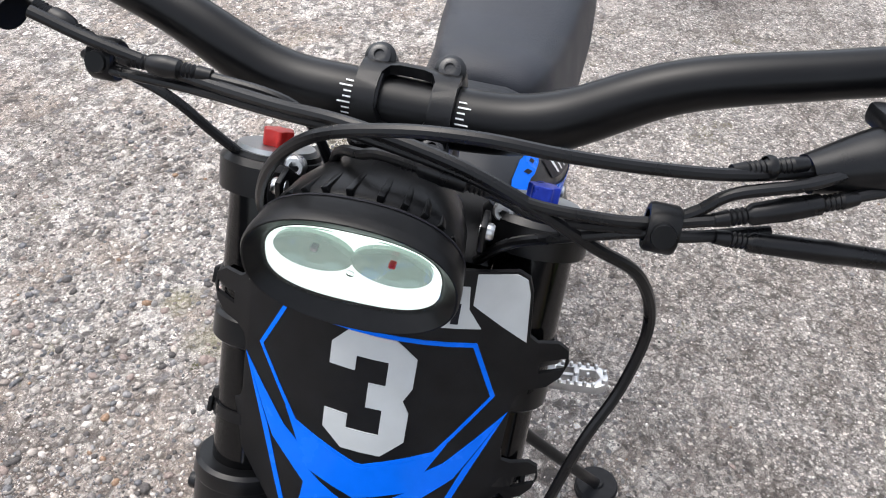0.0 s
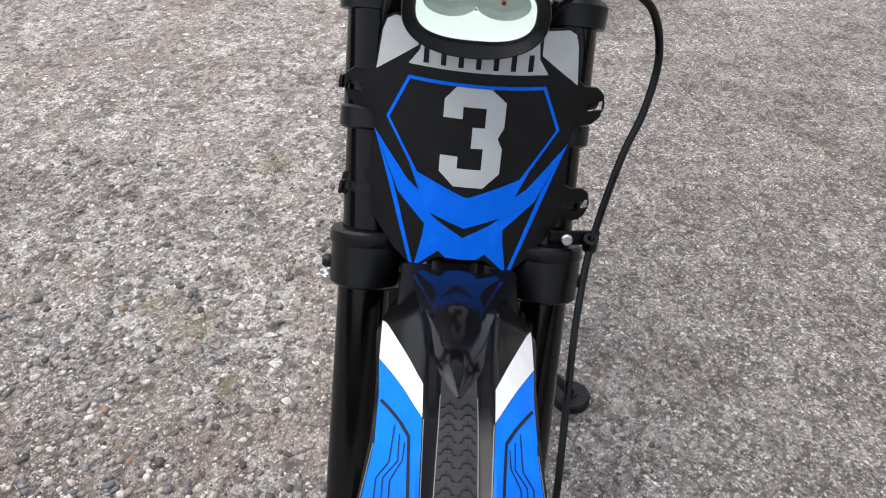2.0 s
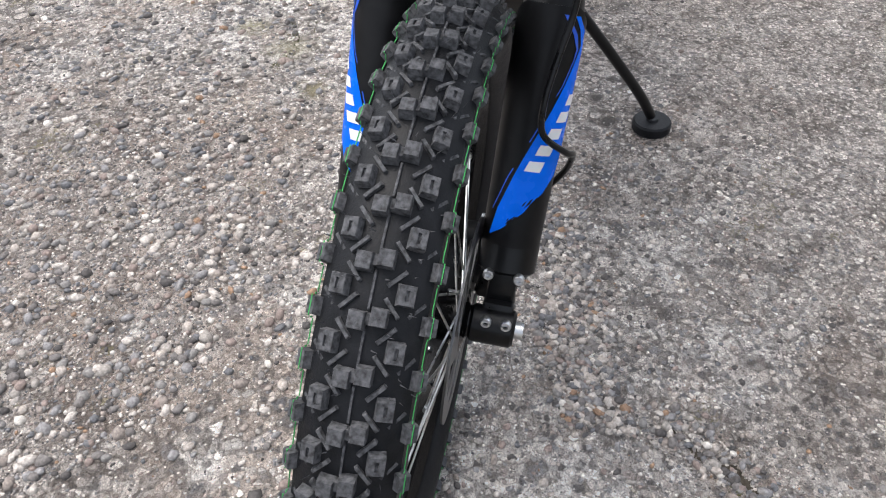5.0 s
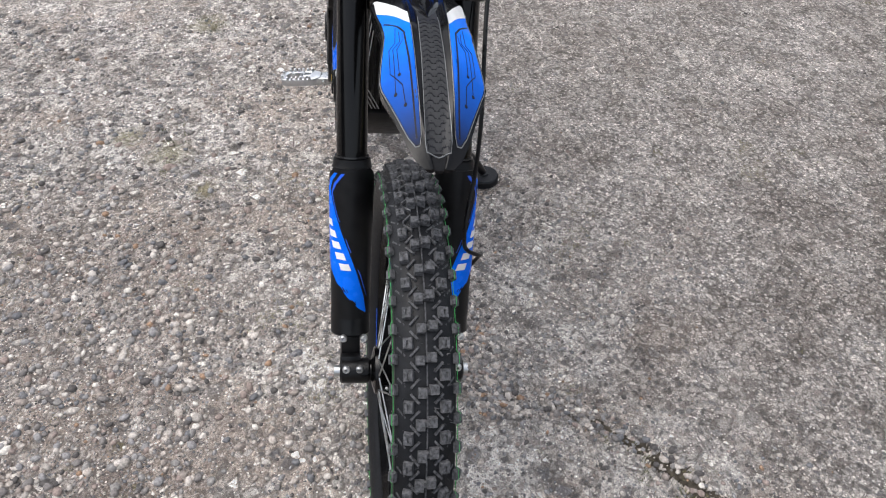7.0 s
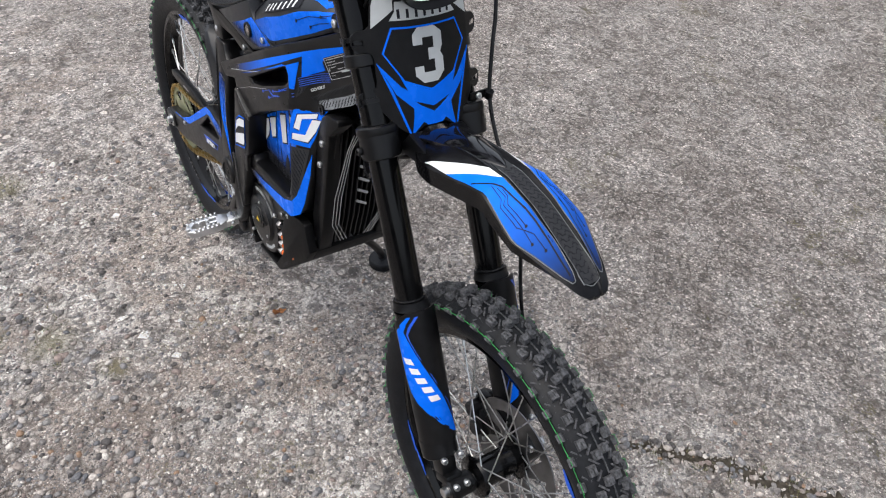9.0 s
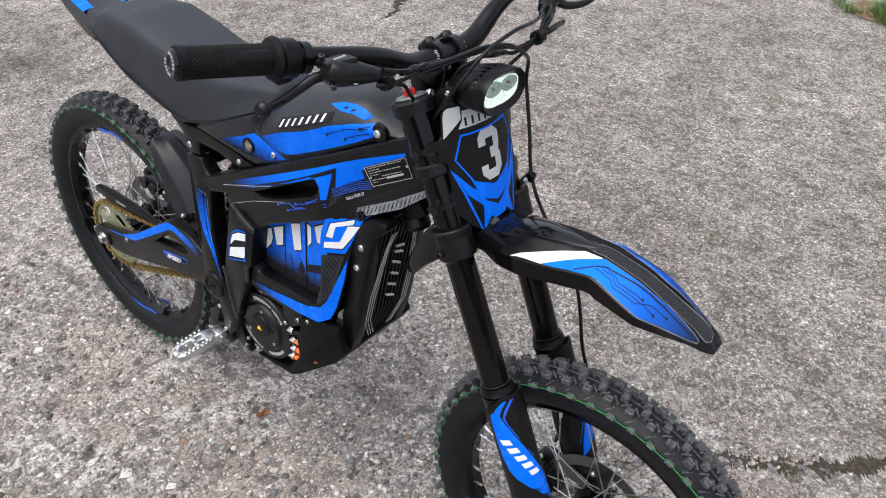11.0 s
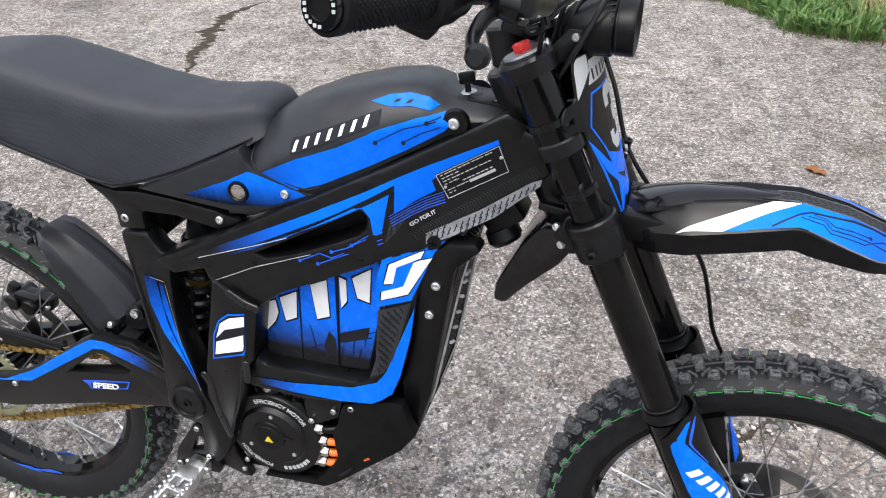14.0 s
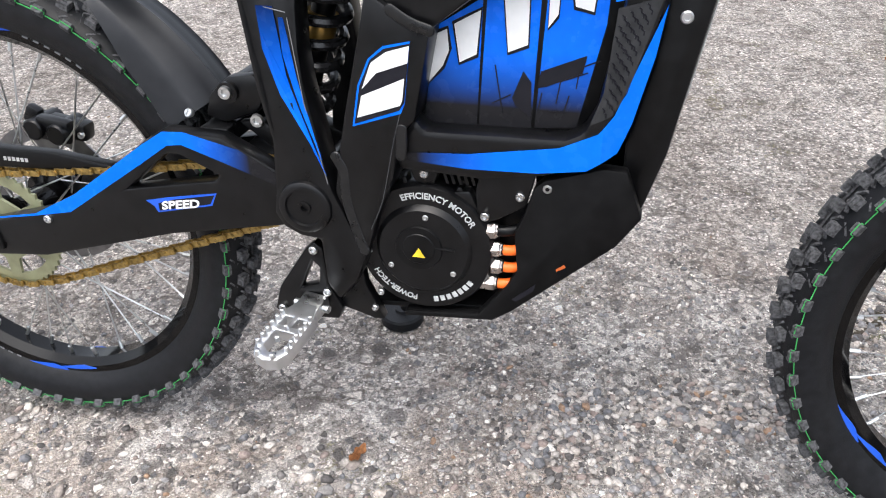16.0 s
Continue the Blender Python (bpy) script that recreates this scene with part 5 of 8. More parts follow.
def fender_piece(outline, lift=0.0006):
    """A sticker that follows the mudguard; its outline as (x, y)."""
    bm = bmesh.new()
    vs = [bm.verts.new((x, y, 0)) for x, y in outline]
    es = [bm.edges.new((vs[i - 1], vs[i])) for i in range(len(vs))]
    bmesh.ops.triangle_fill(bm, use_beauty=True, use_dissolve=False, edges=es)
    x0, x1 = min(p[0] for p in outline), max(p[0] for p in outline)
    y0, y1 = min(p[1] for p in outline), max(p[1] for p in outline)
    for axis, a, b, stp in ((0, x0, x1, 0.009), (1, y0, y1, 0.004)):
        c = a + stp
        while c < b:
            bmesh.ops.bisect_plane(bm, geom=bm.verts[:] + bm.edges[:] + bm.faces[:], plane_co=(c, 0, 0) if axis == 0 else (0, c, 0), plane_no=(1, 0, 0) if axis == 0 else (0, 1, 0))
            c += stp
    got = bmesh.ops.extrude_face_region(bm, geom=bm.faces[:], use_keep_orig=True)
    top = {v for v in got["geom"] if isinstance(v, bmesh.types.BMVert)}
    for v in bm.verts:
        v.co.z = fender_z(v.co.x, v.co.y) + (lift if v in top else 0.0001)
    bmesh.ops.recalc_face_normals(bm, faces=bm.faces[:])
    return bm


def line_piece(pts, w, lift=0.0011):
    out = []
    for (x, y), (x2, y2) in zip(pts, pts[1:]):
        d = Vector((x2 - x, y2 - y, 0)).normalized()
        s = Vector((-d.y, d.x, 0)) * w / 2
        out.append(fender_piece([(x + s.x, y + s.y), (x - s.x, y - s.y), (x2 - s.x, y2 - s.y), (x2 + s.x, y2 + s.y)], lift))
    return merged(*out)


for s in (-1, 1):
    part("blue_wing", fender_piece([(1.183, s * 0.0522), (1.257, s * 0.0212), (1.320, s * 0.0196), (1.393, s * 0.0178), (1.402, s * 0.0190), (1.402, s * 0.0225), (1.392, s * 0.0290), (1.355, s * 0.0438), (1.333, s * 0.0528), (1.325, s * 0.0543), (1.305, s * 0.0528), (1.263, s * 0.0475), (1.22, s * 0.0490)]),
         blue_fender, fender, "blue printed wing sticker")
    part("white_flash", fender_piece([(1.135, s * 0.0540), (1.229, s * 0.0220), (1.256, s * 0.0212), (1.182, s * 0.0522)]), white_film, fender, "white flash")
    part("dark_band", line_piece([(1.229, s * 0.0470), (1.266, s * 0.0280), (1.310, s * 0.0256), (1.369, s * 0.0228), (1.396, s * 0.0215)], 0.0017, 0.0010), dark_line, fender)
    for q in ([(1.269, 0.0300), (1.280, 0.0306), (1.290, 0.0366), (1.3257, 0.0357)], [(1.263, 0.0334), (1.2796, 0.0331), (1.287, 0.0405), (1.3455, 0.0400)],
              [(1.256, 0.0367), (1.2787, 0.0380), (1.286, 0.0445), (1.3200, 0.0446), (1.3380, 0.0330), (1.3600, 0.0310)]):
        part("circuit_line", line_piece([(x, s * y) for x, y in q], 0.0007), dark_line, fender, "thin dark circuit line")
        ex, ey = q[-1]
        ring_o = [(ex + 0.0017 * math.cos(a), s * ey + 0.0017 * math.sin(a)) for a in (2 * math.pi * k / 10 for k in range(10))]
        part("circuit_dot", fender_piece(ring_o, 0.0012), dark_line, fender)
    part("silver_line", line_piece([(1.2575, s * 0.0204), (1.320, s * 0.0188), (1.394, s * 0.0170), (1.4035, s * 0.0186), (1.4035, s * 0.0230), (1.393, s * 0.0297), (1.356, s * 0.0446), (1.334, s * 0.0536), (1.325, s * 0.0552), (1.304, s * 0.0536), (1.264, s * 0.0482)], 0.00055), pin_line, fender, "thin silver pinstripe")
    part("silver_line", line_piece([(1.235, s * 0.0112), (1.402, s * 0.0134), (1.411, s * 0.0120), (1.414, 0.0)], 0.00055), pin_line, fender, "thin silver pinstripe")
strip_film = surface("dark_grey_printed_strip", (0.024, 0.025, 0.027), 0.42, spec=0.16, bump=0.05)
mid_strip = part("tread_strip", fender_piece([(1.19, -0.0106), (1.402, -0.0130), (1.411, -0.0115), (1.411, 0.0115), (1.402, 0.0130), (1.19, 0.0106)], 0.0005), strip_film, fender, "dark grey strip with a black tread print")
marks_t = []
for i in range(22):
    x = 1.241 + 0.0078 * i
    k = 1 + 0.2 * i / 22
    for s in (-1, 1):
        marks_t.append(line_piece([(x + 0.0034, s * 0.0007), (x + 0.0034, s * 0.0022 * k), (x, s * 0.0034 * k), (x, s * 0.0074 * k), (x + 0.0032, s * 0.0088 * k), (x + 0.0034, s * 0.0104 * k)], 0.0010, 0.0009))
        marks_t.append(line_piece([(x - 0.0026, s * 0.0054 * k), (x, s * 0.0054 * k)], 0.0009, 0.0009))
part("tread_print", merged(*marks_t), dark_line, fender, "black tyre-tread print")
# the glossy nose over the root of the strip
rings = []
for i in range(15):
    x = 1.072 + 0.164 * i / 14
    w = float(np.interp(x, [1.072, 1.11, 1.17, 1.205, 1.228, 1.236], [0.036, 0.034, 0.0235, 0.0165, 0.0085, 0.0020]))
    up = 0.0025 + 0.0055 * min(1, (1.240 - x) / 0.09)
    top = [Vector((x, w * u, fender_z(x, 0.0) - 0.001 + up * (1 - 0.85 * abs(u) ** 2.2))) for u in (k / 8 - 1 for k in range(17))]
    rings.append(top + [Vector((p.x, p.y, fender_z(x, 0.0) - 0.004)) for p in top[::-1]])
part("mudguard_nose", loft(rings), gloss_black, fender, "glossy black moulded nose", smooth=50)
# the stay below and the flap behind
part("mudguard_stay", both([(1.050, 0.770), (1.078, 0.806), (1.12, 0.800), (1.20, 0.800), (1.20, 0.788), (1.10, 0.772)], 0.020, 0.045, (), 0.003), black_plastic, fender)
flap_side = fine_line([(0.932, 0.655), (0.935, 0.679), (0.9644, 0.7415), (0.9927, 0.7806), (1.010, 0.780), (1.0264, 0.771), (1.0338, 0.7609), (1.0114, 0.7237), (0.9708, 0.6819), (0.9468, 0.6516)])
flap = warped(slab(flap_side, -0.045, 0.045, (), 0.004), lambda c: Vector((c.x, c.y * (0.72 + 0.28 * min(1, max(0, (c.z - 0.65) / 0.11))), c.z)))
part("mud_flap", flap, gloss_black, fender, "black rear flap of the mudguard", smooth=40)

# ---- frame: two side beams of pressed alloy, narrowing to the steering head ----
def taper(c):
    """Draws the sides in towards the steering head."""
    k = c.x + c.z
    w = float(np.interp(k, [1.0, 1.50, 1.60, 1.70, 1.82, 1.90], [1.0, 1.0, 0.91, 0.73, 0.54, 0.44]))
    below = 0.845 + (c.x - 0.823) * 0.52 - c.z
    w *= 1 - 0.22 * min(1, max(0, (below - 0.01) / 0.06)) * min(1, max(0, (c.x - 0.80) / 0.05))
    return Vector((c.x, c.y * w, c.z))


def lean(c):
    """Draws the rear pillars in towards the seat."""
    return Vector((c.x, c.y * float(np.interp(c.z, [0.50, 0.56, 0.74], [1.0, 0.97, 0.73])), c.z))


def diced(bm, step=0.01):
    """Cuts a mesh along a fixed grid in x and z."""
    for axis in (0, 2):
        lo, hi = min(v.co[axis] for v in bm.verts), max(v.co[axis] for v in bm.verts)
        k = math.floor(lo / step) + 1
        while k * step < hi:
            co_, no_ = [0, 0, 0], [0, 0, 0]
            co_[axis], no_[axis] = k * step, 1
            bmesh.ops.bisect_plane(bm, geom=bm.verts[:] + bm.edges[:] + bm.faces[:], plane_co=co_, plane_no=no_)
            k += 1
    return bm


def side_piece(outline, y, lift=0.0006, holes=()):
    """A printed film on the right side of the frame, following its narrowing."""
    dense = []
    for i, (x, z) in enumerate(outline):
        x2, z2 = outline[(i + 1) % len(outline)]
        n = max(1, int(math.hypot(x2 - x, z2 - z) / 0.03))
        dense += [(x + (x2 - x) * k / n, z + (z2 - z) * k / n) for k in range(n)]
    return warped(diced(slab(dense, -(y + 0.0008), -(y + 0.0008 + lift), holes, 0.0)), taper)


def strip(pts, y, w, lift=0.0009):
    out = []
    for (x, z), (x2, z2) in zip(pts, pts[1:]):
        d = Vector((x2 - x, z2 - z)).normalized()
        s = Vector((-d.y, d.x)) * w / 2
        e = d * w * 0.4
        out.append(slab([(x + s.x - e.x, z + s.y - e.y), (x - s.x - e.x, z - s.y - e.y), (x2 - s.x + e.x, z2 - s.y + e.y), (x2 + s.x + e.x, z2 + s.y + e.y)], -(y + 0.0008), -(y + 0.0008 + lift), (), 0.0))
    return warped(merged(*out), taper)


def fine_outline(q):
    """The same outline with more points on it, so that it can bend."""
    out = []
    for (x, z), (x2, z2) in zip(q, q[1:] + q[:1]):
        n = max(1, int(math.hypot(x2 - x, z2 - z) / 0.03))
        out += [(x + (x2 - x) * k / n, z + (z2 - z) * k / n) for k in range(n)]
    return out


pillar = [(0.4305, 0.6993), (0.4717, 0.7028), (0.4792, 0.6907), (0.4875, 0.6800), (0.5047, 0.6720), (0.5020, 0.640), (0.5030, 0.600), (0.5075, 0.565), (0.5165, 0.525), (0.5299, 0.4576), (0.5579, 0.3948), (0.5665, 0.3876), (0.5514, 0.3482), (0.5288, 0.3200), (0.5149, 0.3408),
          (0.5126, 0.3772), (0.5119, 0.3960), (0.4900, 0.3980), (0.4700, 0.4080), (0.4610, 0.4240), (0.4650, 0.4480), (0.4680, 0.5073), (0.4560, 0.5579), (0.4400, 0.6408), (0.4310, 0.690)]
spar = [(0.490, 0.673), (0.555, 0.706), (0.618, 0.740), (0.702, 0.785), (0.778, 0.824), (0.823, 0.845), (0.892, 0.880), (0.945, 0.907), (0.972, 0.893), (0.995, 0.838), (0.973, 0.826), (0.921, 0.791),
        (0.891, 0.759), (0.868, 0.733), (0.817, 0.723), (0.803, 0.721), (0.674, 0.656), (0.636, 0.627), (0.602, 0.643), (0.568, 0.656), (0.563, 0.672), (0.516, 0.656)]
slot = [(0.6420, 0.7090), (0.6631, 0.7200), (0.7783, 0.7850), (0.7886, 0.7860), (0.7930, 0.7806), (0.7923, 0.7663), (0.7838, 0.7567), (0.6998, 0.7184), (0.6560, 0.7045)]
mid_pillar = [(0.576, 0.662), (0.602, 0.645), (0.638, 0.629), (0.621, 0.540), (0.605, 0.525), (0.598, 0.480), (0.5770, 0.4250), (0.5670, 0.3900), (0.5600, 0.3860), (0.5330, 0.4550), (0.5420, 0.510), (0.5530, 0.560), (0.5660, 0.615)]
loop_beam = [(0.601, 0.523), (0.619, 0.540), (0.628, 0.528), (0.765, 0.530), (0.781, 0.538), (0.792, 0.560), (0.818, 0.726), (0.868, 0.736), (0.854, 0.704), (0.846, 0.661), (0.831, 0.578), (0.819, 0.526),
             (0.798, 0.508), (0.746, 0.489), (0.686, 0.480), (0.598, 0.484)]
frame_bm = merged(warped(both(fine_outline(pillar), 0.066, 0.106, (), 0.0055), lean), diced(both(spar, 0.060, 0.099, [slot], 0.004)), both(mid_pillar, 0.064, 0.106, (), 0.0055), diced(both(loop_beam, 0.064, 0.0965, (), 0.006)),
                  slab([(0.452, 0.70), (0.470, 0.70), (0.475, 0.68), (0.455, 0.68)], -0.07, 0.07), slab([(0.505, 0.33), (0.540, 0.33), (0.540, 0.36), (0.505, 0.37)], -0.07, 0.07),
                  rod((0.497, -0.07, 0.433), (0.497, 0.07, 0.433), 0.022))
for v in frame_bm.verts:
    v.co = taper(v.co)
frame_body = part("bike_frame", frame_bm, black_frame, bike, "satin black alloy frame with blue graphics")
# weld beads
weld_metal = surface("painted_weld", (0.0060, 0.0062, 0.0068), 0.30, spec=0.40, bump=0.1, vary=0.2)
for s in (-1, 1):
    for q in ([(0.5370, 0.4960), (0.5444, 0.4794), (0.5461, 0.4472), (0.5527, 0.4194), (0.5620, 0.3900)], [(0.600, 0.645), (0.618, 0.634), (0.636, 0.628)], [(0.6074, 0.5310), (0.6071, 0.5189), (0.6060, 0.5030)]):
        line = curve_points([(x, 0, z) for x, z in q], 7)
        part("weld_bead", merged(*[lathe([(0, 0), (0.0, 0.0058), (0.0014, 0.0048), (0.0026, 0)], (p.x, s * 0.1056, p.z), (0, s, 0), 12) for p in line]), weld_metal, frame_body, "row of weld ripples")
faint_line = surface("faint_grey_print", (0.05, 0.052, 0.055), 0.5, bump=0.0)
edge_line = tube([(0.6165, -0.1064, 0.6050), (0.6085, -0.1064, 0.5563), (0.5990, -0.1064, 0.5174), (0.5853, -0.1064, 0.4529), (0.5710, -0.1064, 0.4171)], 0.0005, 6, 4)
part("edge_line", edge_line, faint_line, frame_body, "thin grey printed line")
for s in (-1, 1):
    low = part("low_bracket", slab([(0.5500, 0.3818), (0.5556, 0.3367), (0.5763, 0.2929), (0.5641, 0.2922), (0.5203, 0.3053), (0.5393, 0.3334)], s * 0.076, s * 0.091, (), 0.002), black_frame, frame_body, "black plate below the pillar")
    for x, z in ((0.5654, 0.3081), (0.5735, 0.3309)):
        part("bolt", bolt_head((x, s * 0.0915, z), (0, s, 0), 0.0048, 0.003), steel, low)
part("pivot_boss", lathe([(0, 0.0), (0, 0.030), (0.004, 0.029), (0.006, 0.026), (0.006, 0.021), (0.003, 0.020), (0.003, 0.0075), (0.005, 0.007), (0.005, 0.004), (0.001, 0.0038), (0.001, 0)], (0.499, -0.106, 0.436), (0, -1, 0), 36),
     black_frame, frame_body, "round black pivot cover")
part("pivot_boss", lathe([(0, 0.0), (0, 0.030), (0.006, 0.026), (0.006, 0.0)], (0.497, 0.102, 0.433), (0, 1, 0), 36), black_frame, frame_body)
# battery box and inner core
core = part("battery_box", merged(warped(diced(slab([(0.600, 0.480), (0.820, 0.515), (0.868, 0.745), (0.955, 0.860), (0.890, 0.865), (0.640, 0.735), (0.610, 0.640)], -0.054, 0.054, (), 0.004), 0.03), taper),
                                  both([(0.605, 0.520), (0.800, 0.525), (0.830, 0.735), (0.660, 0.665), (0.615, 0.625)], 0.050, 0.0685, (), 0.002)), black_plastic, frame_body, "black battery box behind the frame opening")


def paint(name, outline, y, mat_, label="", lift=0.0006, holes=(), parent=None):
    return part(name, side_piece(outline, y, lift, holes), mat_, parent or frame_body, label, smooth=0)


# films on the main spar
def inside(p, poly):
    x, z = p
    hit = False
    for (x1, z1), (x2, z2) in zip(poly, poly[1:] + poly[:1]):
        if (z1 > z) != (z2 > z) and x < x1 + (z - z1) / (z2 - z1) * (x2 - x1):
            hit = not hit
    return hit


def tread_field(outline, y, along, base, ink, pitch=0.0092, label=""):
    """A printed tyre-tread pattern: a plain ground with rows of hooked strokes on it."""
    film_ = paint("tread_print", outline, y, base, label)
    a = Vector(along).normalized()
    b = Vector((-a.y, a.x))
    cx = sum(p[0] for p in outline) / len(outline)
    cz = sum(p[1] for p in outline) / len(outline)
    strokes = []
    for i in range(-16, 17):
        for j in range(-10, 11):
            o = Vector((cx, cz)) + a * pitch * (i + 0.5 * (j % 2)) + b * pitch * 0.62 * j
            q = [o + a * u * pitch + b * v * pitch for u, v in ((-0.42, -0.30), (-0.12, -0.24), (0.02, 0.05), (0.30, 0.12), (0.40, 0.36))]
            if all(inside((c.x, c.y), outline) for c in q):
                strokes.append(strip([(c.x, c.y) for c in q], y + 0.0006, 0.0013, 0.0005))
    if strokes:
        part("tread_stroke", merged(*strokes), ink, film_, smooth=0)["kind"] = "stuff"


paint("blue_panel", [(0.530, 0.675), (0.5413, 0.6880), (0.6471, 0.7400), (0.7411, 0.7870), (0.829, 0.8300), (0.8662, 0.8470), (0.936, 0.8770), (0.940, 0.8660), (0.9370, 0.8640), (0.8640, 0.8260), (0.8680, 0.8120), (0.8382, 0.7945), (0.8230, 0.7840),
                     (0.8243, 0.8204), (0.7575, 0.7821), (0.6445, 0.7236), (0.5392, 0.6802)], 0.099, blue_spar, "bright blue printed panel fading rearward")
paint("blue_panel", [(0.600, 0.7000), (0.6929, 0.7440), (0.7573, 0.7756), (0.8182, 0.8091), (0.8093, 0.7597), (0.8010, 0.7590), (0.7975, 0.7800), (0.7890, 0.7905), (0.7770, 0.7900), (0.6929, 0.7430), (0.640, 0.7160)], 0.0992, blue_spar, "blue panel round the frame slot")
paint("data_plate", [(0.8675, 0.8327), (0.9377, 0.8716), (0.9494, 0.8382), (0.8816, 0.8005)], 0.0995, plate_film, "black data plate with illegible pale lines")
for i in range(7):
    a = 0.10 + 0.115 * i
    runs = [(0.06, 0.86), (0.06, 0.34), (0.06, 0.80), (0.06, 0.28), (0.32, 0.78), (0.06, 0.62), (0.06, 0.16)][i]
    n_ = int((runs[1] - runs[0]) / 0.07) + 1
    for k in range(n_):
        u0 = runs[0] + 0.07 * k
        u1 = min(runs[1], u0 + (0.055 if (i + k) % 3 else 0.040))
        if u1 > u0:
            c = [(0.8675 + 0.0702 * u + 0.0141 * v, 0.8327 + 0.0389 * u - 0.0322 * v) for u, v in ((u0, a), (u1, a), (u1, a + 0.035), (u0, a + 0.035))]
            paint("text_line", c, 0.1003, silver_line, "pale bar of illegible text")
paint("label_field", [(0.8675 + 0.0702 * u + 0.0141 * v, 0.8327 + 0.0389 * u - 0.0322 * v) for u, v in ((0.40, 0.66), (0.80, 0.66), (0.80, 0.76), (0.40, 0.76))], 0.1003, grey_film, "pale grey field with its number covered")
part("plate_border", strip([(0.8690, 0.8320), (0.9370, 0.8697), (0.9480, 0.8388), (0.8822, 0.8022), (0.8690, 0.8320)], 0.1001, 0.0007), silver_line, frame_body, "pale border line")
for u, v in ((0.05, 0.55), (0.94, 0.42)):
    part("rivet", bolt_head(tuple(taper(Vector((0.8675 + 0.0702 * u + 0.0141 * v, -0.1008, 0.8327 + 0.0389 * u - 0.0322 * v)))), (0, -1, 0), 0.0022, 0.0012), steel, frame_body)
words = warped(moved(lettering("GO FOR IT", 0.0068, 0.0001), Matrix.Translation((0.8405, -0.1014, 0.7665)) @ Matrix.Rotation(radians(-31), 4, "Y")), taper)
part("words_go_for_it", words, grey_film, frame_body, "white words GO FOR IT")
# tyre-tread prints along the lower spar and the front of the loop
grey_print = surface("grey_tread_film", (0.20, 0.21, 0.22), 0.42, bump=0.0, vary=0.3)
dark_print = surface("dark_tread_film", (0.030, 0.031, 0.033), 0.5, bump=0.0, vary=0.3)
tread_field([(0.8571, 0.7573), (0.9193, 0.7909), (0.9747, 0.8281), (0.9855, 0.8320), (0.9840, 0.8240), (0.9355, 0.7830), (0.8900, 0.7570), (0.8735, 0.7492), (0.8575, 0.7435)], 0.0991, (0.84, 0.54), grey_print, dark_line, 0.0085, "grey tyre-tread print")
tread_field([(0.8135, 0.7480), (0.8190, 0.7780), (0.8382, 0.7900), (0.8700, 0.8050), (0.8730, 0.7960), (0.8346, 0.7760), (0.8250, 0.7600)], 0.0991, (0.84, 0.54), dark_print, dark_line, 0.0075, "dark tyre-tread print")
arcs_ = []
for k in range(5):
    o = 0.0032 * k
    arcs_.append(strip([(0.8180 + 0.2 * o, 0.7820 - o), (0.8382 + 0.2 * o, 0.7930 - o), (0.8560 + 0.2 * o, 0.8020 - o), (0.8758 + 0.2 * o, 0.8100 - o)], 0.0999, 0.0009))
part("tread_arc", merged(*arcs_), blue_line, frame_body, "thin blue tread lines", smooth=0)
waves_ = []
for k in range(44):
    t = k / 44
    x, z = 0.8400 + 0.137 * t, 0.7570 + 0.091 * t
    waves_.append(strip([(x, z), (x + 0.0042, z - 0.0016), (x + 0.0060, z - 0.0062), (x + 0.0094, z - 0.0090)], 0.0992, 0.0008))
part("tread_ripple", merged(*waves_), dark_print, frame_body, "dark rippled print", smooth=0)
tread_field([(0.8024, 0.6540), (0.8398, 0.6617), (0.8174, 0.5774), (0.8068, 0.5570), (0.7870, 0.5470), (0.7968, 0.5785)], 0.0966, (0.25, 0.97), dark_print, dark_line, 0.0092, "dark tyre-tread print")
# circuit lines below the slot
for q in ([(0.7048, 0.7113), (0.733, 0.7265), (0.7477, 0.7225), (0.8100, 0.7530)], [(0.7289, 0.7106), (0.7553, 0.7244), (0.811, 0.7480)], [(0.7482, 0.7308), (0.7676, 0.7388), (0.8105, 0.7620)], [(0.7750, 0.7440), (0.8110, 0.7680)]):
    part("circuit_line", strip(q, 0.1000, 0.0010), blue_line, frame_body, "thin blue circuit line", smooth=0)
    part("circuit_dot", lathe([(0, 0.0012), (0, 0.0024), (0.0008, 0.0024), (0.0008, 0.0012)], (q[0][0], -0.1002, q[0][1]), (0, -1, 0), 14), blue_line, frame_body)
part("edge_line", strip([(0.560, 0.690), (0.640, 0.7200), (0.690, 0.7400)], 0.0995, 0.0007), silver_line, frame_body, "thin pale edge line", smooth=0)
part("edge_line", strip([(0.575, 0.657), (0.640, 0.690), (0.720, 0.722)], 0.0995, 0.0006), silver_line, frame_body, smooth=0)


navy_top = surface("blue_film_fading_to_navy", BLUE, 0.26, spec=0.10, bump=0.05, vary=0.06, fade=("Z", 0.535, 0.645), fade_to=(0.002, 0.008, 0.045))
# films on the rear pillar
def lean_strip(outline, mat_, label):
    dense = []
    for i, (x, z) in enumerate(outline):
        x2, z2 = outline[(i + 1) % len(outline)]
        dense += [(x + (x2 - x) * k / 4, z + (z2 - z) * k / 4) for k in range(4)]
    part("blue_stripe", warped(slab(dense, -0.1062, -0.1068, (), 0.0), lean), mat_, frame_body, label, smooth=0)


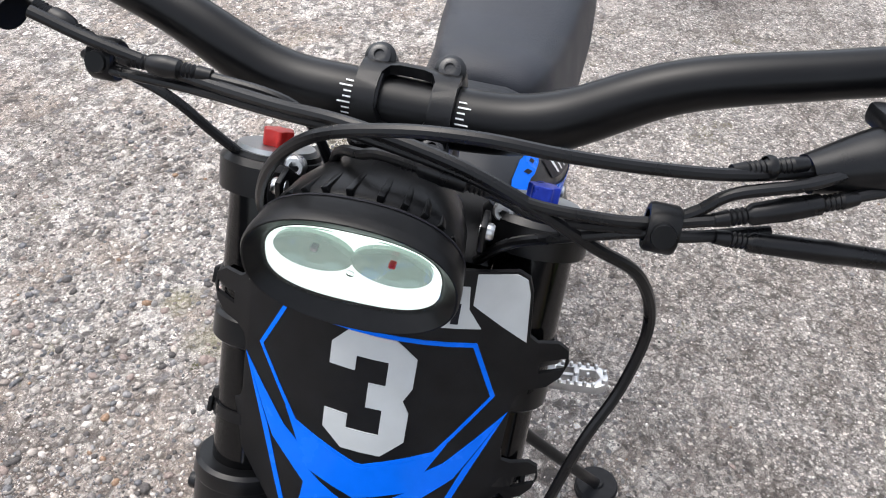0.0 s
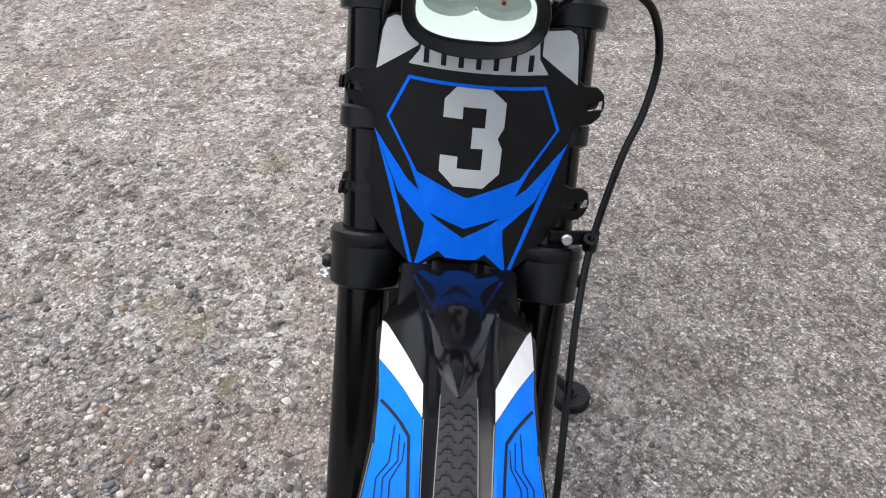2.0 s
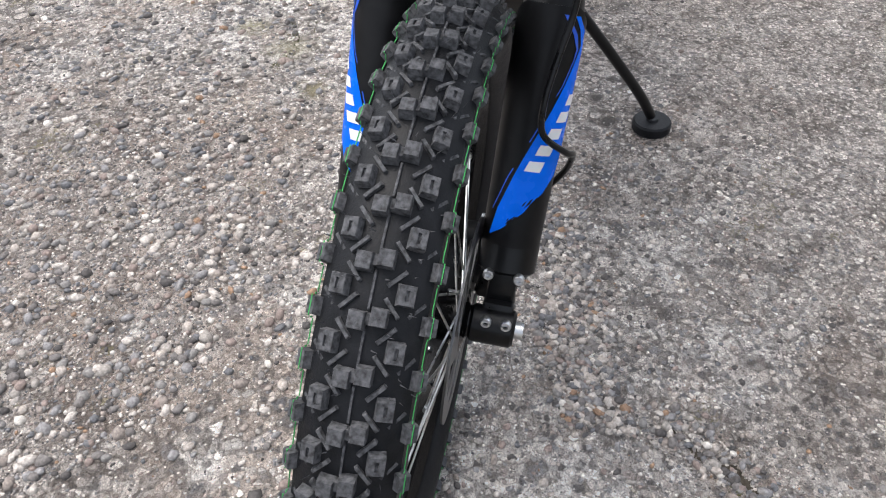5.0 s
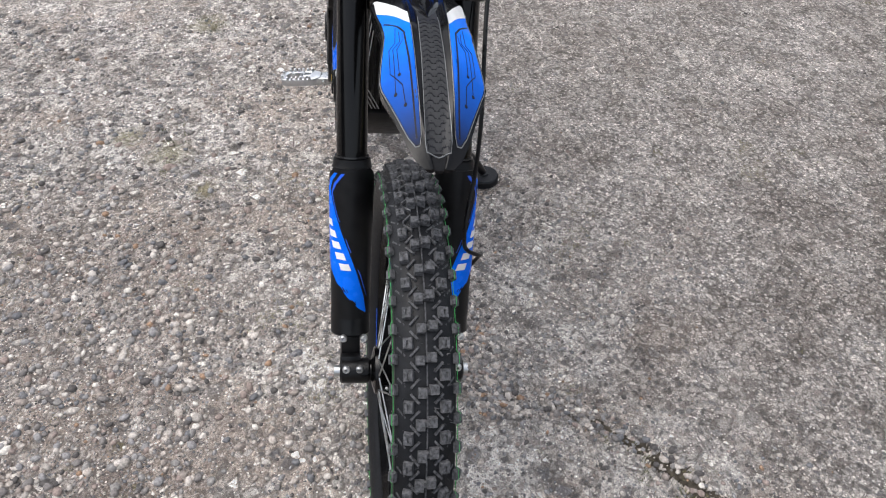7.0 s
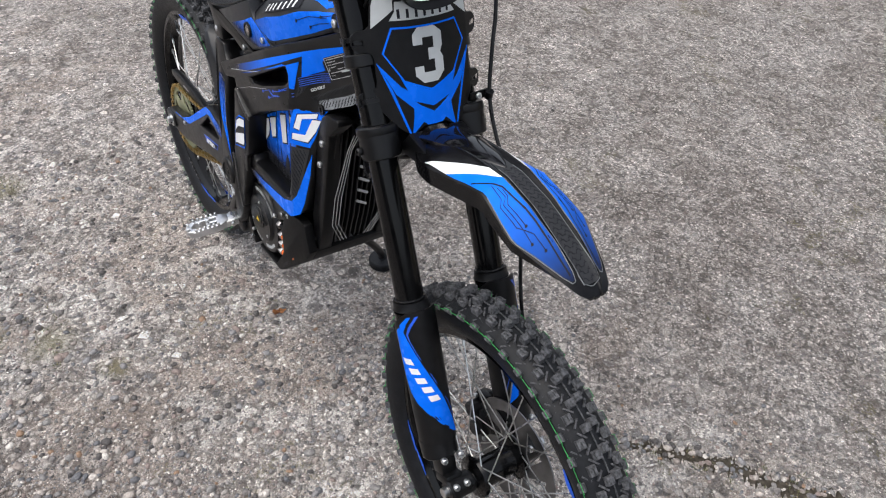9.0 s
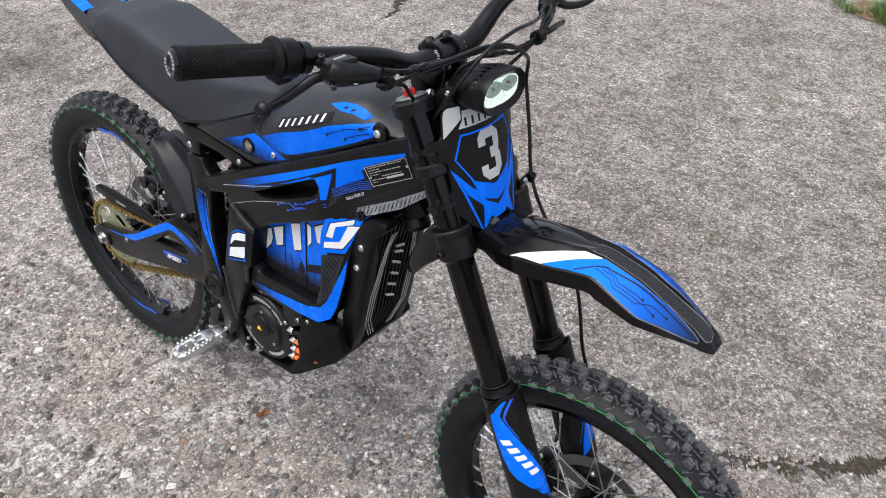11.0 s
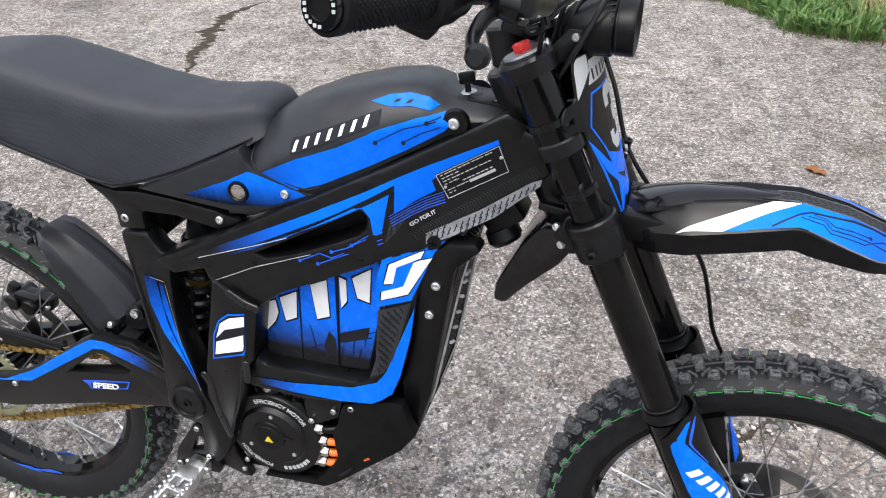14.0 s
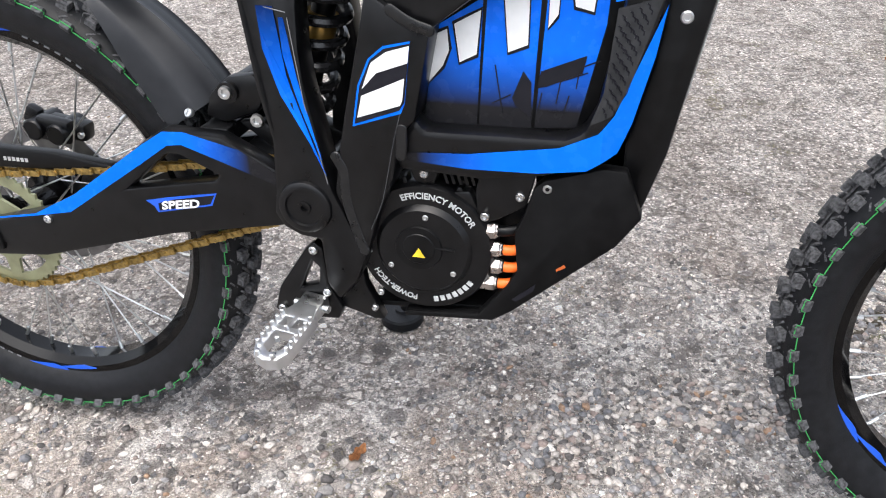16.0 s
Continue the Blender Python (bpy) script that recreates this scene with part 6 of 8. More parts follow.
lean_strip([(0.4610, 0.6400), (0.4784, 0.6400), (0.4900, 0.5755), (0.5070, 0.527), (0.5255, 0.4745), (0.5108, 0.5079), (0.4826, 0.5566), (0.4662, 0.5998)], navy_top, "blue tapering stripe")
lean_strip([(0.4839, 0.6300), (0.4890, 0.6300), (0.5010, 0.5736), (0.5225, 0.4908), (0.5040, 0.5413), (0.4870, 0.5956)], navy_top, "thin blue stripe")
part("edge_line", warped(merged(*[tube([(a[0], -0.1066, a[1]), (b[0], -0.1066, b[1])], 0.0005, 6, 1) for a, b in (((0.4692, 0.639), (0.4916, 0.6348)), ((0.4930, 0.630), (0.5070, 0.5498)), ((0.5070, 0.5498), (0.5265, 0.4650)))]), lean), dull_mark, frame_body, "thin pale edge line")
# film on the lower loop
paint("blue_band", [(0.8442, 0.655), (0.8387, 0.6104), (0.8249, 0.5481), (0.8144, 0.5194), (0.787, 0.5006), (0.7403, 0.4941), (0.6716, 0.4922), (0.6096, 0.4960), (0.6099, 0.5045), (0.672, 0.508), (0.76, 0.5219), (0.7953, 0.5386), (0.8085, 0.5568), (0.8172, 0.581)], 0.0966, blue_low, "blue band fading rearward")


# the maker's big mark across the battery opening, kept as plain slanted blocks on blue
def field(name, outline, y, mat_, parent, label=""):
    return part(name, slab(outline, -y, -(y + 0.0005), (), 0.0), mat_, parent, label, smooth=0)


def grown(q, d):
    c = (sum(p[0] for p in q) / len(q), sum(p[1] for p in q) / len(q))
    out = []
    for x, z in q:
        L = math.hypot(x - c[0], z - c[1])
        out.append((c[0] + (x - c[0]) * (1 + d / L), c[1] + (z - c[1]) * (1 + d / L)))
    return out


MARK = "white slanted block of the maker's mark"
paint("blue_field", [(0.5579, 0.5308), (0.5654, 0.573), (0.5775, 0.5998), (0.5922, 0.6121), (0.6185, 0.6180), (0.6120, 0.5577), (0.6079, 0.5479)], 0.1061, blue_film, "blue field")
paint("dark_field", [(0.5605, 0.5340), (0.5676, 0.573), (0.5790, 0.5985), (0.5930, 0.6098), (0.6183, 0.6160), (0.6118, 0.5592), (0.6065, 0.5510)], 0.1066, dark_line, "black field")
paint("mark_bar", [(0.570, 0.570), (0.5800, 0.5960), (0.5952, 0.6070), (0.6180, 0.6140), (0.6160, 0.5978), (0.5852, 0.5865)], 0.1071, white_film, MARK)
paint("mark_bar", [(0.5638, 0.5408), (0.5690, 0.5630), (0.6125, 0.5830), (0.6100, 0.5620), (0.6075, 0.5560)], 0.1071, white_film, MARK)
panel_y = 0.0687
blue_panel_low = surface("blue_film_fading_downward", BLUE, 0.26, spec=0.16, bump=0.05, vary=0.06, fade=("Z", 0.605, 0.548))
for q in ([(0.6328, 0.6232), (0.6791, 0.6525), (0.6750, 0.5273), (0.6209, 0.5233)], [(0.6831, 0.6563), (0.7340, 0.6850), (0.7290, 0.5290), (0.6770, 0.5273)], [(0.7400, 0.6870), (0.7960, 0.7140), (0.7930, 0.633), (0.7730, 0.5333), (0.7325, 0.5300)]):
    field("blue_field", q, panel_y, blue_panel_low, core, "blue field fading to black below")
field("dark_field", [(0.7092, 0.5588), (0.7193, 0.5857), (0.7275, 0.5750), (0.7285, 0.5400), (0.7126, 0.5518)], panel_y + 0.0006, dark_line, core)
field("dark_field", [(0.7330, 0.5700), (0.7359, 0.5865), (0.7780, 0.6040), (0.7750, 0.5870), (0.7420, 0.5720)], panel_y + 0.0006, dark_line, core)
for q in ([(0.6332, 0.6163), (0.6450, 0.6219), (0.6469, 0.6017), (0.6408, 0.5864), (0.6238, 0.5658), (0.6237, 0.5769)], [(0.6520, 0.6270), (0.6776, 0.6410), (0.6739, 0.5993), (0.6574, 0.5907)], [(0.6990, 0.6560), (0.7224, 0.6671), (0.7225, 0.611), (0.7041, 0.6031)],
          [(0.7405, 0.6750), (0.7500, 0.6720), (0.7490, 0.6400), (0.7405, 0.6280)], [(0.7590, 0.6770), (0.7850, 0.6945), (0.7805, 0.6440), (0.7640, 0.6480)]):
    field("mark_shadow", grown(q, 0.0032), panel_y + 0.0008, dark_line, core)
    field("mark_bar", q, panel_y + 0.0014, white_film, core, MARK)
paint("blue_field", [(0.8010, 0.6765), (0.8039, 0.7055), (0.8090, 0.7250), (0.8170, 0.7285), (0.8488, 0.734), (0.8804, 0.7494), (0.8731, 0.7408), (0.8638, 0.7233), (0.8406, 0.6662), (0.7995, 0.6596)], 0.0976, blue_film, "blue field")
for q in ([(0.8110, 0.6931), (0.8168, 0.7185), (0.8554, 0.7338), (0.8513, 0.7236), (0.8246, 0.7137), (0.8208, 0.6923)], [(0.8073, 0.6706), (0.8372, 0.6758), (0.8651, 0.7255), (0.8430, 0.7180), (0.8320, 0.6871), (0.8084, 0.6824)]):
    paint("mark_shadow", grown(q, 0.0022), 0.0981, dark_line)
    paint("mark_bar", q, 0.0986, white_film, MARK)
for q in ([(0.770, 0.572), (0.772, 0.592), (0.790, 0.600)], [(0.752, 0.556), (0.755, 0.578), (0.780, 0.588)], [(0.735, 0.548), (0.738, 0.566)], [(0.692, 0.590), (0.700, 0.545)], [(0.690, 0.552), (0.708, 0.562)], [(0.745, 0.548), (0.760, 0.548), (0.764, 0.565)]):
    out_l = []
    for (x, z), (x2, z2) in zip(q, q[1:]):
        d = Vector((x2 - x, z2 - z)).normalized() * 0.0006
        out_l.append(slab([(x - d.y, z + d.x), (x + d.y, z - d.x), (x2 + d.y, z2 - d.x), (x2 - d.y, z2 + d.x)], -panel_y - 0.0010, -panel_y - 0.0013, (), 0.0))
    part("circuit_line", merged(*out_l), dark_line, core, smooth=0)

# front cover, controller with its fins, under-tray
cover = part("side_cover", both([(0.868, 0.735), (0.885, 0.748), (0.918, 0.752), (0.925, 0.744), (0.893, 0.712), (0.887, 0.676), (0.861, 0.512), (0.843, 0.448), (0.826, 0.444), (0.821, 0.520), (0.838, 0.600), (0.850, 0.700)], 0.045, 0.0720, (), 0.004),
             black_plastic, bike, "matt black side cover ahead of the frame")
for x, z in ((0.870, 0.688), (0.861, 0.644), (0.827, 0.468)):
    part("bolt", bolt_head((x, -0.0722, z), (0, -1, 0), 0.0068, 0.004), bright, cover, "bright button-head bolt")
part("grommet", lathe([(0, 0.0), (0, 0.0085), (0.003, 0.0085), (0.003, 0.004), (0.001, 0.0035), (0.001, 0)], (0.868, -0.070, 0.748), (0, -1, 0), 20), black_plastic, cover)
ctrl = part("motor_controller", slab([(0.850, 0.735), (0.888, 0.728), (0.870, 0.655), (0.848, 0.520), (0.832, 0.455), (0.822, 0.470), (0.830, 0.600)], -0.066, 0.066, (), 0.004), black_frame, bike, "black finned motor controller facing forward")
for k in range(13):
    y = -0.060 + 0.010 * k
    part("cooling_fin", slab([(0.884, 0.726), (0.897, 0.716), (0.883, 0.655), (0.861, 0.525), (0.842, 0.458), (0.832, 0.460), (0.846, 0.522), (0.868, 0.655)], y - 0.0016, y + 0.0016, (), 0.0006), black_frame, ctrl)
nose = [(0.8985, 0.716), (0.8845, 0.655), (0.8625, 0.525), (0.8435, 0.459)]


def nose_line(pts, w=0.0016):
    """A pale line on the controller's front, given as (way down the face 0..3, y)."""
    line = []
    for t, y in pts:
        i = min(2, int(t))
        f = t - i
        line.append(Vector((nose[i][0] + (nose[i + 1][0] - nose[i][0]) * f + 0.0024, y, nose[i][1] + (nose[i + 1][1] - nose[i][1]) * f)))
    return tube(line, w / 2, 6, 1)


for s in (-1, 1):
    for k in range(3):
        o = 0.0062 * k
        part("pale_stripe", nose_line([(0.15, s * (0.030 - o * 0.9)), (0.62, s * (0.024 - o * 0.6) + s * 0.014), (1.6, s * (0.053 - o)), (2.2, s * (0.053 - o)), (2.95, s * (0.030 - o))]), silver_line, ctrl, "pale stripe print")
parts_each("model_mark", [nose_line([(0.75 + 0.20 * i, -0.010), (0.75 + 0.20 * i + 0.10, 0.010)], 0.005) for i in range(6)], silver_line, ctrl, "model mark as pale bars")
tray = part("skid_plate", merged(both([(0.7380, 0.4740), (0.7475, 0.4831), (0.8044, 0.5014), (0.826, 0.500), (0.845, 0.452), (0.823, 0.418), (0.721, 0.325), (0.700, 0.310), (0.600, 0.302), (0.600, 0.308), (0.6841, 0.3160), (0.7143, 0.3560), (0.7250, 0.3760), (0.7205, 0.4216), (0.7289, 0.4418)], 0.074, 0.091, (), 0.002),
                                 slab([(0.845, 0.452), (0.823, 0.418), (0.721, 0.325), (0.700, 0.310), (0.560, 0.300), (0.560, 0.306), (0.698, 0.318), (0.716, 0.334), (0.818, 0.426), (0.838, 0.456)], -0.074, 0.074, (), 0.001)), dull_black, bike, "folded black skid plate under the motor")
part("reflector_spot", slab([(0.7655, 0.3850), (0.7735, 0.3915), (0.7755, 0.3885), (0.7665, 0.3825)], -0.0912, -0.0916, (), 0.0), dull_orange, tray, "small orange spot")
# flat dark patch stands in for the shade inside a slot
part("slot_shade", slab([(0.7212, 0.3414), (0.7458, 0.3643), (0.7433, 0.3547), (0.7257, 0.3391)], -0.0912, -0.0915, (), 0.0), dark_line, tray)

# ---- motor ----
MC = (0.6235, 0.3905)
motor = part("motor", merged(lathe([(-0.060, 0), (-0.060, 0.074), (0.060, 0.077), (0.066, 0.0755), (0.070, 0.0730), (0.070, 0.053), (0.074, 0.050), (0.076, 0.048), (0.076, 0)], (MC[0], 0, MC[1]), (0, -1, 0), 64),
                             both([(0.6834, 0.4897), (0.7399, 0.4891), (0.7305, 0.4509), (0.7021, 0.4330), (0.6900, 0.4280), (0.6800, 0.4340), (0.6780, 0.4642)], 0.050, 0.0680, (), 0.003), both([(0.6050, 0.4900), (0.6428, 0.4900), (0.6367, 0.4700), (0.6247, 0.4640), (0.6130, 0.4680)], 0.050, 0.0680, (), 0.004), both([(0.640, 0.458), (0.672, 0.462), (0.682, 0.440), (0.660, 0.448)], 0.050, 0.0665, (), 0.003)), black_frame, bike, "round black electric motor with white lettering", at=pose(0, -0.019, 0))
for a in (62, 84, 106, 128):
    part("motor_rib", block((MC[0] + 0.0745 * math.cos(radians(a)), -0.055, MC[1] + 0.0745 * math.sin(radians(a))), (0.006, 0.018, 0.016), (0, 90 - a, 0), 0.0015), black_frame, motor)
hubm = part("motor_cap", merged(lathe([(0, 0), (0, 0.026), (0.0022, 0.025), (0.0022, 0.018), (0.0032, 0.017), (0.0032, 0)], (MC[0] - 0.004, -0.076, MC[1] + 0.004), (0, -1, 0), 40),
                               block((MC[0] + 0.020, -0.0772, MC[1] + 0.006), (0.030, 0.003, 0.003), (0, 2, 0), 0.001)), black_plastic, motor)
part("warning_sign", slab([(MC[0] - 0.0035, MC[1] + 0.0055), (MC[0] + 0.0035, MC[1] + 0.0055 - 0.011), (MC[0] - 0.0105, MC[1] + 0.0055 - 0.011)], -0.0793, -0.0798, (), 0.0), yellow, motor, "small yellow warning triangle")


def ring_words(text, r, mid, size):
    """Words bent round the motor; mid: the angle of their middle."""
    bm = lettering(text, size, 0.0002)
    w = max(v.co.x for v in bm.verts)
    for v in bm.verts:
        u = (v.co.x - w / 2) / r
        rr, a = r - size * 0.35 + v.co.z, mid - u
        v.co = (MC[0] + rr * math.cos(a), -0.0707 + v.co.y * 0.5, MC[1] + rr * math.sin(a))
    return bm


part("words_efficiency_motor", ring_words("EFFICIENCY MOTOR", 0.0632, radians(72), 0.0098), grey_film, motor, "white words EFFICIENCY MOTOR")
part("words_power_tech", ring_words("POWER-TECH", 0.0628, radians(236), 0.0092), grey_film, motor, "white words POWER-TECH")
part("words_voltage", ring_words("DC60V", 0.0628, radians(178), 0.0092), grey_film, motor, "white words DC60V")
parts_each("maker_mark", [block((MC[0] + 0.0628 * math.cos(a), -0.0706, MC[1] + 0.0628 * math.sin(a)), (0.0050, 0.0008, 0.0064), (0, -math.degrees(a) - 90, 0), 0.0) for a in [radians(282 + 7 * k) for k in range(7)]], grey_film, motor, "maker's mark as white bars")
for a in (85, 210, 325):
    part("screw", bolt_head((MC[0] + 0.041 * math.cos(radians(a)), -0.0762, MC[1] + 0.041 * math.sin(radians(a))), (0, -1, 0), 0.0038, 0.0015), steel, motor)
for x, z, c in ((0.6250, 0.479, steel), (0.7243, 0.463, steel), (0.7513, 0.475, steel), (0.6888, 0.437, steel)):
    part("bolt", bolt_head((x, -0.0690, z), (0, -1, 0), 0.0056, 0.004), c, motor, "bright bolt")
for k in range(4):
    x, z, rise = ((0.6830, 0.4160, 0.10), (0.6875, 0.3955, 0.02), (0.6885, 0.3752, 0.0), (0.6830, 0.3530, 0.05))[k]
    d = Vector((1, 0, rise)).normalized()
    a = Vector((x, -0.062, z))
    gland = part("cable_gland", merged(lathe([(0, 0.0), (0, 0.0078), (0.0065, 0.0078), (0.0065, 0.0066), (0.0080, 0.0066), (0.0080, 0)], a, d, 6), lathe([(0.0078, 0.0), (0.0078, 0.0084), (0.0085, 0.0088), (0.0165, 0.0088), (0.0175, 0.0078), (0.0195, 0.0070), (0.0195, 0)], a, d, 6)), nickel, motor, "nickel-plated hexagonal cable gland")
    part("gland_seal", lathe([(0, 0), (0, 0.0064), (0.002, 0.0064), (0.002, 0)], a + d * 0.0190, d, 16), black_plastic, gland)
    part("phase_cable", tube([a + d * 0.018, a + d * 0.030, a + d * 0.050 + Vector((0, 0.012, 0)), a + d * 0.060 + Vector((0, 0.035, 0.0))], 0.0058, 14, 4), orange if k else black_plastic, motor, "orange power cable" if k else "black cable")
# added black plate gives the dark of the recess the cables run into
part("recess_backing", slab([(0.690, 0.430), (0.735, 0.440), (0.735, 0.345), (0.700, 0.335)], -0.030, -0.034, (), 0.001), black_plastic, motor)
parts_each("motor_vent", [slab([(0.644 + 0.007 * k, 0.478), (0.647 + 0.007 * k, 0.478), (0.650 + 0.007 * k, 0.468), (0.647 + 0.007 * k, 0.468)], -0.0630, -0.0650, (), 0.0) for k in range(6)], black_frame, motor)

# ---- swingarm, chain, rear mudguard, shock ----
arm_o = [(0.018, 0.318), (0.045, 0.308), (0.135, 0.317), (0.320, 0.370), (0.453, 0.396), (0.497, 0.405), (0.505, 0.445), (0.466, 0.462), (0.398, 0.497), (0.330, 0.500), (0.300, 0.482), (0.227, 0.424), (0.150, 0.382), (0.062, 0.357), (0.020, 0.351)]
arm_h = [(0.272, 0.424), (0.330, 0.472), (0.345, 0.472), (0.390, 0.452), (0.385, 0.445)]
swing = part("swingarm", merged(both(arm_o, 0.062, 0.0865, [arm_h], 0.0055), slab([(0.40, 0.42), (0.46, 0.42), (0.46, 0.46), (0.40, 0.47)], -0.063, 0.063), slab([(0.362, 0.478), (0.396, 0.478), (0.396, 0.498), (0.362, 0.498)], -0.063, 0.063)), black_frame, bike, "black alloy swingarm with a blue stripe")
part("blue_stripe", slab([(0.0828, 0.3650), (0.1342, 0.3740), (0.1874, 0.3850), (0.2967, 0.4576), (0.3332, 0.4826), (0.351, 0.4850), (0.3550, 0.5000), (0.3300, 0.4985), (0.3027, 0.4815), (0.1979, 0.4090), (0.1356, 0.3770), (0.0828, 0.3670)], -0.0866, -0.0872, (), 0.0), blue_film, swing, "blue printed stripe")
part("blue_stripe", slab([(0.3550, 0.5000), (0.351, 0.4850), (0.4018, 0.4676), (0.4592, 0.4470), (0.4612, 0.4600), (0.4184, 0.4850)], -0.0866, -0.0872, (), 0.0), surface("blue_film_fading_forward", BLUE, 0.26, spec=0.16, bump=0.05, vary=0.06, fade=("X", 0.36, 0.43)), swing, "blue stripe fading forward")
shear = Matrix(((1, 0, 0.3, 0), (0, 1, 0, 0), (0, 0, 1, 0), (0, 0, 0, 1)))
wd = moved(lettering("SPEED", 0.0150, 0.0004), Matrix.Translation((0.3125, -0.0882, 0.4030)) @ Matrix.Rotation(radians(-9), 4, "Y") @ shear @ Matrix.Diagonal((1.22, 1, 0.92, 1)))
part("word_backing", slab([(0.293, 0.4118), (0.3150, 0.4170), (0.3240, 0.4190), (0.3844, 0.4300), (0.3769, 0.4140), (0.3062, 0.3978), (0.3030, 0.4050)], -0.0866, -0.0870, (), 0.0), blue_line, swing, "blue backing of the word SPEED")
part("word_ground", slab([(0.3085, 0.4100), (0.3300, 0.4168), (0.3815, 0.4275), (0.3750, 0.4158), (0.3085, 0.4005)], -0.0871, -0.0874, (), 0.0), dark_line, swing)
part("word_speed", wd, white_film, swing, "white word SPEED")
for s in (-1, 1):
    part("axle_block", merged(block((0.046, s * 0.0760, 0.333), (0.060, 0.030, 0.034), (0, -8, 0), 0.004)), black_frame, swing)
    part("axle_nut", merged(lathe([(0, 0), (0, 0.0105), (0.008, 0.0105), (0.010, 0.0085), (0.010, 0)], (REAR[0], s * 0.091, REAR[1]), (0, s, 0), 6), lathe([(0, 0), (0, 0.0165), (0.002, 0.0165), (0.002, 0)], (REAR[0], s * 0.0895, REAR[1]), (0, s, 0), 24)), steel, swing, "bright axle nut")
    part("chain_tensioner", merged(rod((-0.002, s * 0.078, 0.331), (0.025, s * 0.078, 0.333), 0.004), block((0.003, s * 0.078, 0.331), (0.006, 0.012, 0.014), (0, 0, 0), 0.001)), bright, swing)
part("arm_bolt", bolt_head((0.153, -0.0868, 0.372), (0, -1, 0), 0.006, 0.004), bright, swing)
guardc = part("chain_guard", slab([(0.060, 0.420), (0.240, 0.428), (0.235, 0.438), (0.160, 0.447), (0.060, 0.448), (0.0, 0.440), (0.0, 0.425)], -0.060, -0.044, (), 0.003), black_plastic, swing, "black chain guard")
parts_each("guard_mark", [slab([(0.088 + 0.006 * k, 0.4315), (0.092 + 0.006 * k, 0.4318), (0.092 + 0.006 * k, 0.4365), (0.088 + 0.006 * k, 0.4365)], -0.0601, -0.0606, (), 0.0) for k in range(6)], silver_line, swing, "small pale bars")


def chain_links(pts):
    """Link plates and rollers along a line in the x, z plane."""
    line = [Vector((x, 0, z)) for x, z in pts]
    pitch = 0.0127
    out, at_, i = [], 0.0, 0
    total = sum((b - a).length for a, b in zip(line, line[1:]))
    n = int(total / pitch)
    spots = []
    for k in range(n + 1):
        want = k * pitch
        run = 0.0
        for a, b in zip(line, line[1:]):
            L = (b - a).length
            if want <= run + L:
                spots.append(a + (b - a) * ((want - run) / L))
                break
            run += L
    for k, (a, b) in enumerate(zip(spots, spots[1:])):
        d = (b - a).normalized()
        s = Vector((-d.z, 0, d.x))
        y = 0.0046 if k % 2 else 0.0072
        for sy in (-1, 1):
            yo = -0.056 + sy * y
            prof = []
            for j in range(12):
                an = 2 * math.pi * j / 12
                c, sn = math.cos(an), math.sin(an)
                q = (a + b) / 2 + d * (c * 0.0044 + math.copysign(0.0052, c)) + s * sn * (0.0050 if abs(c) > 0.3 else 0.0034)
                prof.append((q.x, q.z))
            out.append(slab(prof, yo - 0.0007, yo + 0.0007, (), 0.0))
        out.append(rod((a.x, -0.0650, a.z), (a.x, -0.047, a.z), 0.0021, seg=8))
    return out


rx, rz = REAR
arc_back = [(rx + 0.081 * math.cos(radians(a)), rz + 0.081 * math.sin(radians(a))) for a in range(104, 262, 8)]
loop_c = [(0.510, 0.474), (0.340, 0.4485), (0.300, 0.441), (0.090, 0.414), (rx - 0.018, rz + 0.0795)] + arc_back + [(rx + 0.016, rz - 0.080), (0.121, 0.263), (0.299, 0.332), (0.453, 0.392), (0.500, 0.400)]
chain = part("drive_chain", merged(*chain_links(loop_c)), gold, swing, "gold drive chain")
chain["kind"] = "stuff"
# inner mudguard
gx, gz = 0.057, 0.311
rings = []
for i in range(13):
    deg = 62 - 28 * i / 12
    a = radians(deg)
    r0 = float(np.interp(deg, [34, 38, 48, 57, 62], [0.318, 0.317, 0.327, 0.351, 0.366]))
    r1 = float(np.interp(deg, [34, 42, 50, 57, 60, 62], [0.380, 0.382, 0.382, 0.380, 0.376, 0.370]))
    w = float(np.interp(deg, [34, 44, 54, 60, 62], [0.054, 0.051, 0.048, 0.042, 0.032]))
    ring_ = []
    arch = [(u, 1.0 - 0.42 * (abs(u) / 0.84) ** 2 + 0.07 * math.exp(-((abs(u) - 0.30) / 0.07) ** 2) if abs(u) <= 0.84 else 0.58 * (1 - ((abs(u) - 0.84) / 0.16) ** 1.3)) for u in (-1, -0.96, -0.92, -0.88, -0.84, -0.80, -0.66, -0.5, -0.38, -0.30, -0.22, -0.1, 0, 0.1, 0.22, 0.30, 0.38, 0.5, 0.66, 0.80, 0.84, 0.88, 0.92, 0.96, 1)]
    for inner in (0, 1):
        for cs, sn in (arch if not inner else arch[::-1]):
            ww, hh = w - 0.003 * inner, (r1 - r0) - 0.004 * inner
            rr = r0 + hh * sn
            ring_.append(Vector((gx + rr * math.cos(a), cs * ww, gz + rr * math.sin(a))))
    rings.append(ring_)
hugger = part("rear_inner_mudguard", loft(rings), grey_cover, swing, "matt black inner mudguard over the rear tyre", smooth=24)
for p in ((0.3515, -0.060, 0.512),):
    part("bolt", bolt_head(p, (-0.3, -1, 0.4), 0.006, 0.004), bright, hugger, "bright bolt")
